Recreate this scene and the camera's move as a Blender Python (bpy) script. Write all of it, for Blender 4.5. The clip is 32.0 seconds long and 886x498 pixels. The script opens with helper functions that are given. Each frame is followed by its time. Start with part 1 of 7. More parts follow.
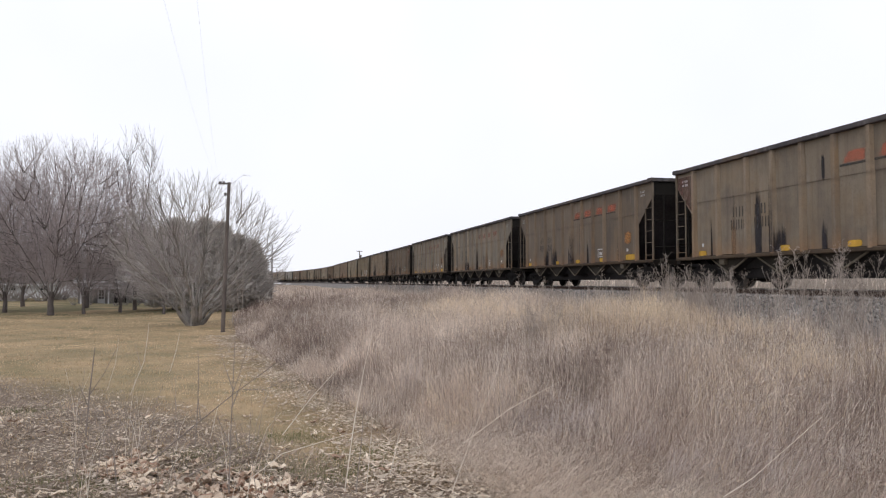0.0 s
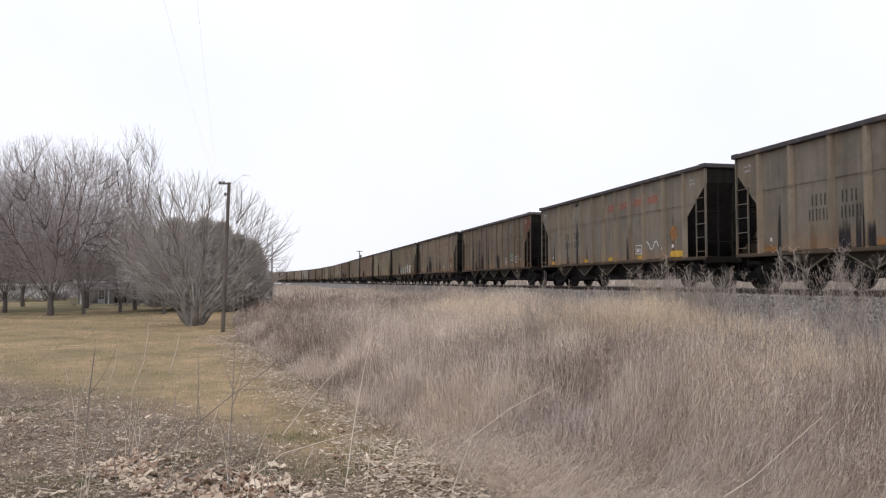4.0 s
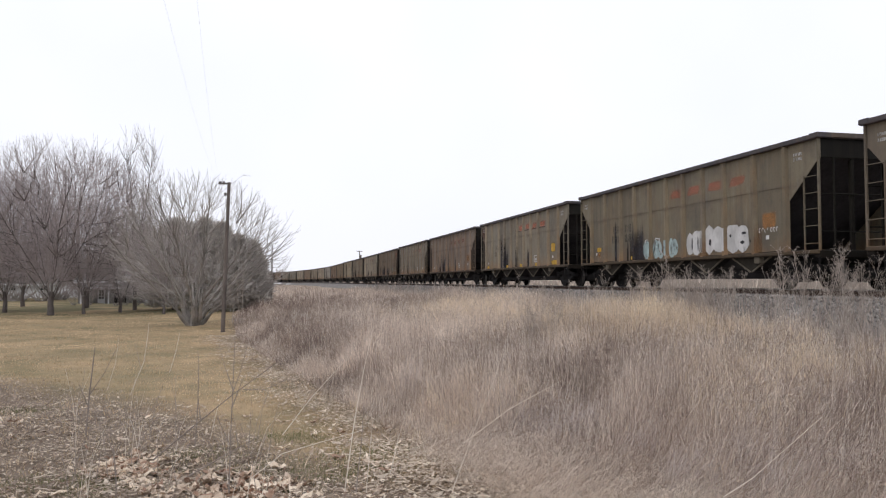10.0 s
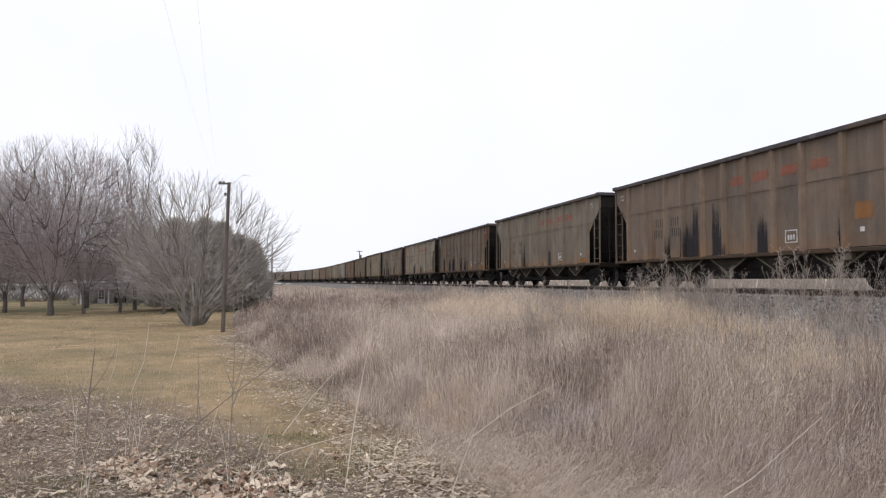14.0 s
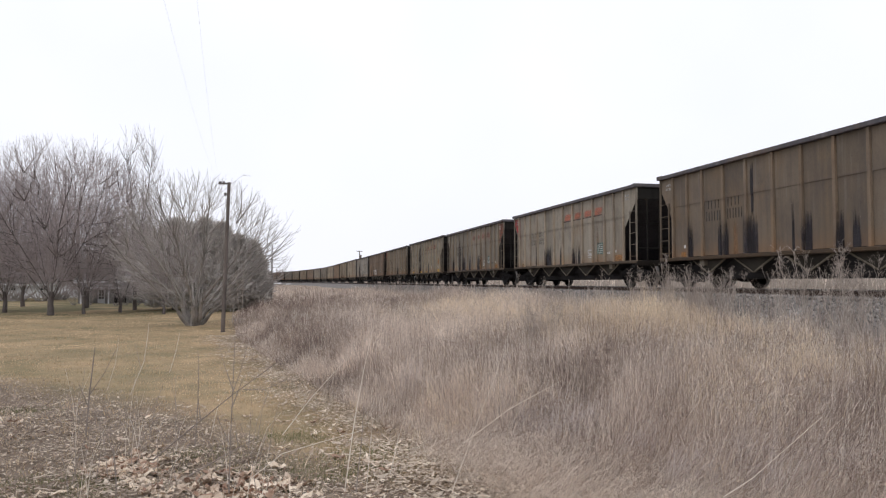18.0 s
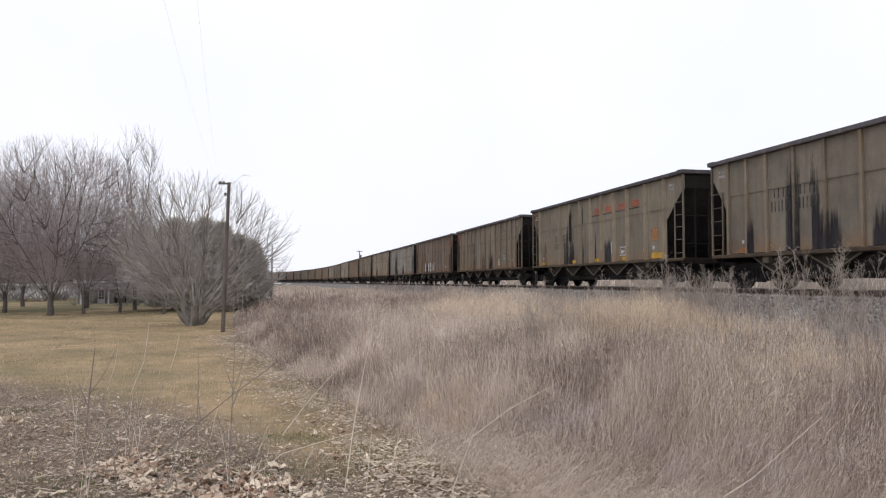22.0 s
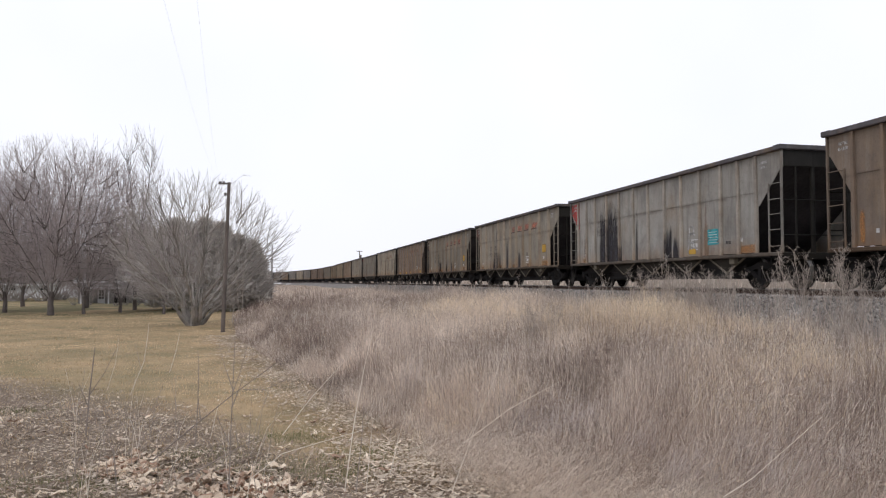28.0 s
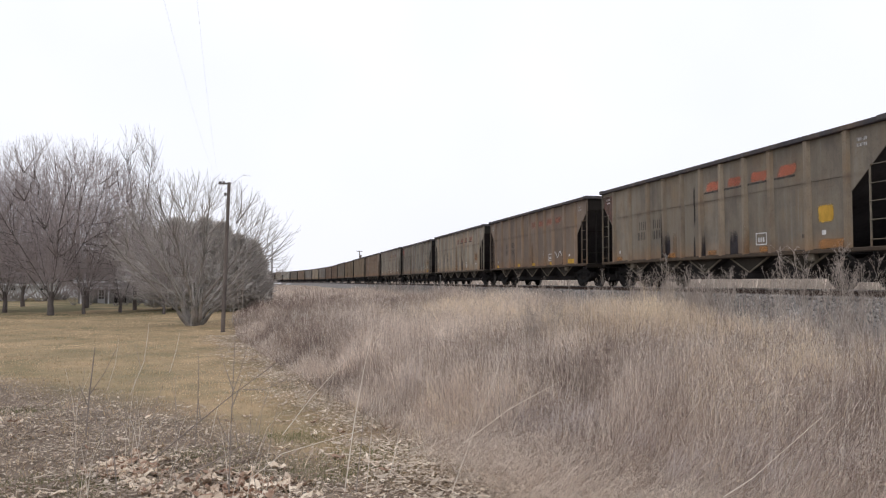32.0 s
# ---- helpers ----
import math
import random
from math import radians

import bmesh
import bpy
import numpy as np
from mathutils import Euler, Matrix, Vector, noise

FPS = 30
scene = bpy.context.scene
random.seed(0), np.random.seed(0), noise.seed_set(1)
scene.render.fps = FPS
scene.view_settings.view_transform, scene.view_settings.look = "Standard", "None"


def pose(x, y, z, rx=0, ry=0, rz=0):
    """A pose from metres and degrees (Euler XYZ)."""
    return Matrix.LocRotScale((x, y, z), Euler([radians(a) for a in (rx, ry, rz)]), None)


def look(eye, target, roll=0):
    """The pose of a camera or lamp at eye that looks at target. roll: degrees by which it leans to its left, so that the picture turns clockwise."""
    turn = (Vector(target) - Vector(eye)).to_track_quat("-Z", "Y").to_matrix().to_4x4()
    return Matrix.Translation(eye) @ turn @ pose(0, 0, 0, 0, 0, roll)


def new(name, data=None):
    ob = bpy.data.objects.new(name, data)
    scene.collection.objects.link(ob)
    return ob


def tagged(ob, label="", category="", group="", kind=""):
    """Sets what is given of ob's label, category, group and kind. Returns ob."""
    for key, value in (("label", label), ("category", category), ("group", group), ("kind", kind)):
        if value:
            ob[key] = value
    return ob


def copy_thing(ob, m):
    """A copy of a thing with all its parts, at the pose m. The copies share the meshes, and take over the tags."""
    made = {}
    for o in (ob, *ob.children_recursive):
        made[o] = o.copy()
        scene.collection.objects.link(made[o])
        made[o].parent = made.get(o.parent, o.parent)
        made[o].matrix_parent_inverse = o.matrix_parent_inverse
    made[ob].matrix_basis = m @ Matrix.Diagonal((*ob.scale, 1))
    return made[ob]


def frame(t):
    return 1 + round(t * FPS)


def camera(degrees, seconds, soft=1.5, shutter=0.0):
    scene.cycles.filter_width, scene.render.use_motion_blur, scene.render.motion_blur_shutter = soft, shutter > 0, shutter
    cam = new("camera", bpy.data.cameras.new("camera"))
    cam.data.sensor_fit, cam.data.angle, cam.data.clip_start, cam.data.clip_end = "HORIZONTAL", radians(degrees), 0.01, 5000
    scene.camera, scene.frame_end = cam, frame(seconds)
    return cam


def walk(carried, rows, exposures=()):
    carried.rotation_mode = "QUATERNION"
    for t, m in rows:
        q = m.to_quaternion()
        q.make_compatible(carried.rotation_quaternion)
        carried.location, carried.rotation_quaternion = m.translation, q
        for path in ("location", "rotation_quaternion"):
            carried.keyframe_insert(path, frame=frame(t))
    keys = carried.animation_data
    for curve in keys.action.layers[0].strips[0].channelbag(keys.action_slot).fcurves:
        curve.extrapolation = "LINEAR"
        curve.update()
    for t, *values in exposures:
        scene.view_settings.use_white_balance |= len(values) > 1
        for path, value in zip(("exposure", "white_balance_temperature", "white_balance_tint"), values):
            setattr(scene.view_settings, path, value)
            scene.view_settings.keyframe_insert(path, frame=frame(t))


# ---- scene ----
cam = camera(61.2, 32.0, soft=1.18)
EYE_Z = 0.21
walk(cam, [(0.0, pose(0, 0, EYE_Z, 92.5, 0, -12.72)), (32.0, pose(0, 0, EYE_Z, 92.5, 0, -12.72))])

# ---- light: a bright overcast sky, a weak wide sun behind the cloud ----
SUN_EL, SUN_AZ = radians(52), radians(215)
world = bpy.data.worlds.new("overcast")
scene.world = world
world.use_nodes = True
wn, wl = world.node_tree.nodes, world.node_tree.links
wn.clear()
w_out, w_bg = wn.new("ShaderNodeOutputWorld"), wn.new("ShaderNodeBackground")
w_sky, w_mix, w_str = wn.new("ShaderNodeTexSky"), wn.new("ShaderNodeMix"), wn.new("ShaderNodeVectorMath")
w_sky.sky_type, w_sky.sun_disc = "NISHITA", False
w_sky.sun_elevation, w_sky.sun_rotation = SUN_EL, SUN_AZ
w_sky.air_density, w_sky.dust_density = 1.5, 6.0
w_str.operation = "SCALE"
w_str.inputs["Scale"].default_value = 0.10
w_mix.data_type = "RGBA"
w_mix.inputs["Factor"].default_value = 0.88
w_bg.inputs["Strength"].default_value = 1.0
w_cloud, w_tone, w_dir = wn.new("ShaderNodeTexNoise"), wn.new("ShaderNodeMix"), wn.new("ShaderNodeTexCoord")
w_cloud.inputs["Scale"].default_value, w_cloud.inputs["Detail"].default_value = 1.6, 4.0
w_tone.data_type = "RGBA"
w_tone.inputs["A"].default_value, w_tone.inputs["B"].default_value = (0.88, 0.93, 1.09, 1), (1.24, 1.23, 1.27, 1)
wl.new(w_dir.outputs["Generated"], w_cloud.inputs["Vector"])
wl.new(w_cloud.outputs["Fac"], w_tone.inputs["Factor"])
wl.new(w_tone.outputs["Result"], w_mix.inputs["B"])
wl.new(w_sky.outputs["Color"], w_str.inputs[0])
wl.new(w_str.outputs["Vector"], w_mix.inputs["A"])
wl.new(w_mix.outputs["Result"], w_bg.inputs["Color"])
wl.new(w_bg.outputs["Background"], w_out.inputs["Surface"])

sun_data = bpy.data.lights.new("sun", "SUN")
sun_data.energy, sun_data.angle, sun_data.color = 0.7, radians(25), (1.0, 0.96, 0.9)
sun = new("sun", sun_data)
sun.matrix_world = look((math.sin(SUN_AZ) * 60, math.cos(SUN_AZ) * 60, 80), (0, 0, 0))
scene.view_settings.exposure = 0.0


# ---- materials ----
def nodes_of(name):
    m = bpy.data.materials.new(name)
    m.use_nodes = True
    nt = m.node_tree
    return m, nt.nodes, nt.links, nt.nodes["Principled BSDF"]


def math_node(n, l, op, a, b):
    k = n.new("ShaderNodeMath")
    k.operation = op
    for i, v in enumerate((a, b)):
        if isinstance(v, (int, float)):
            k.inputs[i].default_value = v
        else:
            l.new(v, k.inputs[i])
    return k.outputs[0]


def mix_node(n, l, fac, a, b, blend="MIX"):
    k = n.new("ShaderNodeMix")
    k.data_type, k.blend_type = "RGBA", blend
    for slot, v in (("Factor", fac), ("A", a), ("B", b)):
        if isinstance(v, (int, float)):
            k.inputs[slot].default_value = v
        elif isinstance(v, tuple):
            k.inputs[slot].default_value = (*v, 1)
        else:
            l.new(v, k.inputs[slot])
    return k.outputs["Result"]


def noise_node(n, l, vec, scale, detail=4.0, rough=0.6):
    k = n.new("ShaderNodeTexNoise")
    k.inputs["Scale"].default_value, k.inputs["Detail"].default_value = scale, detail
    k.inputs["Roughness"].default_value = rough
    if vec is not None:
        l.new(vec, k.inputs["Vector"])
    return k.outputs["Fac"]


def ramp(n, l, fac, lo, hi):
    k = n.new("ShaderNodeMapRange")
    k.inputs["From Min"].default_value, k.inputs["From Max"].default_value = lo, hi
    l.new(fac, k.inputs["Value"])
    return k.outputs["Result"]


def stretched(n, l, sx, sy, sz, shift=True):
    """Object space stretched by the three factors, shifted piece by piece."""
    tc, mp = n.new("ShaderNodeTexCoord"), n.new("ShaderNodeMapping")
    mp.inputs["Scale"].default_value = (sx, sy, sz)
    vec = tc.outputs["Object"]
    if shift:
        oi, ad, mu = n.new("ShaderNodeObjectInfo"), n.new("ShaderNodeVectorMath"), n.new("ShaderNodeMath")
        mu.operation = "MULTIPLY"
        mu.inputs[1].default_value = 37.0
        l.new(oi.outputs["Random"], mu.inputs[0])
        l.new(vec, ad.inputs[0])
        l.new(mu.outputs[0], ad.inputs[1])
        vec = ad.outputs[0]
    l.new(vec, mp.inputs["Vector"])
    return mp.outputs["Vector"]


def bump_on(n, l, bsdf, height, strength, dist):
    k = n.new("ShaderNodeBump")
    k.inputs["Strength"].default_value, k.inputs["Distance"].default_value = strength, dist
    l.new(height, k.inputs["Height"])
    l.new(k.outputs["Normal"], bsdf.inputs["Normal"])


def plain(name, col, rough=0.8, metal=0.0, vary=0.25, scale=6.0, bump=0.15, shift=True):
    """One colour with two scales of variation and a fine relief."""
    m, n, l, b = nodes_of(name)
    vec = stretched(n, l, 1, 1, 1, shift)
    big, fine = noise_node(n, l, vec, scale * 0.3, 3), noise_node(n, l, vec, scale * 6, 5)
    both = math_node(n, l, "ADD", math_node(n, l, "MULTIPLY", big, 0.65), math_node(n, l, "MULTIPLY", fine, 0.35))
    t = ramp(n, l, both, 0.32, 0.68)
    lo, hi = tuple(c * (1 - vary) for c in col), tuple(min(1, c * (1 + vary)) for c in col)
    l.new(mix_node(n, l, t, lo, hi), b.inputs["Base Color"])
    b.inputs["Roughness"].default_value, b.inputs["Metallic"].default_value = rough, metal
    b.inputs["Specular IOR Level"].default_value = 0.15 if rough > 0.65 else 0.5
    bump_on(n, l, b, fine, bump, 0.01)
    return m


def car_paint(name, dirt=0.5, gain=1.0, warm=1.0):
    """Weathered freight car paint: the colour of the object, rust streaks running down, coal dust."""
    m, n, l, b = nodes_of(name)
    oi = n.new("ShaderNodeObjectInfo")
    run = stretched(n, l, 5.0, 5.0, 0.35)
    blot = stretched(n, l, 1.0, 1.0, 1.0)
    tint = n.new("ShaderNodeMapRange")
    tint.inputs["To Min"].default_value, tint.inputs["To Max"].default_value = 0.82, 1.14
    l.new(oi.outputs["Random"], tint.inputs["Value"])
    sc = n.new("ShaderNodeVectorMath")
    sc.operation = "SCALE"
    l.new(oi.outputs["Color"], sc.inputs[0])
    l.new(tint.outputs["Result"], sc.inputs["Scale"])
    col = sc.outputs["Vector"]
    streak = noise_node(n, l, run, 1.1, 5, 0.6)
    patch = noise_node(n, l, blot, 1.3, 5, 0.6)
    grain = noise_node(n, l, blot, 26.0, 4, 0.6)
    col = mix_node(n, l, ramp(n, l, patch, 0.38, 0.72), col, mix_node(n, l, 0.25, col, (0.150, 0.100, 0.062)))
    bloom = noise_node(n, l, stretched(n, l, 0.8, 0.8, 0.5), 1.0, 5, 0.65)
    col = mix_node(n, l, math_node(n, l, "MULTIPLY", ramp(n, l, bloom, 0.52, 0.72), 0.5), col, (0.195, 0.122, 0.058))
    col = mix_node(n, l, math_node(n, l, "MULTIPLY", ramp(n, l, streak, 0.50, 0.70), dirt), col, (0.052, 0.042, 0.036))
    col = mix_node(n, l, math_node(n, l, "MULTIPLY", ramp(n, l, streak, 0.44, 0.28), 0.20), col, (0.31, 0.29, 0.25))
    col = mix_node(n, l, math_node(n, l, "MULTIPLY", ramp(n, l, grain, 0.52, 0.8), 0.5), col, (0.07, 0.05, 0.04))
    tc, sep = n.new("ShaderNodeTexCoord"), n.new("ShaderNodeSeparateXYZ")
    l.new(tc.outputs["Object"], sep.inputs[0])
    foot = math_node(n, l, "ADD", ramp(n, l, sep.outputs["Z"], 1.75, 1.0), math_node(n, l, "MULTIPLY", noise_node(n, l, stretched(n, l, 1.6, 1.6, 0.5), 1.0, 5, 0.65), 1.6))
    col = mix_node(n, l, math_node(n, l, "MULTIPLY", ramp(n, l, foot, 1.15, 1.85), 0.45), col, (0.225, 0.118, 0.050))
    seam = math_node(n, l, "ABSOLUTE", math_node(n, l, "SUBTRACT", sep.outputs["Z"], 2.67), 0.0)
    seam = math_node(n, l, "MULTIPLY", ramp(n, l, seam, 0.10, 0.0), ramp(n, l, patch, 0.35, 0.65))
    col = mix_node(n, l, math_node(n, l, "MULTIPLY", seam, 0.55), col, (0.085, 0.062, 0.045))
    smudge = noise_node(n, l, stretched(n, l, 1.0, 1.0, 0.7), 0.9, 6, 0.7)
    col = mix_node(n, l, math_node(n, l, "MULTIPLY", ramp(n, l, smudge, 0.46, 0.66), 0.75), col, mix_node(n, l, 0.55, col, (0.055, 0.047, 0.044)))
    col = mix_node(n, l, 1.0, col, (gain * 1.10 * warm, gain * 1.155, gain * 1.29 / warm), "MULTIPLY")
    l.new(col, b.inputs["Base Color"])
    b.inputs["Roughness"].default_value = 0.82
    b.inputs["Specular IOR Level"].default_value = 0.25
    bump_on(n, l, b, math_node(n, l, "ADD", patch, math_node(n, l, "MULTIPLY", grain, 0.3)), 0.25, 0.02)
    return m


def worn(name, col, wear=0.45, scale=7.0, edge=0.11, tall=0.6):
    """Old paint or ink that has partly flaked off: clear where it is gone."""
    m, n, l, b = nodes_of(name)
    vec = stretched(n, l, 1.0, 1.0, tall)
    f = noise_node(n, l, vec, scale, 6, 0.7)
    b.inputs["Base Color"].default_value = (*col, 1)
    g = noise_node(n, l, vec, scale * 0.4, 4, 0.6)
    l.new(mix_node(n, l, ramp(n, l, g, 0.35, 0.7), col, tuple(c * 0.6 + 0.02 for c in col)), b.inputs["Base Color"])
    b.inputs["Roughness"].default_value = 0.85
    b.inputs["Specular IOR Level"].default_value = 0.2
    a = ramp(n, l, f, wear - edge, wear + edge)
    l.new(a, b.inputs["Alpha"])
    return m


def soaked(name, col, most=0.92, fine=15.0, ragged=1.0, tall=0.45):
    """A spill or wash that fades out where its "fade" attribute runs low, with ragged fingers running down."""
    m, n, l, b = nodes_of(name)
    at = n.new("ShaderNodeAttribute")
    at.attribute_name = "fade"
    run = noise_node(n, l, stretched(n, l, fine, fine, tall), 1.0, 4, 0.6)
    blot = noise_node(n, l, stretched(n, l, 2.6, 2.6, 1.6), 1.0, 5, 0.65)
    k = math_node(n, l, "ADD", math_node(n, l, "MULTIPLY", math_node(n, l, "SUBTRACT", run, 0.5), 1.5 * ragged), math_node(n, l, "MULTIPLY", math_node(n, l, "SUBTRACT", blot, 0.5), 0.9 * ragged))
    k = ramp(n, l, math_node(n, l, "ADD", at.outputs["Fac"], k), 0.22, 0.68)
    l.new(mix_node(n, l, ramp(n, l, blot, 0.35, 0.7), col, tuple(c * 1.7 + 0.008 for c in col)), b.inputs["Base Color"])
    b.inputs["Roughness"].default_value, b.inputs["Specular IOR Level"].default_value = 0.75, 0.25
    l.new(math_node(n, l, "MULTIPLY", k, most), b.inputs["Alpha"])
    return m


def stalks(name, lo, hi, third, patch_scale=0.35, thin=0.25, blend=0.75):
    """Dry stems: tone per stem from the point attribute, drifts of colour over the ground."""
    m, n, l, b = nodes_of(name)
    at = n.new("ShaderNodeAttribute")
    at.attribute_name = "tone"
    geo = n.new("ShaderNodeNewGeometry")
    p = noise_node(n, l, geo.outputs["Position"], patch_scale, 4, 0.65)
    c = mix_node(n, l, at.outputs["Fac"], lo, hi)
    c = mix_node(n, l, math_node(n, l, "MULTIPLY", ramp(n, l, p, 0.42, 0.66), blend), c, third)
    l.new(c, b.inputs["Base Color"])
    b.inputs["Roughness"].default_value = 0.75
    b.inputs["Specular IOR Level"].default_value = 0.2
    if thin:
        tr, mx = n.new("ShaderNodeBsdfTranslucent"), n.new("ShaderNodeMixShader")
        mx.inputs[0].default_value = thin
        l.new(c, tr.inputs["Color"])
        l.new(b.outputs[0], mx.inputs[1])
        l.new(tr.outputs[0], mx.inputs[2])
        l.new(mx.outputs[0], n["Material Output"].inputs["Surface"])
    return m


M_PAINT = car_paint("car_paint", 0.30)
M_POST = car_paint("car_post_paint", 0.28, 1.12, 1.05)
# car ends: soot plus the end faces' shade, both put in by the low gain
M_END = car_paint("car_end_soot_shade", 0.85, 0.06)
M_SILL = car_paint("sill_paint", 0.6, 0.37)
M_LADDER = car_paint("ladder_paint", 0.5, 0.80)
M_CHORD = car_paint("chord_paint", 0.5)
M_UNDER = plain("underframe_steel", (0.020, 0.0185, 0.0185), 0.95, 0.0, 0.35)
M_SLOPE = plain("slope_sheet_soot", (0.056, 0.051, 0.053), 0.9, 0.0, 0.5, 2.0)
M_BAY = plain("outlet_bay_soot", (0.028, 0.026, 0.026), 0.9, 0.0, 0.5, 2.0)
M_HOPPER = plain("hopper_plate", (0.040, 0.034, 0.027), 0.8, 0.1, 0.35)
M_RIM = plain("hopper_rim_steel", (0.17, 0.145, 0.11), 0.7, 0.1, 0.3)
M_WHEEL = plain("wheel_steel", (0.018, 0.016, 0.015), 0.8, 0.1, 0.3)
M_TREAD = plain("wheel_tread_steel", (0.22, 0.21, 0.20), 0.4, 0.9, 0.1)
M_INSIDE = plain("car_inside_steel", (0.075, 0.062, 0.052), 0.75, 0.2, 0.3)
M_RAIL = plain("rail_rust", (0.075, 0.052, 0.042), 0.75, 0.3, 0.3)
M_RAILTOP = plain("rail_polished", (0.35, 0.34, 0.33), 0.35, 0.9, 0.1)
M_TIE = plain("tie_wood", (0.06, 0.047, 0.04), 0.9, 0.0, 0.4, 3.0, 0.4)
W_ORANGE = soaked("logo_orange", (0.46, 0.105, 0.055), 0.44, 7.0, 0.95, 2.0)
W_ORANGE2 = soaked("logo_orange_faded", (0.40, 0.095, 0.052), 0.33, 7.0, 1.0, 2.0)
W_DARK = worn("stencil_dark", (0.035, 0.036, 0.042), 0.44, 9.0)
W_MARK = worn("stencil_mark", (0.062, 0.060, 0.058), 0.42, 4.0, 0.22)
W_STAIN = soaked("tar_spill", (0.020, 0.018, 0.022), 0.84)
W_GAP = worn("sprayed_dark", (0.03, 0.03, 0.035), 0.36, 7.0)
W_WASH = soaked("amber_wash", (0.36, 0.155, 0.040), 0.46, 5.0, 1.05, 1.6)
W_GOLD = soaked("yellow_wash", (0.48, 0.285, 0.040), 0.74, 6.0, 0.45, 2.0)
W_WHITE = worn("stencil_white", (0.68, 0.67, 0.66), 0.36, 12.0)
W_TEAL = worn("patch_teal", (0.06, 0.36, 0.40), 0.40, 7.0)
W_TEAL2 = worn("patch_teal_faded", (0.15, 0.22, 0.19), 0.44, 7.0)
W_RED = worn("gusset_red", (0.34, 0.055, 0.05), 0.36, 4.0, 0.2)
W_BRICK = worn("gusset_brick", (0.27, 0.085, 0.055), 0.46, 3.0, 0.25)
W_MAROON = worn("gusset_maroon", (0.16, 0.080, 0.066), 0.44, 3.0, 0.25)
W_RUST = soaked("rust_bloom", (0.19, 0.100, 0.046), 0.42, 9.0)
M_GRASS = stalks("dry_grass", (0.175, 0.130, 0.110), (1.0, 0.87, 0.755), (0.44, 0.325, 0.26), 0.6, 0.25, 0.5)
M_STRAW = stalks("straw_grass", (0.40, 0.31, 0.215), (0.93, 0.79, 0.60), (0.56, 0.445, 0.335))
M_LITTER = stalks("leaf_litter", (0.150, 0.108, 0.083), (0.90, 0.79, 0.65), (0.38, 0.265, 0.19), 9.0, 0.25, 0.5)
M_WEED = stalks("dry_weed_stem", (0.25, 0.208, 0.182), (0.58, 0.51, 0.45), (0.38, 0.325, 0.29), 2.0)
M_BARK = plain("grey_bark", (0.25, 0.228, 0.206), 0.9, 0, 0.55, 4.0, 0.6)
M_BARKD = plain("dark_bark", (0.125, 0.108, 0.102), 0.9, 0, 0.35, 4.0, 0.5)
M_TWIG = plain("twig_bark", (0.36, 0.330, 0.308), 0.85, 0, 0.3, 1.0, 0.1)
M_TWIGR = plain("reddish_twig_bark", (0.375, 0.325, 0.322), 0.85, 0, 0.3, 1.0, 0.1)
M_NEEDLE = stalks("dark_evergreen", (0.27, 0.252, 0.232), (0.74, 0.685, 0.635), (0.42, 0.388, 0.358), 0.8)
M_POLE = plain("weathered_pole_wood", (0.128, 0.108, 0.098), 0.9, 0, 0.3, 3.0, 0.4)
M_WIRE = plain("wire_metal", (0.62, 0.62, 0.64), 0.6, 0.3, 0.1)
M_GLASSY = plain("insulator_porcelain", (0.10, 0.09, 0.09), 0.3, 0, 0.1)
M_SIDING = plain("grey_siding", (0.19, 0.183, 0.182), 0.8, 0, 0.15)
M_SHINGLE = plain("grey_shingle", (0.17, 0.16, 0.16), 0.9, 0, 0.25, 8.0)
M_WHITE = plain("white_trim_paint", (0.62, 0.62, 0.64), 0.6, 0, 0.1)
M_PANE = plain("window_pane", (0.03, 0.035, 0.04), 0.1, 0, 0.1)
M_SNOW = plain("old_snow", (0.72, 0.72, 0.74), 0.8, 0, 0.1, 4.0)
M_PALESTONE = plain("pale_stone", (0.42, 0.40, 0.38), 0.85, 0, 0.3, 12.0, 0.5)

# ---- plan: rail top is z = 0, the track runs along +y, then bends left ----
TRACK_X, BEND_Y, BEND_R = 14.61, 165.0, 760.0
LAWN_Z = -1.9


def along(s, off=0.0):
    """A place on the track's middle line (off metres to its far side) and its heading in degrees."""
    if s <= BEND_Y:
        return TRACK_X + off, s, 0.0
    a = (s - BEND_Y) / BEND_R
    return (TRACK_X - BEND_R + (BEND_R + off) * math.cos(a), BEND_Y + (BEND_R + off) * math.sin(a), math.degrees(a))


def bend(y):
    """How far the track has swung left at y."""
    d = np.clip(np.asarray(y, float) - BEND_Y, 0, 500)
    return BEND_R - np.sqrt(BEND_R ** 2 - d ** 2)


def edge_x(y):
    """The line where the mown lawn meets the tall grass."""
    return np.interp(y, [-20, 7.6, 14.8, 28.5, 47, 90, 700], [6.5, 2.15, 0.85, -1.3, -2.4, -3.0, -3.0])


def height(x, y):
    x, y = np.asarray(x, float), np.asarray(y, float)
    u = x + bend(y)
    e = edge_x(y)
    t = np.clip((u - e) / np.maximum(10.9 - e, 0.5), 0, 1)
    z = LAWN_Z + 1.05 * t ** 1.15
    z = np.where(u > 10.9, np.interp(u, [10.9, 12.55, 16.7, 18.6, 20.5, 27, 34, 60, 400], [-0.85, -0.2, -0.2, -0.75, -0.7, 0.25, 0.55, 0.6, -0.4]), z)
    z = z + 0.42 * np.exp(-(x ** 2 + y ** 2) / 34.0)
    bumps = 0.035 * np.sin(x * 1.7 + 0.6 * y) * np.sin(y * 1.1 - 0.4 * x) + 0.02 * np.sin(x * 4.1) * np.sin(y * 3.7 + x)
    return z + np.where((u > 10.5) & (u < 19), 0.0, bumps)


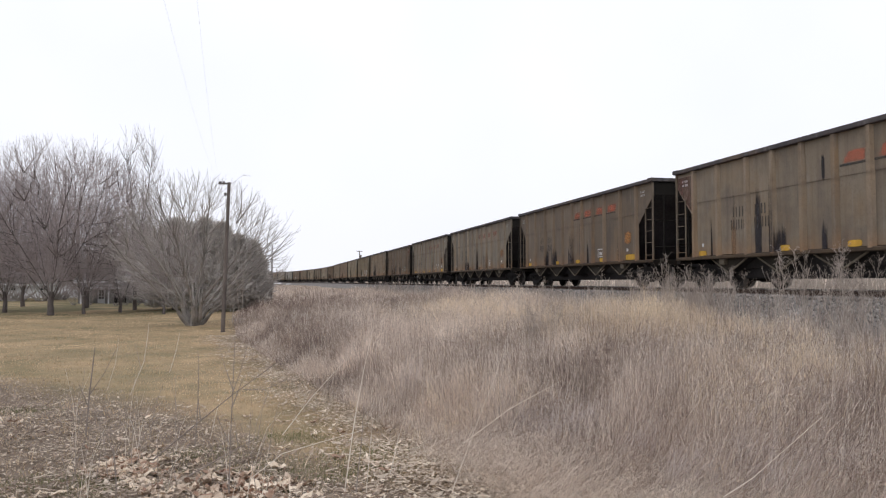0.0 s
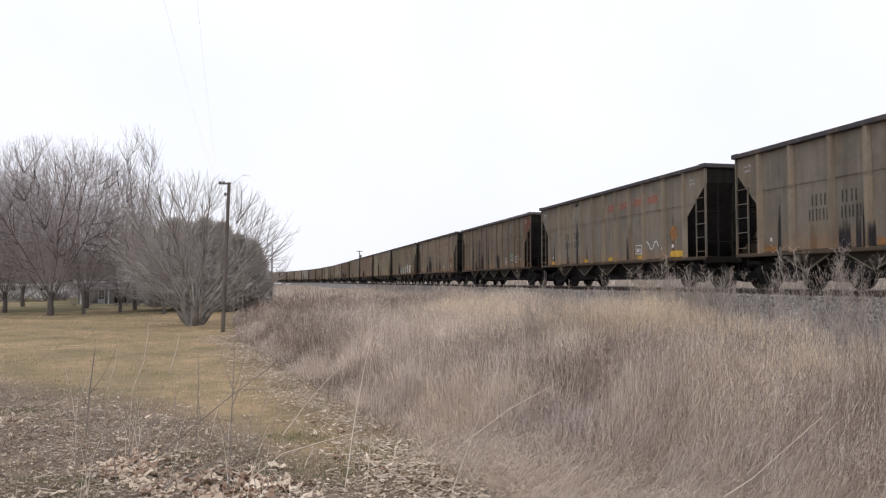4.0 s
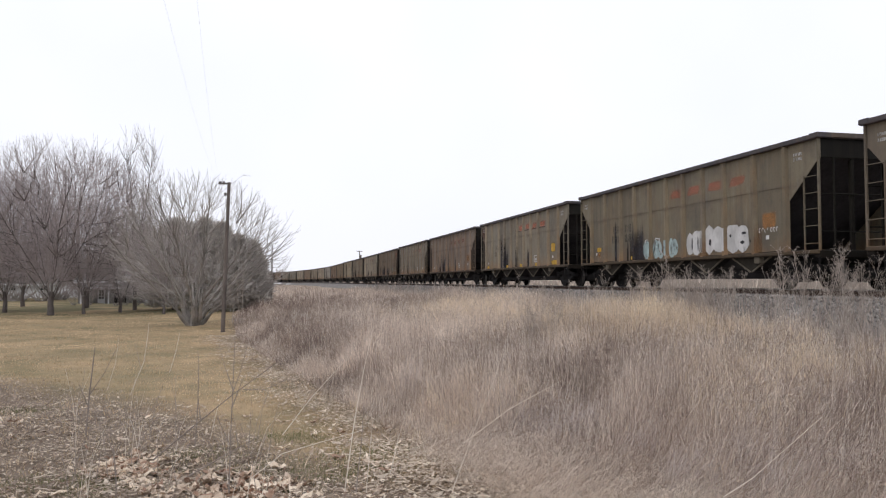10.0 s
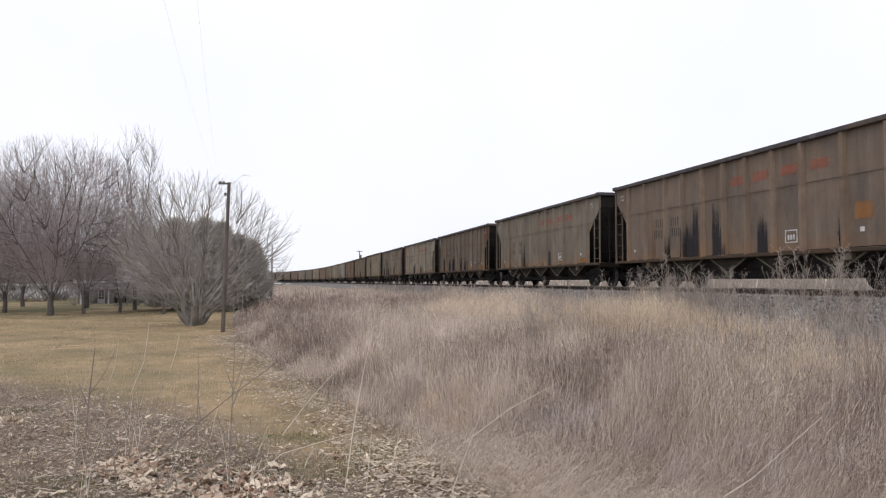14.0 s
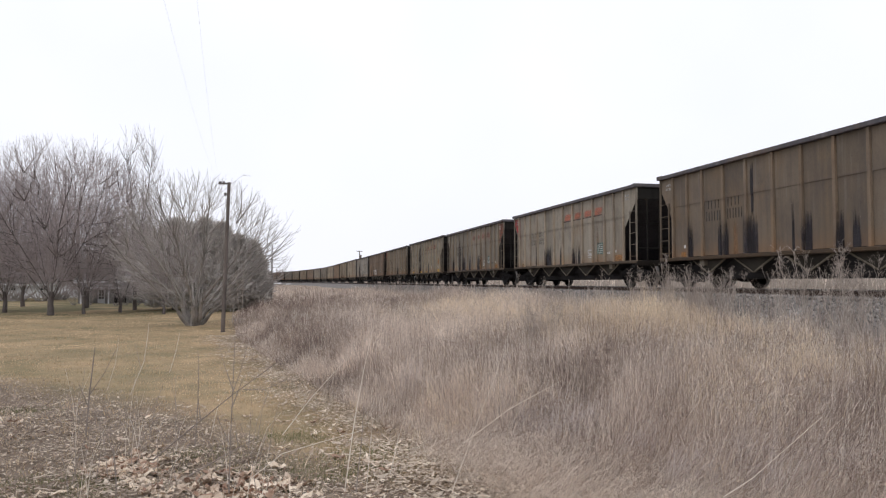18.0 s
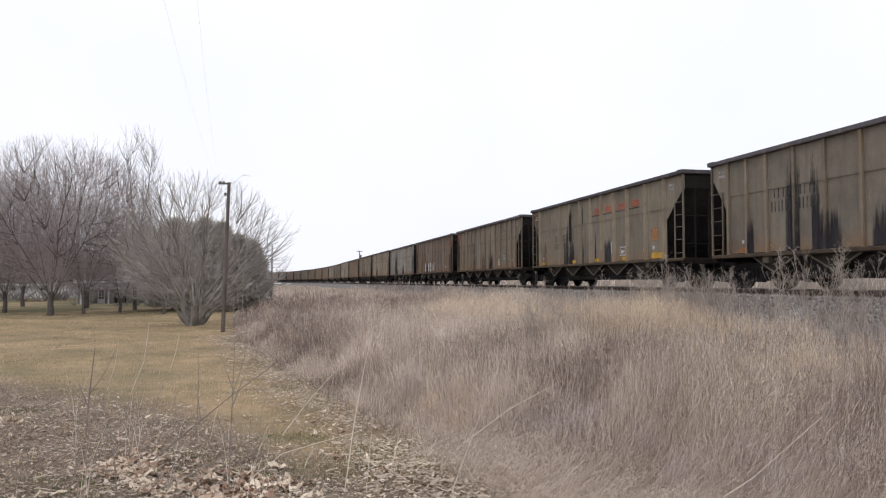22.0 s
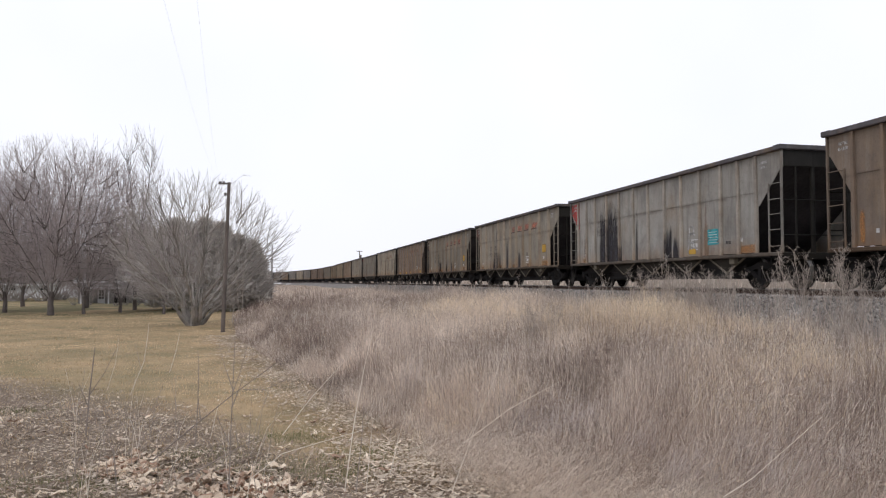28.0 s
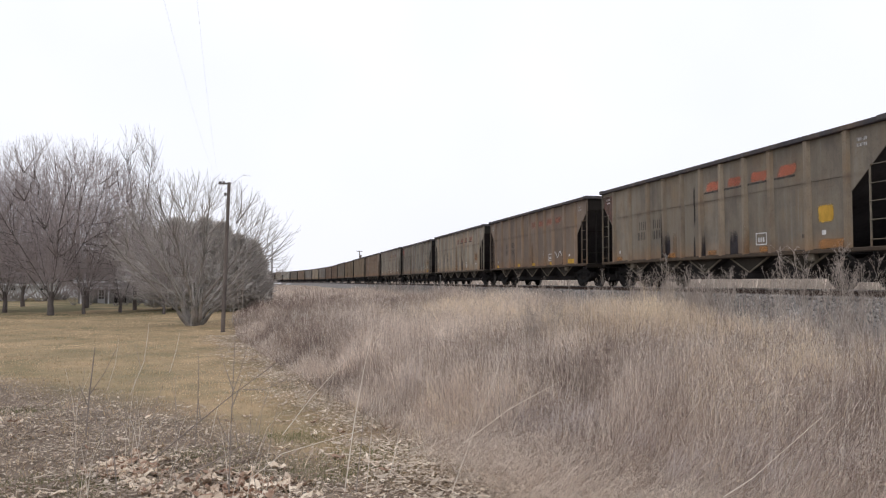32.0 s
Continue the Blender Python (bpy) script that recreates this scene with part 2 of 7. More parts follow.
# ---- mesh helpers ----
class Shape:
    """Collects boxes, prisms, tubes and plates for one mesh."""

    def __init__(self):
        self.v, self.f = [], []

    def add(self, verts, faces):
        o = len(self.v)
        self.v += [tuple(p) for p in verts]
        self.f += [tuple(o + i for i in q) for q in faces]
        return self

    def box(self, x0, x1, y0, y1, z0, z1, c=0.0):
        """A box; c chamfers its long upright edges and rims."""
        c = min(c, abs(x1 - x0) * 0.4, abs(y1 - y0) * 0.4, abs(z1 - z0) * 0.4)
        if c <= 0:
            v = [(x, y, z) for z in (z0, z1) for x, y in ((x0, y0), (x1, y0), (x1, y1), (x0, y1))]
            return self.add(v, [(3, 2, 1, 0), (4, 5, 6, 7), (0, 1, 5, 4), (1, 2, 6, 5), (2, 3, 7, 6), (3, 0, 4, 7)])
        rings = []
        for z, i in ((z0, c), (z0 + c, 0), (z1 - c, 0), (z1, c)):
            a0, a1, b0, b1, k = x0 + i, x1 - i, y0 + i, y1 - i, c
            rings.append([(a0 + k, b0, z), (a1 - k, b0, z), (a1, b0 + k, z), (a1, b1 - k, z), (a1 - k, b1, z), (a0 + k, b1, z), (a0, b1 - k, z), (a0, b0 + k, z)])
        v = [p for r in rings for p in r]
        f = [tuple(reversed(range(8))), tuple(range(24, 32))]
        f += [(8 * r + i, 8 * r + (i + 1) % 8, 8 * r + 8 + (i + 1) % 8, 8 * r + 8 + i) for r in range(3) for i in range(8)]
        return self.add(v, f)

    def prism(self, poly, axis, a, b):
        """A closed outline of two coordinates, pushed along the axis from a to b."""
        put = {"x": lambda p, d: (d, p[0], p[1]), "y": lambda p, d: (p[0], d, p[1]), "z": lambda p, d: (p[0], p[1], d)}[axis]
        k = len(poly)
        v = [put(p, a) for p in poly] + [put(p, b) for p in poly]
        f = [tuple(range(k)), tuple(reversed(range(k, 2 * k)))] + [(i + k, (i + 1) % k + k, (i + 1) % k, i) for i in range(k)]
        return self.add(v, f)

    def tube(self, pts, radii, n=6, cap=True):
        pts = [Vector(p) for p in pts]
        if isinstance(radii, (int, float)):
            radii = [radii] * len(pts)
        v, f = [], []
        for i, p in enumerate(pts):
            d = (pts[min(i + 1, len(pts) - 1)] - pts[max(i - 1, 0)]).normalized()
            a = d.orthogonal().normalized() if abs(d.z) < 0.9 else d.cross(Vector((0, 1, 0))).normalized()
            b = d.cross(a)
            v += [p + (a * math.cos(2 * math.pi * j / n) + b * math.sin(2 * math.pi * j / n)) * radii[i] for j in range(n)]
        for i in range(len(pts) - 1):
            f += [(i * n + j, i * n + (j + 1) % n, (i + 1) * n + (j + 1) % n, (i + 1) * n + j) for j in range(n)]
        if cap:
            f += [tuple(reversed(range(n))), tuple(range((len(pts) - 1) * n, len(pts) * n))]
        return self.add(v, f)

    def lathe(self, prof, axis_x=True, n=20, cx=0.0, cy=0.0, cz=0.0):
        """Profile of (along, radius) turned about the x axis (or z)."""
        v, f = [], []
        for h, r in prof:
            for j in range(n):
                a = 2 * math.pi * j / n
                v.append((cx + h, cy + r * math.cos(a), cz + r * math.sin(a)) if axis_x else (cx + r * math.cos(a), cy + r * math.sin(a), cz + h))
        for i in range(len(prof) - 1):
            f += [(i * n + j, i * n + (j + 1) % n, (i + 1) * n + (j + 1) % n, (i + 1) * n + j) for j in range(n)]
        f += [tuple(reversed(range(n))), tuple(range((len(prof) - 1) * n, len(prof) * n))]
        return self.add(v, f)

    def mesh(self, name, mat, smooth=False):
        me = bpy.data.meshes.new(name)
        me.from_pydata(self.v, [], self.f)
        me.materials.append(mat)
        if smooth:
            me.polygons.foreach_set("use_smooth", [True] * len(me.polygons))
        me.validate()
        bm = bmesh.new()
        bm.from_mesh(me)
        bmesh.ops.recalc_face_normals(bm, faces=bm.faces)
        bm.to_mesh(me)
        bm.free()
        return me


def part(name, shape, material, parent=None, label="", at=None, smooth=False):
    """Links a Shape (or a ready mesh) as ONE mesh object under a thing or a part."""
    me = shape.mesh(name, material, smooth) if isinstance(shape, Shape) else shape
    ob = new(name, me)
    if parent is not None:
        ob.parent = parent
    if at is not None:
        ob.matrix_local = at
    if label:
        ob["label"] = label
    return ob


def soup(name, verts, sizes, index, mat, tone=None):
    """A mesh from arrays: points, corners per face, corner indices and a tone per point."""
    me = bpy.data.meshes.new(name)
    me.vertices.add(len(verts))
    me.vertices.foreach_set("co", np.ascontiguousarray(verts, np.float32).ravel())
    me.loops.add(len(index))
    me.loops.foreach_set("vertex_index", np.ascontiguousarray(index, np.int32))
    me.polygons.add(len(sizes))
    starts = np.concatenate(([0], np.cumsum(sizes)[:-1]))
    me.polygons.foreach_set("loop_start", starts.astype(np.int32))
    me.update(calc_edges=True)
    if tone is not None:
        me.attributes.new("tone", "FLOAT", "POINT").data.foreach_set("value", np.ascontiguousarray(tone, np.float32))
    me.materials.append(mat)
    return me


RNG = np.random.default_rng(7)


def stems_mesh(name, x, y, z, h, w, lean, lean_dir, mat, tone, arch=0.0):
    """Ribbons, one a stem: two points at the foot, two at a third, two at two thirds, one tip; arch bends them over."""
    n = len(x)
    face = RNG.uniform(0, math.pi, n)
    fx, fy = np.cos(face) * w / 2, np.sin(face) * w / 2
    lx, ly = np.cos(lean_dir) * lean * h, np.sin(lean_dir) * lean * h
    top = np.sqrt(np.clip(1 - lean ** 2, 0.05, 1)) * h
    rows = ((0.0, 0.0, 1.0), (0.22, 0.36, 0.9), (0.55, 0.70, 0.7), (1.0, 1.0, 0.0)) if np.any(arch) else ((0.0, 0.0, 1.0), (0.35, 0.55, 0.8), (1.0, 1.0, 0.0))
    k = 2 * len(rows) - 1
    v = np.empty((n, k, 3))
    for i, (a, b, c) in enumerate(rows):
        out, up = a + arch * a * a * 0.5, b - arch * b ** 3 * 0.35
        for j, g in enumerate((-c, c) if c else (0.0,)):
            v[:, 2 * i + j, 0], v[:, 2 * i + j, 1], v[:, 2 * i + j, 2] = x + lx * out + fx * g, y + ly * out + fy * g, z + top * up
    base = (np.arange(n) * k)[:, None]
    face_ids = [q for i in range(len(rows) - 2) for q in (2 * i, 2 * i + 1, 2 * i + 3, 2 * i + 2)] + [k - 3, k - 2, k - 1]
    idx = (base + np.array(face_ids)).ravel()
    return soup(name, v.reshape(-1, 3), np.tile([4] * (len(rows) - 2) + [3], n), idx, mat, np.repeat(tone, k))


# ---- ground: one sheet to the horizon ----
def ground_material():
    m, n, l, b = nodes_of("ground")
    geo, sep = n.new("ShaderNodeNewGeometry"), n.new("ShaderNodeSeparateXYZ")
    pos = geo.outputs["Position"]
    l.new(pos, sep.inputs[0])
    at = n.new("ShaderNodeAttribute")
    at.attribute_name = "cover"
    big, mid, fine = noise_node(n, l, pos, 0.22, 4), noise_node(n, l, pos, 1.6, 5, 0.7), noise_node(n, l, pos, 28, 4, 0.7)
    lawn = mix_node(n, l, ramp(n, l, big, 0.38, 0.60), (0.40, 0.285, 0.170), (0.27, 0.210, 0.128))
    lawn = mix_node(n, l, math_node(n, l, "MULTIPLY", ramp(n, l, mid, 0.42, 0.66), 0.8), lawn, (0.20, 0.155, 0.098))
    lawn = mix_node(n, l, math_node(n, l, "MULTIPLY", ramp(n, l, fine, 0.42, 0.72), 0.5), lawn, (0.44, 0.34, 0.215))
    tuft = noise_node(n, l, pos, 5.5, 4, 0.7)
    lawn = mix_node(n, l, math_node(n, l, "MULTIPLY", ramp(n, l, tuft, 0.45, 0.68), 0.55), lawn, (0.42, 0.31, 0.18))
    green = noise_node(n, l, pos, 0.55, 4, 0.65)
    lawn = mix_node(n, l, math_node(n, l, "MULTIPLY", ramp(n, l, green, 0.42, 0.66), 0.75), lawn, (0.165, 0.145, 0.082))
    shade_green = math_node(n, l, "MULTIPLY", ramp(n, l, sep.outputs["Y"], 44.0, 56.0), ramp(n, l, big, 0.35, 0.55))
    lawn = mix_node(n, l, math_node(n, l, "MULTIPLY", shade_green, 0.6), lawn, (0.125, 0.130, 0.070))
    soil = mix_node(n, l, ramp(n, l, mid, 0.35, 0.65), (0.12, 0.096, 0.079), (0.26, 0.21, 0.172))
    grav = mix_node(n, l, ramp(n, l, fine, 0.3, 0.7), (0.12, 0.11, 0.104), (0.29, 0.27, 0.252))
    far = mix_node(n, l, ramp(n, l, big, 0.3, 0.7), (0.25, 0.21, 0.17), (0.20, 0.165, 0.135))
    c = at.outputs["Fac"]
    col = mix_node(n, l, ramp(n, l, c, 0.0, 1.0), lawn, soil)
    col = mix_node(n, l, ramp(n, l, c, 1.0, 2.0), col, grav)
    col = mix_node(n, l, ramp(n, l, c, 2.0, 3.0), col, far)
    l.new(col, b.inputs["Base Color"])
    b.inputs["Roughness"].default_value = 0.95
    b.inputs["Specular IOR Level"].default_value = 0.1
    bump_on(n, l, b, math_node(n, l, "ADD", mid, math_node(n, l, "MULTIPLY", fine, 0.6)), 0.5, 0.06)
    return m


def build_ground():
    near = np.arange(-16, 24.01, 0.35)
    xs = np.concatenate((-16 - np.geomspace(0.6, 2500, 60)[::-1], near, 24 + np.geomspace(0.6, 2500, 60)))
    ys = np.concatenate((-8 - np.geomspace(0.6, 2500, 40)[::-1], np.arange(-8, 60, 0.4), 60 + np.geomspace(0.8, 3000, 130)))
    gx, gy = np.meshgrid(xs, ys)
    gz = height(gx, gy)
    v = np.stack((gx, gy, gz), -1).reshape(-1, 3)
    nx, ny = len(xs), len(ys)
    i = (np.arange(ny - 1)[:, None] * nx + np.arange(nx - 1)[None, :]).ravel()
    idx = np.stack((i, i + 1, i + nx + 1, i + nx), -1).ravel()
    u = gx + bend(gy)
    e = edge_x(gy)
    cover = np.clip((u - e) / 1.2 + 0.5, 0, 1)
    cover = np.maximum(cover, np.clip((10.4 + 1.2 * np.clip(-gx / 1.4, 0, 1) - 1.1 * gx - 0.8 * np.clip(gx + 0.8, 0, 1.2) - gy) / 2.5 + 0.4, 0, 0.9) * (gx > -14))
    cover = np.where((u > 9.8) & (u < 19.5), np.clip(1 + (u - 9.8) / 0.6, 1, 2), cover)
    cover = np.where(u >= 19.5, 3.0, cover)
    me = soup("ground", v, np.full(len(i), 4), idx, ground_material())
    me.attributes.new("cover", "FLOAT", "POINT").data.foreach_set("value", cover.astype(np.float32).ravel())
    me.polygons.foreach_set("use_smooth", np.ones(len(i), bool))
    tagged(new("ground", me), "dry winter lawn, grassy bank and open fields", "ground", kind="structure")


build_ground()


# ---- track ----
def rail_path(off, step=4.0, s0=-330.0, s1=560.0):
    out, s = [], s0
    while s <= s1:
        x, y, a = along(s, off)
        out.append((x, y, a))
        s += 60.0 if s < -60 else step
    return out


def rail_mesh(off, prof, name, mat):
    sh, path, k = Shape(), rail_path(off), len(prof)
    v, f = [], []
    for x, y, a in path:
        ca, sa = math.cos(radians(a)), math.sin(radians(a))
        v += [(x + p * ca, y + p * sa, z) for p, z in prof]
    for i in range(len(path) - 1):
        f += [(i * k + j, i * k + (j + 1) % k, (i + 1) * k + (j + 1) % k, (i + 1) * k + j) for j in range(k)]
    sh.add(v, f)
    return sh


def build_track():
    foot = [(-0.07, -0.172), (0.07, -0.172), (0.07, -0.155), (0.012, -0.135), (0.012, -0.04), (0.036, -0.03), (0.036, -0.012),
            (-0.036, -0.012), (-0.036, -0.03), (-0.012, -0.04), (-0.012, -0.135), (-0.07, -0.155)]
    head = [(-0.036, -0.0119), (0.036, -0.0119), (0.036, -0.004), (0.03, 0.0), (-0.03, 0.0), (-0.036, -0.004)]
    track = tagged(new("railway_track"), "rusty steel rails on wooden ties in grey ballast", "railway", kind="structure")
    for off in (-0.755, 0.755):
        rail = part("rail", rail_mesh(off, foot, "rail", M_RAIL), M_RAIL, track)
        part("rail_head", rail_mesh(off, head, "rail_head", M_RAILTOP), M_RAILTOP, rail, "polished running surface")
    tie = Shape().box(-1.3, 1.3, -0.115, 0.115, -0.36, -0.175, 0.012).mesh("tie", M_TIE)
    s, rnd = -12.0, random.Random(3)
    while s < 72:
        x, y, a = along(s)
        part("tie", tie, M_TIE, track, at=pose(x + rnd.uniform(-0.04, 0.04), y, rnd.uniform(-0.01, 0.01), 0, 0, a + rnd.uniform(-1, 1)))
        s += 0.53


build_track()


def build_ballast():
    """Loose crushed stone over the shoulders: angular six-pointed stones."""
    n = 34000
    y = np.concatenate((RNG.uniform(-4, 30, n * 6 // 10), RNG.uniform(30, 75, n - n * 6 // 10)))
    u = np.where(RNG.random(n) < 0.8, RNG.uniform(9.9, 13.9, n), RNG.uniform(13.9, 18.6, n))
    x = u - bend(y)
    z = height(x, y)
    r = RNG.uniform(0.022, 0.055, n)
    o = np.array([(1, 0, 0), (-1, 0, 0), (0, 1, 0), (0, -1, 0), (0, 0, 1), (0, 0, -1)], float)
    v = o[None] * RNG.uniform(0.55, 1.2, (n, 6, 1)) * r[:, None, None]
    a = RNG.uniform(0, 6.28, n)
    c, s = np.cos(a)[:, None], np.sin(a)[:, None]
    t = RNG.normal(0, 0.4, n)[:, None]
    vx, vy, vz = v[..., 0] * c - v[..., 1] * s, v[..., 0] * s + v[..., 1] * c, v[..., 2]
    vz = vz + vx * t
    v = np.stack((vx + x[:, None], vy + y[:, None], vz + z[:, None] + r[:, None] * 0.35), -1)
    tri = np.array([0, 2, 4, 2, 1, 4, 1, 3, 4, 3, 0, 4, 2, 0, 5, 1, 2, 5, 3, 1, 5, 0, 3, 5])
    idx = (np.arange(n)[:, None] * 6 + tri).ravel()
    m, nn, l, b = nodes_of("crushed_stone")
    geo = nn.new("ShaderNodeNewGeometry")
    cr = mix_node(nn, l, geo.outputs["Random Per Island"], (0.11, 0.102, 0.098), (0.42, 0.392, 0.37))
    l.new(cr, b.inputs["Base Color"])
    b.inputs["Roughness"].default_value = 0.9
    me = soup("ballast", v.reshape(-1, 3), np.full(n * 8, 3), idx, m)
    tagged(new("ballast", me), "grey crushed stone ballast along the rails", "ballast", kind="stuff")


build_ballast()


# ---- the coal train ----
BODY, PITCH, SPEED = 14.85, 16.18, 16.18 / 1.8135
HALF = BODY / 2
SIDE, FACE = 1.50, 1.60     # side sheet and post faces, from the middle line
POSTS_WIDE = [1.25, 2.55, 3.97, 5.11, 6.26, 7.40, 8.49, 9.64, 10.78, 12.21, 13.55]
POSTS_THIN = [1.02, 1.90, 2.77, 3.89, 5.00, 6.17, 7.30, 8.46, 9.54, 10.64, 11.79, 12.65, 13.49]
TAIL, LENGTH, TOP = 0.18, {True: 14.82, False: 14.60}, {True: 3.875, False: 3.83}   # the body runs from TAIL to LENGTH; rim height
# how far each car runs ahead of even spacing, from slack in the couplers
SLACK = {0: 0.03, 4: 0.10, 5: -0.12, 6: -0.03, 7: 0.04, 8: 0.02, 9: 0.10, 10: 0.17, 11: 0.20, 12: -0.03, 13: -0.10, 14: -0.10, 15: -0.12}


def ys(s):
    """Local y of a place s metres from the trailing end."""
    return HALF - s


def wheelset_mesh():
    sh = Shape()
    sh.lathe([(-1.02, 0.075), (-0.80, 0.085), (0.80, 0.085), (1.02, 0.075)], n=10)
    for g in (-1, 1):
        prof = [(-0.09, 0.08), (-0.085, 0.16), (-0.035, 0.20), (-0.045, 0.36), (-0.07, 0.385), (-0.07, 0.457), (0.055, 0.462), (0.065, 0.485), (0.085, 0.485),
                (0.09, 0.46), (0.085, 0.38), (0.05, 0.36), (0.045, 0.18), (0.075, 0.15), (0.08, 0.08)]
        sh.lathe([(g * -h, r) for h, r in prof], n=22, cx=g * 0.76)
        sh.lathe([(-0.12, 0.085), (-0.1, 0.115), (0.1, 0.115), (0.12, 0.07)], n=10, cx=g * 1.03)
        sh.box(g * 1.14 - 0.012, g * 1.14 + 0.012, -0.045, 0.045, -0.045, 0.045)
    return sh


def bogie(parent, s):
    """A three-piece freight truck."""
    y = ys(s)
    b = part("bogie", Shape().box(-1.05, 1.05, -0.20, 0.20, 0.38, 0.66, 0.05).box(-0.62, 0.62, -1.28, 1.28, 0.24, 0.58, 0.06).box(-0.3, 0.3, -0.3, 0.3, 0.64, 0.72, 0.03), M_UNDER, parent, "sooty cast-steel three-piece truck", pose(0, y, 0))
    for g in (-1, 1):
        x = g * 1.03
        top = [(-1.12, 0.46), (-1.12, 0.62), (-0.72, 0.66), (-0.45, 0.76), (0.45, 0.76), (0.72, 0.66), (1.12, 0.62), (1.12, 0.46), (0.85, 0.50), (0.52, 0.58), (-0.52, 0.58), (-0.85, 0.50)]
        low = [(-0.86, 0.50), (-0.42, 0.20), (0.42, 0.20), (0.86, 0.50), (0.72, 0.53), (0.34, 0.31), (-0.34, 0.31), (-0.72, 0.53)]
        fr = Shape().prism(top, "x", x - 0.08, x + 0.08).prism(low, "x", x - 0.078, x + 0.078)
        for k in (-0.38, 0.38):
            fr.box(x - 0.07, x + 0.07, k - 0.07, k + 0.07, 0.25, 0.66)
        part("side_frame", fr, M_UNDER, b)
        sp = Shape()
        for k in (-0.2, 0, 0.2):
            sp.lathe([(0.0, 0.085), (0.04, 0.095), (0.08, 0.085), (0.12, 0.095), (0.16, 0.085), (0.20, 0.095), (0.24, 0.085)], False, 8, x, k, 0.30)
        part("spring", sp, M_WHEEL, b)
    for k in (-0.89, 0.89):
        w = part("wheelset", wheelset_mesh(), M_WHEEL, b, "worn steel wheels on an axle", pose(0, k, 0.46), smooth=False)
        w.data.materials.append(M_TREAD)
        for p in w.data.polygons:
            r = math.hypot(p.center[1], p.center[2])
            if 0.435 < r < 0.47 and abs(p.normal[0]) < 0.5:
                p.material_index = 1
    return b


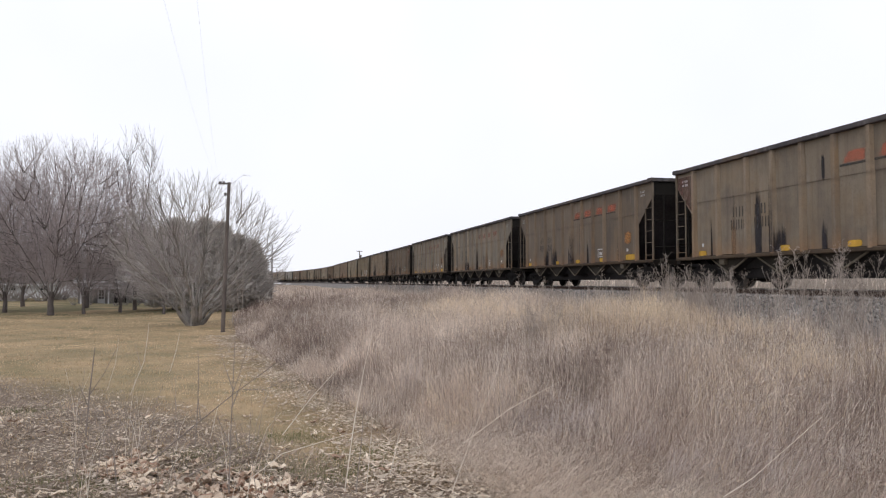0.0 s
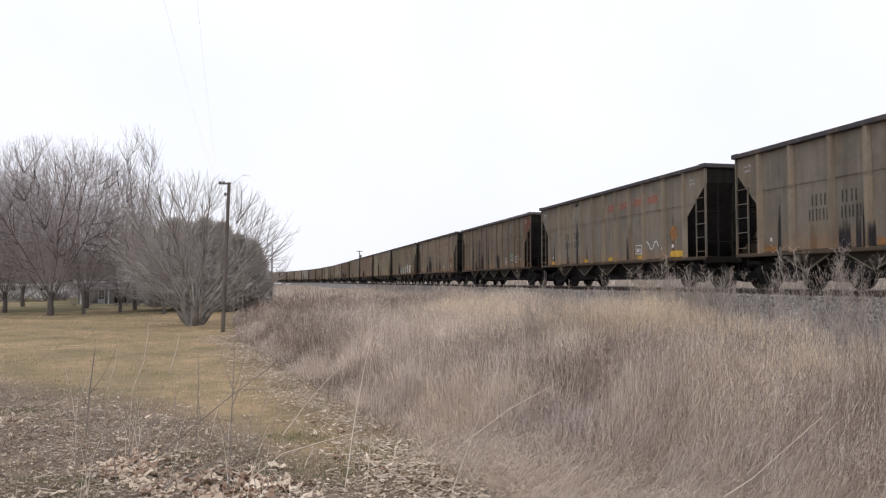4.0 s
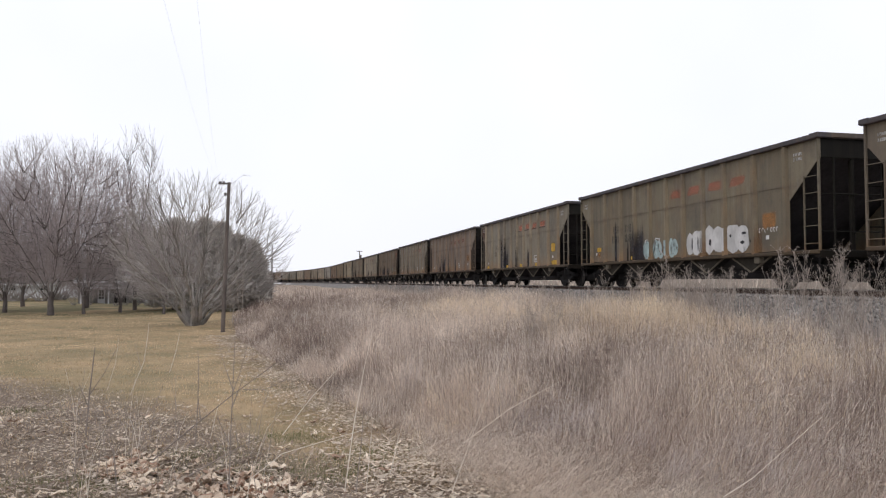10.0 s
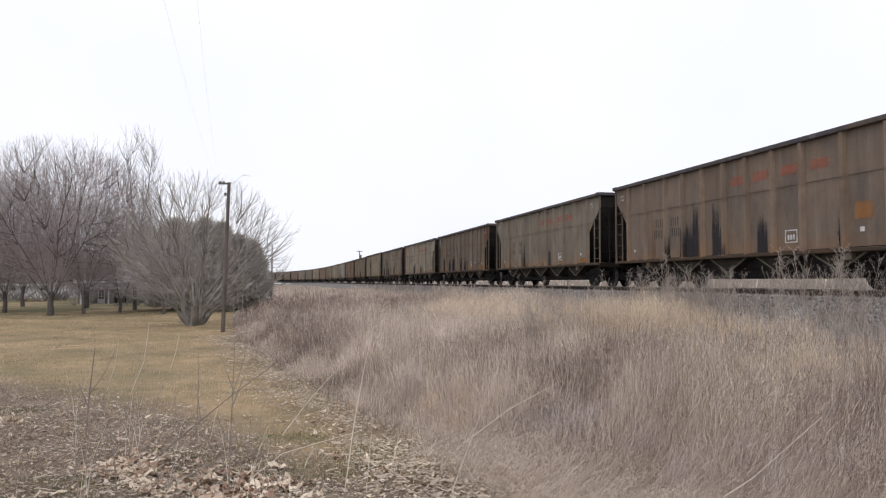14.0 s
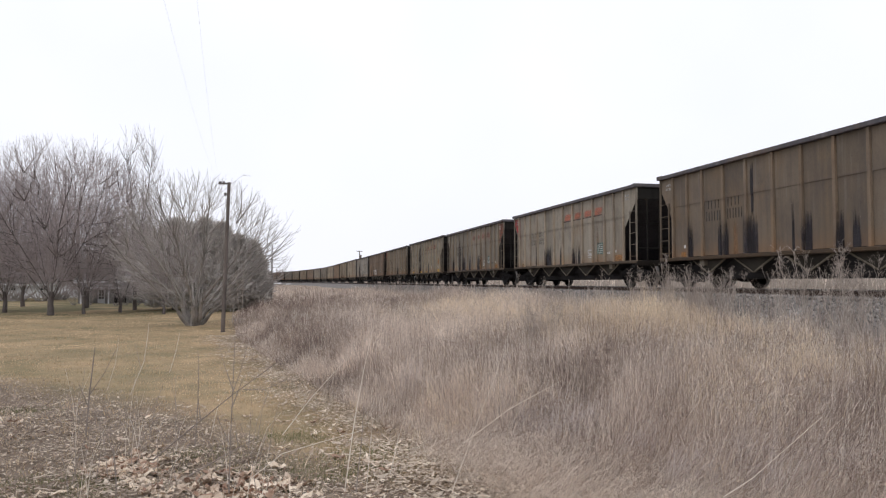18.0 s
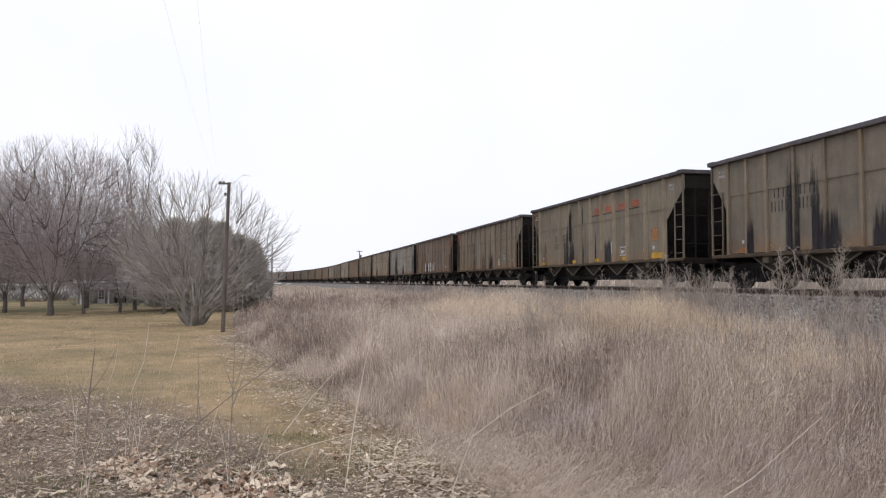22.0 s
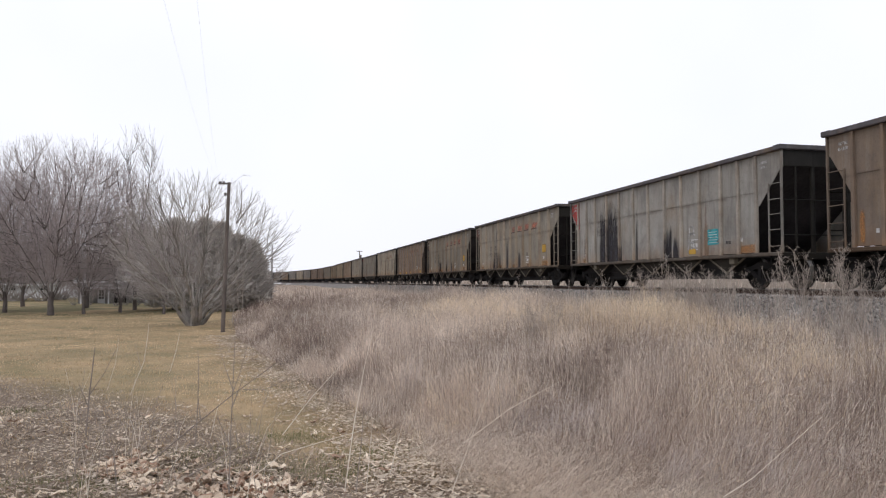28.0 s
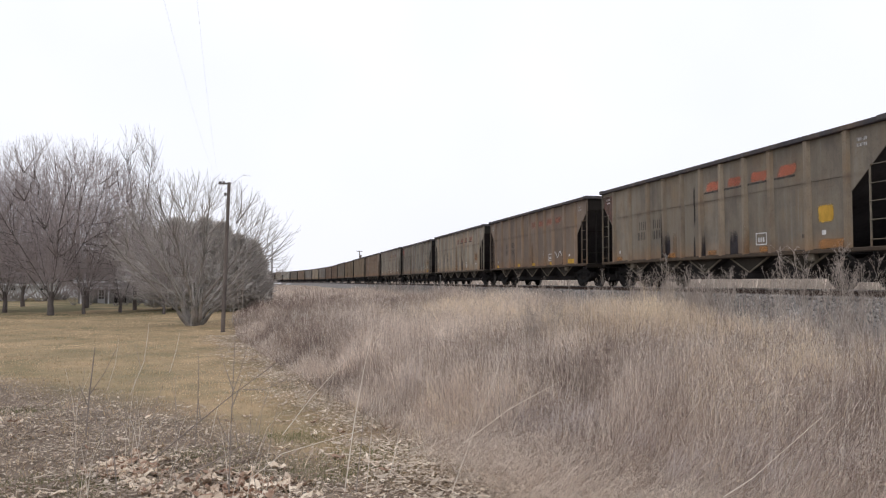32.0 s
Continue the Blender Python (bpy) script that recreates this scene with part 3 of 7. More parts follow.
def build_car(name, posts, wide):
    """One open-top coal hopper: sides in panels and posts, sloped ends, five outlet bays, two trucks."""
    car = new(name)
    lead, rim = LENGTH[wide] - HALF, TOP[wide]
    eaves = rim - 0.12
    pw, lap = (0.22, 0.10) if wide else (0.10, 0.085)
    cuts = [posts[0]] + posts[1:-1] + [posts[-1]]
    for g in (-1, 1):
        for a, b in zip(cuts[:-1], cuts[1:]):
            a, b = a + pw * 0.3, b - pw * 0.3
            x0, x1 = sorted((g * (SIDE - 0.02), g * SIDE))
            u0, u1 = sorted((g * (SIDE - 0.02), g * (SIDE + 0.012)))
            sh = Shape().box(x0, x1, ys(b), ys(a), 1.02, 2.70, 0.004).box(u0, u1, ys(b), ys(a), 2.70, eaves, 0.006)
            part("side_panel", sh, M_PAINT, car)
        for s in posts:
            x0, x1 = sorted((g * (SIDE - 0.005), g * (SIDE + lap)))
            y = ys(s)
            sh = Shape()
            if wide:
                k = 0.05
                a, b = g * (SIDE + 0.002), g * (SIDE + lap)
                sh.prism([(a, y - pw / 2), (b, y - pw / 2 + k), (b, y + pw / 2 - k), (a, y + pw / 2)], "z", 0.97, eaves)
                for i in range(9):
                    z = 1.12 + i * 0.3
                    q0, q1 = sorted((b - g * 0.002, b + g * 0.010))
                    sh.box(q0, q1, y - 0.018, y + 0.018, z, z + 0.05)
            else:
                sh.box(x0, x1, y - pw / 2, y + pw / 2, 0.97, eaves, 0.012)
            part("side_post", sh, M_POST, car)
        x0, x1 = sorted((g * 1.36, g * FACE))
        part("side_sill", Shape().box(x0, x1, -lead + 0.02, ys(TAIL) - 0.02, 0.90, 1.0, 0.015), M_SILL, car)
        x0, x1 = sorted((g * 1.46, g * 1.64))
        part("top_chord", Shape().box(x0, x1, -lead - 0.05, ys(TAIL) + 0.05, eaves - 0.005, rim, 0.015), M_CHORD, car, "dark steel rim along the open top")
    for e in (-1, 1):
        def q(s):
            return ys(TAIL + s) if e == 1 else s - lead
        reach = posts[0] - TAIL if e == 1 else LENGTH[wide] - posts[-1]
        part("end_chord", Shape().box(-1.46, 1.46, min(q(-0.05), q(0.12)), max(q(-0.05), q(0.12)), eaves - 0.005, rim - 0.005, 0.015), M_CHORD, car)
        part("end_cap", Shape().box(-1.65, 1.65, min(q(-0.07), q(0.24)), max(q(-0.07), q(0.24)), eaves + 0.01, rim + 0.016, 0.012), M_CHORD, car)
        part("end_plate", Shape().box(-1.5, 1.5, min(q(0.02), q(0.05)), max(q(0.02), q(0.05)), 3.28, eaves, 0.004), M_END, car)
        part("slope_sheet", Shape().prism([(q(0.03), 3.30), (q(3.05), 0.98), (q(3.07), 1.01), (q(0.05), 3.33)], "x", -1.49, 1.49), M_SLOPE, car, "soot-black sloping end sheet")
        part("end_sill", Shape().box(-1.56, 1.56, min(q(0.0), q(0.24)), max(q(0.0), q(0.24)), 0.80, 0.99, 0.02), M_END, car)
        part("deck_plate", Shape().box(-1.5, 1.5, min(q(0.24), q(1.15)), max(q(0.24), q(1.15)), 0.93, 0.96), M_UNDER, car)
        for z in (2.38, 1.45):
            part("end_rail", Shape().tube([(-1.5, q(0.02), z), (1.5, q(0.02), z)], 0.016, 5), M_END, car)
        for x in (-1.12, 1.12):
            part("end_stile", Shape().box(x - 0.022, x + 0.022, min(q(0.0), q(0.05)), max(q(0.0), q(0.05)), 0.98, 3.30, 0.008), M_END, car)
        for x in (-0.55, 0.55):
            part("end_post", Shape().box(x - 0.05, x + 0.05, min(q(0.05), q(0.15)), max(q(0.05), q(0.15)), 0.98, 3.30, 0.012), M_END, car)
        cb = Shape().box(-0.09, 0.09, min(q(-0.45), q(0.2)), max(q(-0.45), q(0.2)), 0.72, 0.92, 0.03).box(-0.14, 0.14, min(q(-0.66), q(-0.40)), max(q(-0.66), q(-0.40)), 0.68, 0.98, 0.05)
        part("coupler", cb, M_UNDER, car, "cast knuckle coupler")
        hose = Shape().tube([(0.28, q(0.0), 0.72), (0.34, q(-0.2), 0.50), (0.25, q(-0.45), 0.36), (0.1, q(-0.64), 0.42)], 0.028, 6)
        part("brake_hose", hose, M_UNDER, car)
        for g in (-1, 1):
            gx0, gx1 = sorted((g * (SIDE + 0.004), g * (SIDE + 0.022)))
            poly = [(q(0.0), eaves), (q(0.0), 3.25), (q(0.10), 3.22), (q(reach - 0.11), 2.30), (q(reach), 2.30), (q(reach), eaves)]
            part("gusset", Shape().prism(poly, "x", gx0, gx1), M_PAINT, car)
            x = g * 1.545
            part("corner_post", Shape().box(x - 0.032, x + 0.032, min(q(0.0), q(0.06)), max(q(0.0), q(0.06)), 0.97, eaves, 0.012), M_LADDER, car)
            part("ladder_stile", Shape().box(x - 0.022, x + 0.022, min(q(0.54), q(0.585)), max(q(0.54), q(0.585)), 0.97, 2.88, 0.01), M_LADDER, car)
            for z in (1.16, 1.60, 2.02, 2.42, 2.84):
                part("rung", Shape().tube([(x - g * -0.02, q(0.05), z), (x - g * -0.02, q(0.56), z)], 0.012, 5), M_LADDER, car)
            st = Shape().tube([(x, q(0.06), 0.92), (x, q(0.06), 0.42), (x, q(0.50), 0.42), (x, q(0.50), 0.92)], 0.022, 6)
            part("step", st, M_UNDER, car)
        if e == 1:
            wheel = Shape()
            ring = [(1.08 + 0.26 * math.cos(a * math.pi / 8), q(-0.06), 2.2 + 0.26 * math.sin(a * math.pi / 8)) for a in range(17)]
            wheel.tube(ring, 0.016, 6, False)
            for a in range(4):
                wheel.tube([(1.08, q(-0.06), 2.2), (1.08 + 0.26 * math.cos(a * math.pi / 2), q(-0.06), 2.2 + 0.26 * math.sin(a * math.pi / 2))], 0.012, 5)
            part("brake_wheel", wheel, M_UNDER, car, "spoked hand brake wheel")
            part("air_tank", Shape().lathe([(-0.55, 0.05), (-0.5, 0.16), (-0.42, 0.19), (0.42, 0.19), (0.5, 0.16), (0.55, 0.05)], n=12, cx=-0.3, cy=q(0.75), cz=1.16), M_UNDER, car, "black air brake reservoir")
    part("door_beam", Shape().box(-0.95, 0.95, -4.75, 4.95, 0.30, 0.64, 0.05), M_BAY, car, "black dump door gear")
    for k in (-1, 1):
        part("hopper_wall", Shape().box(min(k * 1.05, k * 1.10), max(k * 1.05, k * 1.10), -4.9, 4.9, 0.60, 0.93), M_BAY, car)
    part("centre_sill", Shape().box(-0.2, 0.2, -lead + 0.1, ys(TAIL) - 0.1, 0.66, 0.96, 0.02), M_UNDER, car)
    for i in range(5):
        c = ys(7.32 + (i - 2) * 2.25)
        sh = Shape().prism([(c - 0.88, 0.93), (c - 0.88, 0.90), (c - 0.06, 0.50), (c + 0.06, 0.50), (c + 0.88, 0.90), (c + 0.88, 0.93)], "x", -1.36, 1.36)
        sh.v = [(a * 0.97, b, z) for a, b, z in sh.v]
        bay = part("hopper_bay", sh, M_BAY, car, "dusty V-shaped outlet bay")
        for x0, x1 in ((-1.37, -1.335),):
            part("bay_plate", Shape().prism([(c - 0.88, 0.93), (c - 0.88, 0.90), (c - 0.06, 0.50), (c + 0.06, 0.50), (c + 0.88, 0.90), (c + 0.88, 0.93)], "x", x0, x1), M_HOPPER, bay)
        for g in (-1,):
            x0, x1 = sorted((g * 1.355, g * 1.40))
            for k in (-1, 1):
                poly = [(c + k * 0.88, 0.875), (c + k * 0.04, 0.475), (c + k * 0.04, 0.510), (c + k * 0.88, 0.920)]
                part("hopper_rim", Shape().prism(poly, "x", x0, x1), M_RIM, bay)
        part("hopper_door", Shape().box(-1.0, 1.0, c - 0.45, c + 0.45, 0.455, 0.497, 0.01), M_UNDER, bay)
    for k in (-1, 1):
        c = ys(HALF) + k * 2.2 / 2
        part("cross_ridge", Shape().prism([(c - 1.0, 0.99), (c + 1.0, 0.99), (c + 0.05, 1.55), (c - 0.05, 1.55)], "x", -1.47, 1.47), M_INSIDE, car)
        c = ys(HALF) + k * 2.2 * 1.5
        part("cross_ridge", Shape().prism([(c - 1.0, 0.99), (c + 1.0, 0.99), (c + 0.05, 1.55), (c - 0.05, 1.55)], "x", -1.47, 1.47), M_INSIDE, car)
    for s in (2.62, BODY - 2.62):
        for g in (-1, 1):
            x0, x1 = sorted((g * 1.33, g * 1.50))
            part("jacking_pad", Shape().box(x0, x1, ys(s) - 0.13, ys(s) + 0.13, 0.72, 0.91, 0.02), M_RIM, car)
    for s in (1.5, BODY - 1.5):
        bogie(car, s)
    return car


PAINTED = {"side_panel", "side_post", "side_sill", "end_plate", "end_sill", "end_post", "gusset", "corner_post", "ladder_stile", "rung", "end_stile", "end_rail"}
# paint: dull greys, tans and red-browns
DARK, DUSK, SAND = (0.138, 0.122, 0.096), (0.188, 0.150, 0.102), (0.214, 0.190, 0.147)
UMBER = (0.146, 0.112, 0.076)
KHAKI = (0.212, 0.180, 0.124)
LOAM = (0.165, 0.137, 0.088)
GREY, LIGHT, TAN, OLIVE, BROWN, RED = (0.178, 0.166, 0.142), (0.300, 0.276, 0.228), (0.268, 0.228, 0.166), (0.190, 0.160, 0.114), (0.176, 0.131, 0.092), (0.158, 0.119, 0.089)


def flat(parent, name, mat, s0, s1, z0, z1, lift=0.006, base=SIDE, label="", slant=0.0):
    """A painted plate on the near side, s metres from the trailing end."""
    x = -(base + lift)
    sh = Shape()
    sh.add([(x, ys(s0), z0), (x, ys(s1), z0), (x, ys(s1 + slant), z1), (x, ys(s0 + slant), z1)], [(0, 1, 2, 3)])
    return part(name, sh, mat, parent, label)


def soft_sheet(parent, name, mat, s, w, lo, hi, label, posts=(), rise=True, lift=0.005, proud=0.10, slant=0.0):
    """A thin stain over panels and posts; it fades towards its edges, or upward only where it rises from a foot."""
    cols, rows = max(5, int(w / 0.045)), 9
    us = [s - w / 2 + w * i / cols for i in range(cols + 1)]
    us = [u for u in us if not any(0.085 < abs(u - q) < 0.12 for q in posts)]
    us = sorted(us + [q + k for q in posts for k in (-0.118, -0.088, 0.088, 0.118) if abs(q + k - s) < w / 2])
    zs = sorted([lo + (hi - lo) * j / rows for j in range(rows + 1)] + [z for z in (2.635, 2.66) if lo < z < hi])
    v, f, fade = [], [], []
    for u in us:
        on = any(abs(u - q) < 0.1 for q in posts)
        for z in zs:
            a, h = abs(u - s) / (w / 2), (z - lo) / (hi - lo)
            up = 1 - h ** 1.6 if rise else min(1.0, 4 * h, 4 * (1 - h))
            v.append((-(SIDE + lift + (proud + 0.010 if on else 0.014 if z > 2.65 else 0.0)), ys(u + slant * (h - 0.5)), z))
            fade.append(max(0.0, (1 - a ** 4) * up * (0.6 if on else 1.0)))
    n = len(zs)
    for i in range(len(us) - 1):
        for j in range(n - 1):
            f.append((i * n + j, (i + 1) * n + j, (i + 1) * n + j + 1, i * n + j + 1))
    me = bpy.data.meshes.new(name)
    me.from_pydata(v, [], f)
    me.attributes.new("fade", "FLOAT", "POINT").data.foreach_set("value", fade)
    me.materials.append(mat)
    return part(name, me, mat, parent, label)


def drip(parent, s, w, top, low=1.01, posts=(), proud=0.10, lift=0.005):
    """A tar spill: a broad foot that reaches up in fingers, or a run with both ends faded."""
    if low < 1.1:
        soft_sheet(parent, "spill_stain", W_STAIN, s, w * 1.05, low, min(3.66, 1.0 + (top - 1.0) * 1.2), "dark tar streaks down the side", posts, lift=lift, proud=proud)
    else:
        soft_sheet(parent, "spill_stain", W_STAIN, s, w * 0.65, low, top, "dark tar streaks down the side", posts, False, lift, proud)


def stencil(parent, mat, s0, z, count, size, gap, lift=0.007, base=SIDE, lines=1):
    """A line of plain bars where small lettering stands."""
    for j in range(lines):
        sh, s, x = Shape(), s0, -(base + lift)
        for i in range(count):
            h0, h1 = z - j * size * 1.7, z - j * size * 1.7 + size
            w = size * 0.55
            sh.add([(x, ys(s), h0), (x, ys(s + w), h0), (x, ys(s + w), h1), (x, ys(s), h1)], [(0, 1, 2, 3)])
            s += w + gap
        part("lettering", sh, mat, parent, "plain bars of stencilled lettering")


def bars(parent, mat, s0, s1, z, tall, count, lift=0.0065):
    """A line of large lettering, each letter as two upright bars."""
    sh, x, step = Shape(), -(SIDE + lift), (s1 - s0) / count
    for i in range(count):
        for k in (0.12, 0.58):
            a, b = s0 + step * (i + k), s0 + step * (i + k) + 0.05
            sh.add([(x, ys(a), z), (x, ys(b), z), (x, ys(b), z + tall), (x, ys(a), z + tall)], [(0, 1, 2, 3)])
    part("lettering", sh, mat, parent, "plain bars of large stencilled lettering")


def dress(car, n, paint, wide, logo="", badge=False, patch=None, teal=None, corner=None, stains=(), tags=(), low=None, numbers=True, boxed=True, upright=()):
    """The marks of one car."""
    rnd = random.Random(100 + n)
    for o in car.children_recursive:
        if o.name.split(".")[0] in PAINTED:
            o.color = (*paint, 1)
        elif o.name.split(".")[0] in ("top_chord", "end_chord", "end_cap"):
            o.color = (0.055, 0.051, 0.052, 1) if wide else (0.084, 0.078, 0.079, 1)
    if logo:
        mat = W_ORANGE if logo == "bright" else W_ORANGE2
        bays = ((7.66, 8.40), (8.72, 9.52), (9.88, 10.66), (11.02, 11.80)) if wide else ((7.46, 8.26), (8.62, 9.40), (9.70, 10.52), (10.80, 11.56))
        for s0, s1 in bays:
            if logo == "bright":
                flat(car, "emblem_underline", W_MARK, s0 - 0.12, s1 - 0.06, 2.93, 2.985, 0.018)
            soft_sheet(car, "emblem_block", mat, (s0 + s1) / 2 + 0.02, (s1 - s0) * 1.02, 2.96, 3.30, "faded orange slanted emblem block", (), False, 0.008, slant=0.12)
    if badge:
        x = -(SIDE + 0.019)
        sh, k = Shape(), 20
        ring = [(math.cos(2 * math.pi * i / k), math.sin(2 * math.pi * i / k)) for i in range(k)]
        v = [(x, ys(11.28) - 0.30 * a, 3.12 + 0.30 * b) for a, b in ring] + [(x, ys(11.28) - 0.23 * a, 3.12 + 0.23 * b) for a, b in ring]
        sh.add(v, [(i, (i + 1) % k, k + (i + 1) % k, k + i) for i in range(k)])
        for a0, a1, b0, b1 in ((-0.035, 0.035, -0.21, 0.21), (-0.21, -0.04, -0.035, 0.035), (0.04, 0.21, -0.035, 0.035)):
            sh.add([(x, ys(11.28) + a0, 3.12 + b0), (x, ys(11.28) + a1, 3.12 + b0), (x, ys(11.28) + a1, 3.12 + b1), (x, ys(11.28) + a0, 3.12 + b1)], [(0, 1, 2, 3)])
        part("round_emblem", sh, W_FAINT, car, "worn ring emblem with a cross")
    if numbers:
        z = 1.72 if wide else 2.08
        for s0, s1, h, tall, count in ((3.22, 3.82, z + 0.37, 0.29, 2), (4.24, 4.82, z + 0.37, 0.29, 2), (3.12, 3.86, z, 0.29, 3), (4.22, 4.93, z, 0.29, 3)):
            if not wide:
                s0, s1 = s0 - 0.22, s1 - 0.10
            bars(car, W_MARK, s0, s1, h, tall, count)
    if boxed:
        x, sh = -(SIDE + 0.007), Shape()
        out, inn = ((10.07, 1.22), (10.55, 1.22), (10.55, 1.56), (10.07, 1.56)), ((10.105, 1.25), (10.515, 1.25), (10.515, 1.53), (10.105, 1.53))
        sh.add([(x, ys(p), z) for p, z in out + inn], [(i, (i + 1) % 4, 4 + (i + 1) % 4, 4 + i) for i in range(4)])
        part("sign_border", sh, W_WHITE, car)
        stencil(car, W_WHITE, 10.17, 1.30, 3, 0.13, 0.03)
    if patch:
        soft_sheet(car, "paint_patch", patch, 12.80, 0.62, 1.60, 2.14, "worn amber repaint patch" if patch is W_WASH else "worn yellow repaint patch", POSTS_WIDE, False, 0.007)
    if teal:
        flat(car, "side_placard", teal, 11.02, 11.60, 1.34, 1.82, 0.007, label="blue-green placard with fine lines")
        x, sh = -(SIDE + 0.010), Shape()
        for i in range(5):
            h = 1.40 + i * 0.08
            sh.add([(x, ys(11.08), h), (x, ys(11.54), h), (x, ys(11.54), h + 0.015), (x, ys(11.08), h + 0.015)], [(0, 1, 2, 3)])
        tagged(part("placard_lines", sh, W_WHITE, car), kind="stuff")
    if low:
        for a, b in ((1.45, 1.85), (5.35, 5.70), (7.75, 8.15), (10.25, 10.65), (12.60, 13.42)):
            if wide or a > 12 or a < 2:
                soft_sheet(car, "stripe", low, (a + b) / 2, (b - a) * 1.3, 1.0, 1.20 + (0.08 if a > 12 else 0.0), "worn yellow stripe", (), False, 0.007)
    if corner:
        x = -(SIDE + 0.028)
        for e, keep in ((1, corner is not W_BRICK), (-1, corner in (W_MAROON, W_BRICK) and not wide)):
            if keep:
                q = [(ys(TAIL + a) if e == 1 else a + HALF - LENGTH[wide], z) for a, z in ((0.08, 3.62), (0.08, 3.26), (0.84, 2.50), (0.94, 2.50), (0.94, 3.62))]
                part("corner_paint", Shape().add([(x, a, b) for a, b in q], [(0, 1, 2, 3, 4)]), corner, car, "red corner panel")
    for s0 in (0.55, LENGTH[wide] - 0.95):
        stencil(car, W_STENCIL, s0, 3.44, 6, 0.075, 0.012, 0.032, lines=2)
    flat(car, "reflector", W_WHITE, 1.62, 1.72, 1.30, 1.40, 0.008)
    flat(car, "reflector", W_WHITE, 12.66, 12.80, 1.36, 1.47, 0.008)
    stencil(car, W_WHITE if n % 2 else W_DARK, 11.95 if wide else 11.98, 1.32, 4, 0.09, 0.02)
    posts, proud = (POSTS_WIDE, 0.10) if wide else (POSTS_THIN, 0.085)
    for i, run in enumerate(stains):
        drip(car, *run[:3], *(run[3:] or (1.01,)), posts, proud, 0.0042 + 0.0004 * i)
    for i in range(2 if n < 26 else 0):
        soft_sheet(car, "rust_streak", W_RUST, rnd.uniform(1.6, 13.0), rnd.uniform(0.15, 0.4), 1.01, rnd.uniform(1.8, 3.2), "orange rust running down the side", posts, lift=0.0030 + 0.0005 * i, proud=proud)
    for s0, z1, mat in upright:
        soft_sheet(car, "painted_bar", mat, s0, 0.17, 1.03, z1, "orange upright bar on the side", (), False, 0.008)
    for kind in tags:
        spray(car, kind, rnd)


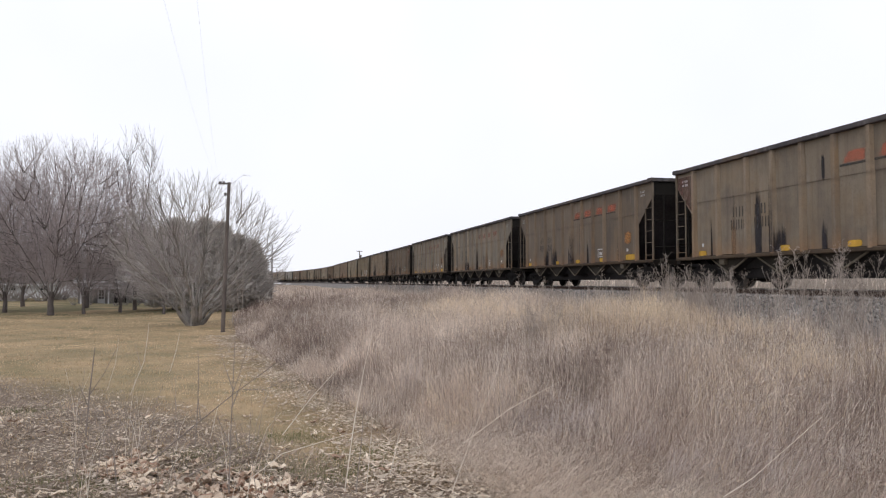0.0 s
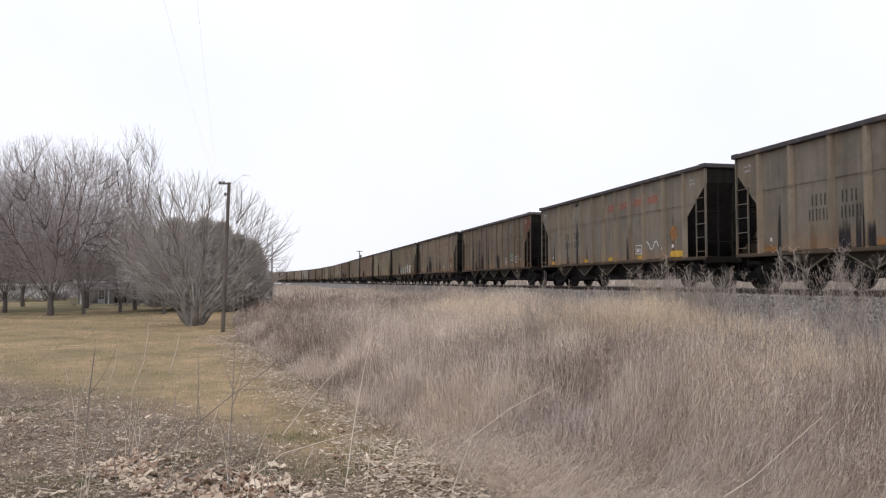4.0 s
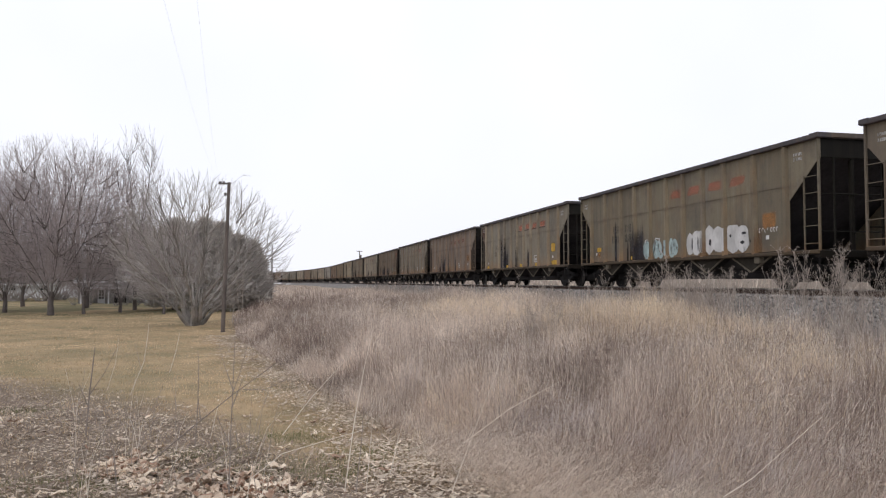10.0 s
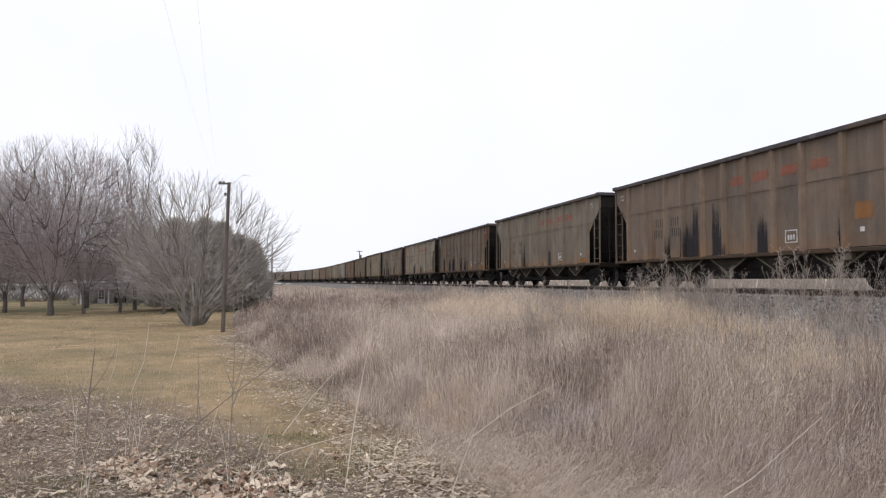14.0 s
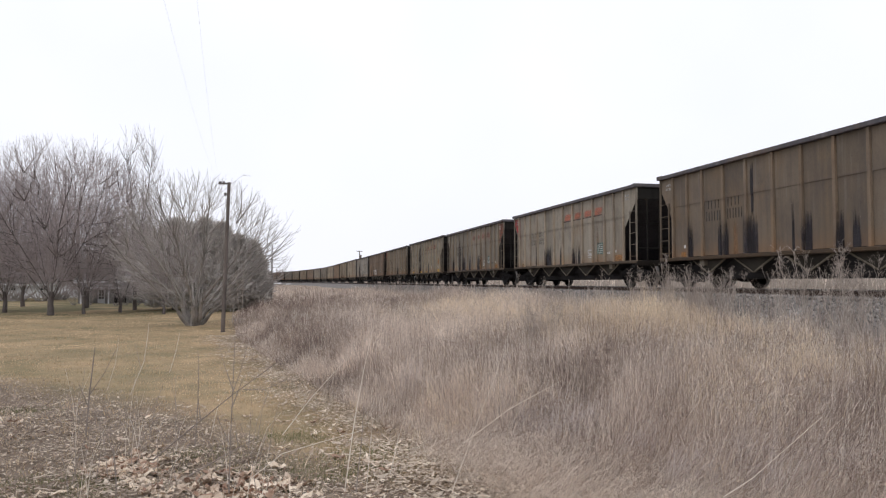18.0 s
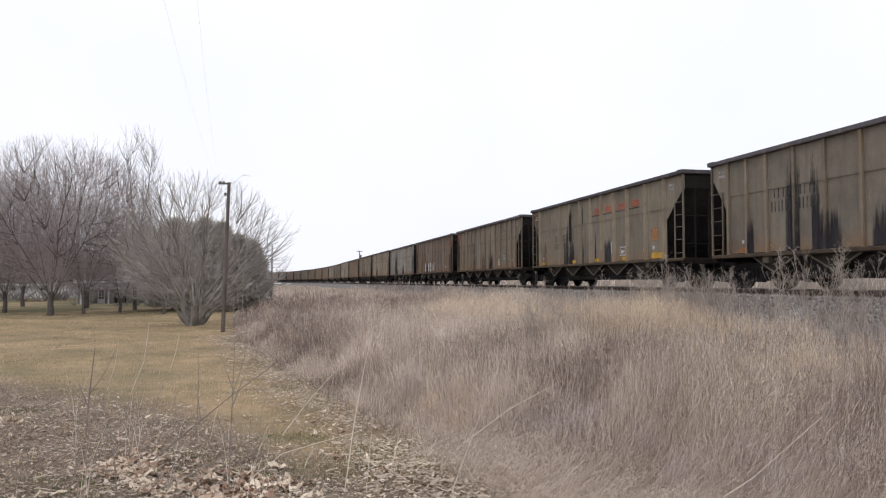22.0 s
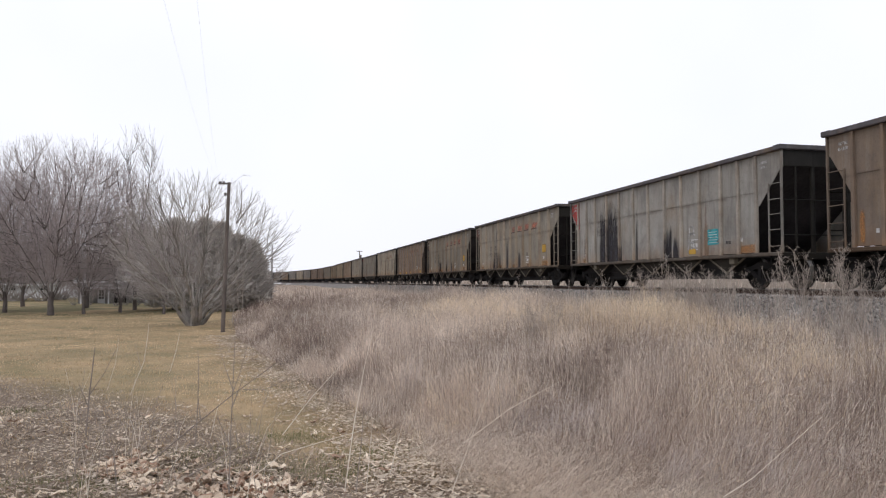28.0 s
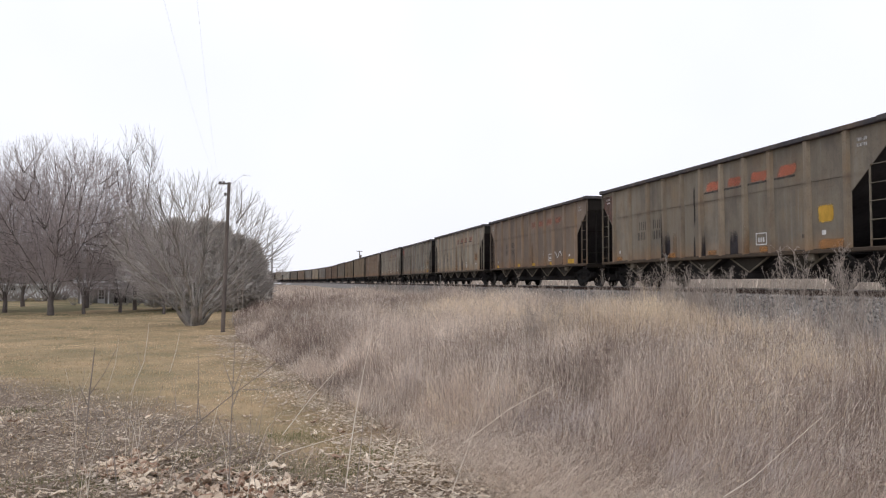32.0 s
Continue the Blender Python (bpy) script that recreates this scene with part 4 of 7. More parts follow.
def spray(car, kind, rnd):
    """Sprayed shapes: fat rounded strokes, no letters."""
    x = -(SIDE + 0.009)

    def stroke(pts, w, mat, name="sprayed_stroke"):
        sh, v = Shape(), []
        for i, (s, z) in enumerate(pts):
            a, b = pts[max(i - 1, 0)], pts[min(i + 1, len(pts) - 1)]
            ds, dz = b[0] - a[0], b[1] - a[1]
            k = math.hypot(ds, dz) or 1
            v += [(x, ys(s - dz / k * w / 2), z + ds / k * w / 2), (x, ys(s + dz / k * w / 2), z - ds / k * w / 2)]
        sh.add(v, [(2 * i, 2 * i + 1, 2 * i + 3, 2 * i + 2) for i in range(len(pts) - 1)])
        part(name, sh, mat, car, "white sprayed stroke")

    def loop(cx, cz, r, h, k=9, a0=0.0, a1=6.3):
        return [(cx + r * math.cos(a0 + (a1 - a0) * i / k), cz + h * math.sin(a0 + (a1 - a0) * i / k)) for i in range(k + 1)]
    white = W_SPRAY
    if kind == "big":
        def blob(cs, cz, w, h, mat, lift, name):
            pts = [(cs + w * math.cos(a) * rnd.uniform(0.85, 1.12), cz + h * math.sin(a) * rnd.uniform(0.85, 1.1)) for a in (i * math.pi / 6 for i in range(12))]
            part(name, Shape().add([(-(SIDE + lift), ys(p), z) for p, z in pts], [tuple(range(12))]), mat, car, "fat white sprayed shape")
        for i, (cs, cz, w, h) in enumerate(((8.85, 1.40, 0.24, 0.38), (9.25, 1.46, 0.34, 0.42), (9.95, 1.50, 0.36, 0.45), (10.42, 1.48, 0.34, 0.44), (11.15, 1.48, 0.42, 0.45), (11.62, 1.46, 0.34, 0.42))):
            blob(cs, cz, w, h, W_SPRAY, 0.0105 + 0.001 * i, "sprayed_shape")
        for cs, cz, w, h in ((8.98, 1.42, 0.035, 0.22), (9.32, 1.40, 0.03, 0.24), (10.0, 1.42, 0.07, 0.11), (10.62, 1.38, 0.03, 0.26), (11.05, 1.56, 0.05, 0.05), (11.70, 1.60, 0.12, 0.04), (11.62, 1.34, 0.10, 0.05)):
            blob(cs, cz, w, h, W_GAP, 0.018, "sprayed_gap")
        for s in (9.64, 10.78):
            flat(car, "sprayed_shape", W_SPRAY, s - 0.065, s + 0.065, 1.12, 1.80, 0.113, label="white spray over a post")
        for s in (6.26, 7.40):
            flat(car, "sprayed_shape", W_TEALSPRAY, s - 0.065, s + 0.065, 1.10, 1.62, 0.113, label="pale spray over a post")
        for s in (5.95, 6.78, 7.85):
            blob(s, 1.36, 0.26, 0.30, W_TEALSPRAY, 0.008, "sprayed_shape")
        for s in (5.98, 6.62, 6.95, 7.7):
            stroke(loop(s, 1.35, 0.16, 0.28, 8, rnd.uniform(0, 3), 5.6), 0.13, W_TEALSPRAY)
        stroke([(5.78, 1.12), (5.86, 1.70), (6.10, 1.72), (6.12, 1.30)], 0.05, white)
        stroke([(6.44, 1.15), (6.60, 1.74), (6.88, 1.70), (6.80, 1.40), (7.10, 1.14)], 0.06, white)
        soft_sheet(car, "sprayed_shape", W_GOLD, 1.92, 0.46, 1.40, 1.64, "yellow spray on the side", (), False, 0.0075)
        soft_sheet(car, "sprayed_shape", W_WASH, 1.90, 0.30, 1.22, 1.42, "orange spray on the side", (), False, 0.007)
        soft_sheet(car, "sprayed_shape", W_GOLD, 4.86, 0.34, 1.02, 1.18, "yellow spray at the foot", (), False, 0.007)
        for i in range(7):
            stroke(loop(12.42 + i * 0.12, 1.62, 0.04, 0.06, 6, rnd.uniform(0, 3), rnd.uniform(3, 6)), 0.025, white)
    elif kind == "fat":
        for s0 in (4.42, 5.62, 6.42, 7.25, 8.02):
            w, h = 0.33, rnd.uniform(0.34, 0.40)
            pts = [(s0 + w * math.cos(a) * rnd.uniform(0.85, 1.08), 1.46 + h * math.sin(a) * rnd.uniform(0.9, 1.08)) for a in (i * math.pi / 7 for i in range(14))]
            part("sprayed_outline", Shape().add([(x, ys(s0 + (p - s0) * 1.14), 1.46 + (z - 1.46) * 1.10) for p, z in pts], [tuple(range(14))]), W_MAROON, car, "maroon outline of a sprayed shape")
            part("sprayed_shape", Shape().add([(x - 0.002, ys(p), z) for p, z in pts], [tuple(range(14))]), W_SPRAY, car, "fat white sprayed shape")
            part("sprayed_gap", Shape().add([(x - 0.004, ys(s0 + 0.08 * a), 1.40 + 0.13 * b) for a, b in ((-1, -1), (1, -1), (0.6, 0.5), (0, 1), (-0.7, 0.4))], [(0, 1, 2, 3, 4)]), W_MAROON, car)
    elif kind == "scribble":
        pts = [(11.9 + 0.09 * i, 1.42 + 0.13 * math.sin(i * 1.9)) for i in range(9)]
        stroke(pts, 0.035, W_WHITE)
        stroke(loop(12.15, 1.45, 0.3, 0.18, 9, 0, 5), 0.03, W_WHITE)
    elif kind == "small":
        stroke(loop(9.45, 1.55, 0.12, 0.34, 8, 0.3, 6.0), 0.05, W_WHITE)
        stroke([(9.35, 1.35), (9.5, 1.7), (9.6, 1.3)], 0.04, W_WHITE)
    elif kind == "wave":
        stroke([(10.8 + 0.14 * i, 1.5 + 0.16 * math.sin(i * 1.4)) for i in range(8)], 0.05, W_WHITE)
    elif kind == "cream":
        stroke(loop(10.12, 1.86, 0.14, 0.12, 9, 0, 6.2), 0.06, W_STENCIL)
        stroke(loop(10.12, 1.60, 0.22, 0.16, 9, 0.5, 6.0), 0.07, W_STENCIL)
        stroke([(9.90, 1.25), (10.0, 1.48), (10.12, 1.28), (10.24, 1.48), (10.36, 1.26)], 0.07, W_STENCIL)
        soft_sheet(car, "sprayed_shape", W_GOLD, 10.14, 0.5, 1.06, 1.28, "yellow spray at the foot", (), False, 0.008)
    elif kind == "band":
        for i in range(7):
            stroke(loop(6.0 + i * 0.55, 1.42, 0.13, 0.22, 7, rnd.uniform(0, 2), 5.6), 0.10, W_WHITE)


W_STENCIL = worn("stencil_white_worn", (0.5, 0.49, 0.48), 0.46, 14.0)
W_FAINT = worn("emblem_faint", (0.30, 0.285, 0.265), 0.48, 8.0, 0.25)
W_SPRAY = worn("white_spray", (0.62, 0.61, 0.60), 0.28, 5.0)
W_TEALSPRAY = worn("pale_teal_spray", (0.40, 0.50, 0.50), 0.38, 5.0)


def build_train():
    proto = {True: build_car("hopper_car", POSTS_WIDE, True), False: build_car("hopper_car", POSTS_THIN, False)}
    spec = {
        -1: dict(paint=BROWN, wide=True, logo="bright", low=W_GOLD),
        0: dict(paint=DUSK, wide=True, logo="bright", low=W_GOLD, corner=W_MAROON, stains=((4.42, 0.34, 2.61), (5.07, 0.20, 2.80), (5.37, 0.49, 1.67), (2.14, 0.12, 2.07), (6.99, 0.20, 3.36, 2.63), (6.98, 0.23, 1.66))),
        1: dict(paint=UMBER, wide=True, logo="bright", patch=W_WASH, low=W_GOLD, stains=((5.14, 0.77, 1.76), (4.18, 0.41, 1.77), (7.36, 0.36, 2.34), (9.03, 0.24, 1.95), (6.93, 0.17, 1.75))),
        2: dict(paint=OLIVE, wide=True, logo="faded", patch=W_WASH, low=W_WASH, stains=((7.48, 0.23, 2.34), (8.96, 0.23, 1.92), (4.22, 0.25, 1.63), (4.77, 0.20, 1.89), (5.21, 0.19, 1.58), (6.76, 0.14, 1.59), (6.75, 0.12, 3.22, 1.95), (2.00, 0.17, 2.27), (4.40, 0.30, 1.75), (5.00, 0.22, 1.87))),
        3: dict(paint=OLIVE, wide=True, logo="faded", patch=W_WASH, low=W_GOLD, tags=("wave",), stains=((4.57, 0.26, 2.94), (3.41, 0.14, 2.26), (1.79, 0.15, 2.33), (3.58, 0.13, 1.50), (4.99, 0.14, 1.66), (4.60, 0.68, 3.70, 3.50), (5.64, 0.14, 1.78), (9.6, 0.3, 1.8))),
        4: dict(paint=UMBER, wide=False, badge=True, teal=W_TEAL2, corner=W_BRICK, tags=("scribble",), numbers=False, stains=((3.01, 0.32, 2.85), (4.64, 0.78, 3.30), (5.27, 0.55, 1.97), (3.87, 0.30, 1.66), (6.53, 0.28, 2.44), (8.76, 0.47, 1.95))),
        5: dict(paint=DUSK, wide=True, logo="faded", patch=W_WASH, low=W_WASH, stains=((5.39, 1.06, 2.10), (5.10, 0.32, 2.97), (5.71, 0.21, 2.45), (4.14, 0.32, 1.70), (3.81, 0.25, 2.61), (7.80, 0.30, 2.22), (8.81, 0.30, 1.94), (9.17, 0.27, 1.87), (10.41, 0.38, 1.89, 1.44), (12.00, 0.12, 2.11), (6.51, 0.17, 1.57))),
        6: dict(paint=LOAM, wide=True, logo="faded", patch=W_WASH, low=None, tags=("big",), stains=((5.36, 0.95, 2.20), (4.76, 0.27, 2.06), (2.30, 0.10, 2.10), (3.45, 0.25, 2.45), (4.46, 0.20, 1.79))),
        7: dict(paint=KHAKI, wide=True, logo="bright", patch=W_GOLD, low=W_GOLD, corner=W_MAROON, stains=((5.35, 0.78, 2.03), (4.40, 0.44, 2.78), (9.18, 0.41, 1.93), (7.34, 0.40, 2.24), (7.08, 0.16, 3.41, 1.12), (5.18, 0.19, 2.70))),
        8: dict(paint=BROWN, wide=True, logo="faded", patch=W_WASH, low=None, stains=((5.38, 1.09, 2.03), (5.77, 0.40, 2.66), (6.90, 0.45, 2.55), (9.12, 0.53, 1.90), (4.13, 0.25, 1.72), (12.09, 0.13, 1.93), (7.44, 0.16, 1.45), (7.21, 0.28, 1.82))),
        9: dict(paint=OLIVE, wide=True, logo="faded", low=W_WASH, stains=((5.0, 0.7, 2.2), (8.9, 0.4, 1.8))),
        10: dict(paint=UMBER, wide=False, badge=True, teal=W_TEAL2, corner=W_BRICK, low=W_WASH, stains=((5.20, 0.62, 2.06), (3.81, 0.60, 1.95), (7.46, 0.36, 1.95), (8.59, 0.24, 1.87), (9.08, 0.28, 1.88), (6.92, 0.12, 2.30), (11.73, 0.18, 1.83), (2.07, 0.24, 2.17), (5.24, 0.23, 3.60, 1.87))),
        11: dict(paint=TAN, wide=False, logo="bright", teal=W_TEAL2, corner=W_RED, low=W_WASH, stains=((3.84, 0.26, 2.47), (5.36, 0.93, 1.87), (9.10, 0.32, 1.88), (8.58, 0.25, 1.67), (6.91, 0.17, 1.95), (8.78, 0.10, 1.91))),
        12: dict(paint=OLIVE, wide=False, logo="faded", teal=W_TEAL2, corner=W_BRICK, low=W_WASH, stains=((3.77, 0.62, 3.60), (4.62, 0.31, 3.40), (5.06, 0.89, 1.93), (8.89, 0.66, 1.88), (6.64, 0.46, 1.83), (2.05, 0.23, 2.02))),
        13: dict(paint=KHAKI, wide=True, corner=W_MAROON, logo="bright", patch=W_WASH, low=W_GOLD, tags=("small",), stains=((4.83, 0.61, 2.91), (5.28, 0.52, 2.02), (4.42, 0.24, 2.17), (8.99, 0.66, 1.97), (7.80, 0.21, 2.19), (6.51, 0.17, 1.85), (5.22, 0.15, 3.54, 1.84), (6.52, 0.17, 3.46, 2.65))),
        14: dict(paint=DUSK, wide=False, badge=True, teal=W_TEAL2, corner=W_RED, upright=((1.20, 1.92, W_WASH), (3.95, 1.45, W_WASH)), stains=((4.78, 0.62, 3.70), (3.53, 0.17, 2.75), (7.24, 0.35, 1.94), (8.64, 0.68, 1.84), (6.56, 0.14, 2.30), (6.96, 0.20, 1.96), (1.76, 0.24, 2.16))),
        15: dict(paint=BROWN, wide=False, badge=True, teal=W_TEAL2, corner=W_BRICK, low=None, tags=("fat",), upright=((1.23, 1.92, W_WASH), (3.77, 1.56, W_GOLD)), stains=((4.81, 0.42, 2.76), (5.17, 0.26, 1.95), (4.75, 0.7, 1.7), (8.4, 0.2, 1.8))),
        16: dict(paint=LIGHT, wide=False, teal=W_TEAL, corner=W_RED, low=W_WASH, tags=("cream",), stains=((4.26, 1.27, 3.70), (3.45, 0.69, 2.98), (8.67, 0.44, 1.94), (5.01, 0.33, 1.87), (6.38, 0.14, 2.98), (9.12, 0.42, 1.62))),
        17: dict(paint=TAN, corner=W_MAROON, wide=True, logo="bright", patch=W_GOLD, low=W_WASH, stains=((4.90, 0.75, 2.17), (4.74, 0.20, 3.56, 1.99), (4.19, 0.29, 1.93), (8.94, 0.43, 1.93), (6.76, 0.38, 2.68), (5.38, 0.23, 1.85), (10.22, 0.22, 1.79, 1.56))),
        18: dict(paint=OLIVE, corner=W_MAROON, wide=True, logo="bright", patch=W_GOLD, low=W_WASH, stains=((5.21, 0.58, 1.78), (5.03, 0.24, 2.66), (9.05, 0.43, 1.80), (6.98, 0.14, 3.39, 1.86), (6.94, 0.14, 1.68), (7.52, 0.13, 1.64))),
        19: dict(paint=BROWN, wide=True, logo="faded", low=W_GOLD, tags=("small", "wave"), stains=((4.9, 0.4, 2.0),)),
    }
    rnd = random.Random(5)
    cars = []
    for n in range(-1, 37):
        if n not in spec:
            wide = rnd.random() < 0.65
            spec[n] = dict(paint=rnd.choice((GREY, SAND, DUSK, DARK, RED, TAN, BROWN, UMBER, LIGHT)), wide=wide, logo=rnd.choice(("bright", "faded")) if wide else "", badge=not wide,
                           patch=rnd.choice((None, W_WASH, W_GOLD)), low=rnd.choice((None, W_GOLD, W_WASH)), corner=None if wide else W_RED,
                           teal=None if wide else W_TEAL2, stains=((4.8, 0.6, rnd.uniform(1.6, 2.4)), (9.0, 0.4, 1.8)), tags=("band",) if n in (22, 30) else ())
        car = copy_thing(proto[spec[n]["wide"]], pose(TRACK_X, 0, 0))
        if n >= 24:                            # never near: small hidden pieces are left off
            for o in car.children_recursive:
                if o.name.split(".")[0] in ("rung", "hopper_rim", "bay_plate", "hopper_door", "cross_ridge", "end_rail", "end_stile", "brake_hose", "jacking_pad", "spring"):
                    bpy.data.objects.remove(o)
        cars.append((n, car))
    for p in proto.values():
        for o in (*p.children_recursive, p):
            bpy.data.objects.remove(o)
    words = {KHAKI: "khaki brown", LOAM: "loam brown", SAND: "sandy grey", DARK: "dark grey-brown", UMBER: "dark umber", DUSK: "dull brown", GREY: "grey-brown", LIGHT: "light grey", TAN: "tan", OLIVE: "olive-brown", BROWN: "brown", RED: "rust-brown"}
    for n, car in cars:
        d = spec[n]
        extra = "white graffiti" if d.get("tags") else ("faded orange emblem blocks" if d.get("logo") else "a worn round emblem")
        tagged(car, f"weathered {words[d['paint']]} open coal hopper car with {extra}", "railway car", "coal train", "thing")
        dress(car, n, **d)
    return cars


CARS = build_train()


# ---- grass, weeds and litter ----
def tussocks(x, y, size, seed):
    """The number of the nearest tussock for each place, from a jittered grid."""
    r = np.random.default_rng(seed)
    n = 256
    jx, jy = r.uniform(0.1, 0.9, (n, n)), r.uniform(0.1, 0.9, (n, n))
    ix, iy = np.floor(x / size).astype(int), np.floor(y / size).astype(int)
    best, who = np.full(len(x), 1e9), np.zeros(len(x), int)
    for dx in (-1, 0, 1):
        for dy in (-1, 0, 1):
            cx, cy = (ix + dx) % n, (iy + dy) % n
            d = (x / size - ix - dx - jx[cx, cy]) ** 2 + (y / size - iy - dy - jy[cx, cy]) ** 2
            near = d < best
            best, who = np.where(near, d, best), np.where(near, cx * n + cy, who)
    return who, np.sqrt(best)


def toe(y):
    """Where the tall grass gives way to ballast."""
    return np.interp(y, [0, 9, 12, 15, 18, 22, 50], [8.3, 8.7, 9.1, 9.8, 10.4, 10.4, 10.1]) + 0.5 * np.exp(-((y - 18.0) / 2.4) ** 2) + 0.25 * np.sin(y * 0.7) + 0.2 * np.sin(y * 2.3)


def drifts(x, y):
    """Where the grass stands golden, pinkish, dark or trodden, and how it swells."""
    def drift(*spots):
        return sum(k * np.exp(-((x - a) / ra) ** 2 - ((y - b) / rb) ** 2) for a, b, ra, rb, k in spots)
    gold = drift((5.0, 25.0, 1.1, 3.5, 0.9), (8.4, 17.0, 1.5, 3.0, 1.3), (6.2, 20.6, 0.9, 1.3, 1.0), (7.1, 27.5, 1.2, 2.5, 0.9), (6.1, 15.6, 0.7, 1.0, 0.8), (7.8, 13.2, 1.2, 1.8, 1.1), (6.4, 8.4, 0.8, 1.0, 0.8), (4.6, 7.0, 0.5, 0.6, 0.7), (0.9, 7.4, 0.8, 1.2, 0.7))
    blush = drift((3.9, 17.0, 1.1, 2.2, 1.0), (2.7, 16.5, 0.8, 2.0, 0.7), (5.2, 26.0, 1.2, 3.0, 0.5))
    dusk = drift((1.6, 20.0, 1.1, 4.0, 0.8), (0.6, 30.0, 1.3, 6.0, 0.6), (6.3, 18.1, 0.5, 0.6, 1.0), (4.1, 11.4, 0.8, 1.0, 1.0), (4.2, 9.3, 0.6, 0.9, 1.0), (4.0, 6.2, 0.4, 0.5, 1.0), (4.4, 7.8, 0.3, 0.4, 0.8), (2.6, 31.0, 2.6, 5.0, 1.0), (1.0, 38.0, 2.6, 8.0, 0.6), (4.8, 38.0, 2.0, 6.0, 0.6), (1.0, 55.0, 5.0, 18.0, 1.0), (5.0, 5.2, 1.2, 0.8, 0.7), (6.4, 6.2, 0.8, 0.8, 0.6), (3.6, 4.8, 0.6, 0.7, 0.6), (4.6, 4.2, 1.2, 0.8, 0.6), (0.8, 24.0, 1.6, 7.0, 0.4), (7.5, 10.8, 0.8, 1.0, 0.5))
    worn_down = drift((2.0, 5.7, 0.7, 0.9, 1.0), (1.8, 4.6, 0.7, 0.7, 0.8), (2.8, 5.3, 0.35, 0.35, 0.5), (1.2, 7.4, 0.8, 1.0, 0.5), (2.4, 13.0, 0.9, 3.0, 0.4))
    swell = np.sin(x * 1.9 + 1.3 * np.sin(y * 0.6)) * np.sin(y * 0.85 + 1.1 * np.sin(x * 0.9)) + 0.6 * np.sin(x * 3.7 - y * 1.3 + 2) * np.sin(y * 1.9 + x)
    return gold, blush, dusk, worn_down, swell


def tall_grass():
    def zone(n, y0, y1, power):
        y = y0 + (y1 - y0) * RNG.random(n) ** power
        e = edge_x(y)
        u = e + (toe(y) - e) * RNG.random(n)
        return u - bend(y), y, u, e
    x, y, u, e = (np.concatenate(k) for k in zip(zone(310000, 0.5, 34, 1.25), zone(65000, 34, 110, 1.3), zone(30000, 110, 420, 1.2)))
    keep = np.hypot(x, y) > 2.2
    x, y, u, e = x[keep], y[keep], u[keep], e[keep]
    n, d = len(x), np.hypot(x, y)
    t1, r1 = tussocks(x, y, 0.55, 1)
    t2, r2 = tussocks(x, y, 1.9, 2)
    r = np.random.default_rng(12)
    pick1, pick2, pick3, turn1, turn2 = r.random(65536), r.random(65536), r.random(65536), r.uniform(0, 6.28, 65536), r.uniform(0, 6.28, 65536)
    h = (0.46 + 0.46 * pick1[t1] + 0.36 * pick2[t2]) * RNG.beta(1.6, 1.3, n) * 1.15 * (1.1 - 0.45 * r1)
    h *= np.interp(y, [60, 110, 200], [1.0, 0.6, 0.45]) * np.clip((u - e) / 1.3, 0.25, 1.0) * np.clip((toe(y) + 0.9 - u) / np.interp(y, [20, 32], [2.0, 3.4]), np.interp(y, [20, 32], [0.42, 0.24]), 1.0)
    w = (0.0016 + 0.00034 * d) * RNG.uniform(0.6, 1.6, n)
    flat = RNG.random(n) < np.where(pick3[t1] < 0.3, 0.5, 0.10) * np.clip(1.3 - d / 22, 0.15, 1)
    lean = np.clip(np.abs(RNG.normal(0.14, 0.26, n)) + 0.22 * pick3[t2] + np.where(flat, 0.5, 0.0), 0, 0.93)
    ldir = np.where(RNG.random(n) < 0.6, turn1[t1], np.where(RNG.random(n) < 0.5, turn2[t2], 2.8)) + RNG.normal(0, 0.9, n)
    pale = RNG.random(n) < 0.26 + 0.30 * (pick2[t1] > 0.75)
    tone = np.clip(np.where(pale, RNG.uniform(0.55, 1.0, n), RNG.beta(1.2, 4.4, n)) + 0.56 * (pick1[t2] - 0.5) + 0.46 * (pick1[t1] - 0.5), 0, 1)
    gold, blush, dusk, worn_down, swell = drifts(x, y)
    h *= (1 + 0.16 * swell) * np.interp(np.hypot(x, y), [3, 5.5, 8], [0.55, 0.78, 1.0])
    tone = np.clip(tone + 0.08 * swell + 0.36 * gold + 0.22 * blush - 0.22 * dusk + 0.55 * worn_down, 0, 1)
    # by the lawn the stems are blown over towards the track, in swathes
    sway = np.clip((9.6 - y - 0.9 * (x - 2)) / 4, 0, 1) * (0.45 + 0.55 * pick2[t2])
    follow = RNG.random(n) < 0.25 + 0.65 * sway
    lean = np.clip(np.where(follow, lean * 0.5 + 0.50 * sway * RNG.uniform(0.5, 1.3, n), lean) + 0.35 * worn_down * RNG.random(n), 0, 0.95)
    ldir = np.where(follow & (sway > 0.1), -0.25 + 1.1 * (pick3[t2] - 0.5) + RNG.normal(0, 0.4, n), ldir)
    arch = np.clip(RNG.normal(0.2, 0.3, n) + 0.5 * pick3[t1] * (pick2[t1] > 0.6) + 0.5 * sway, 0, 1.3)
    z = height(x, y) - 0.02
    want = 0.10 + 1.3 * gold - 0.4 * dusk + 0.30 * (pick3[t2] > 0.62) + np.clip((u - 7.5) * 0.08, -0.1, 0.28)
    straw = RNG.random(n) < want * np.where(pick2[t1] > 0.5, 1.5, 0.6)
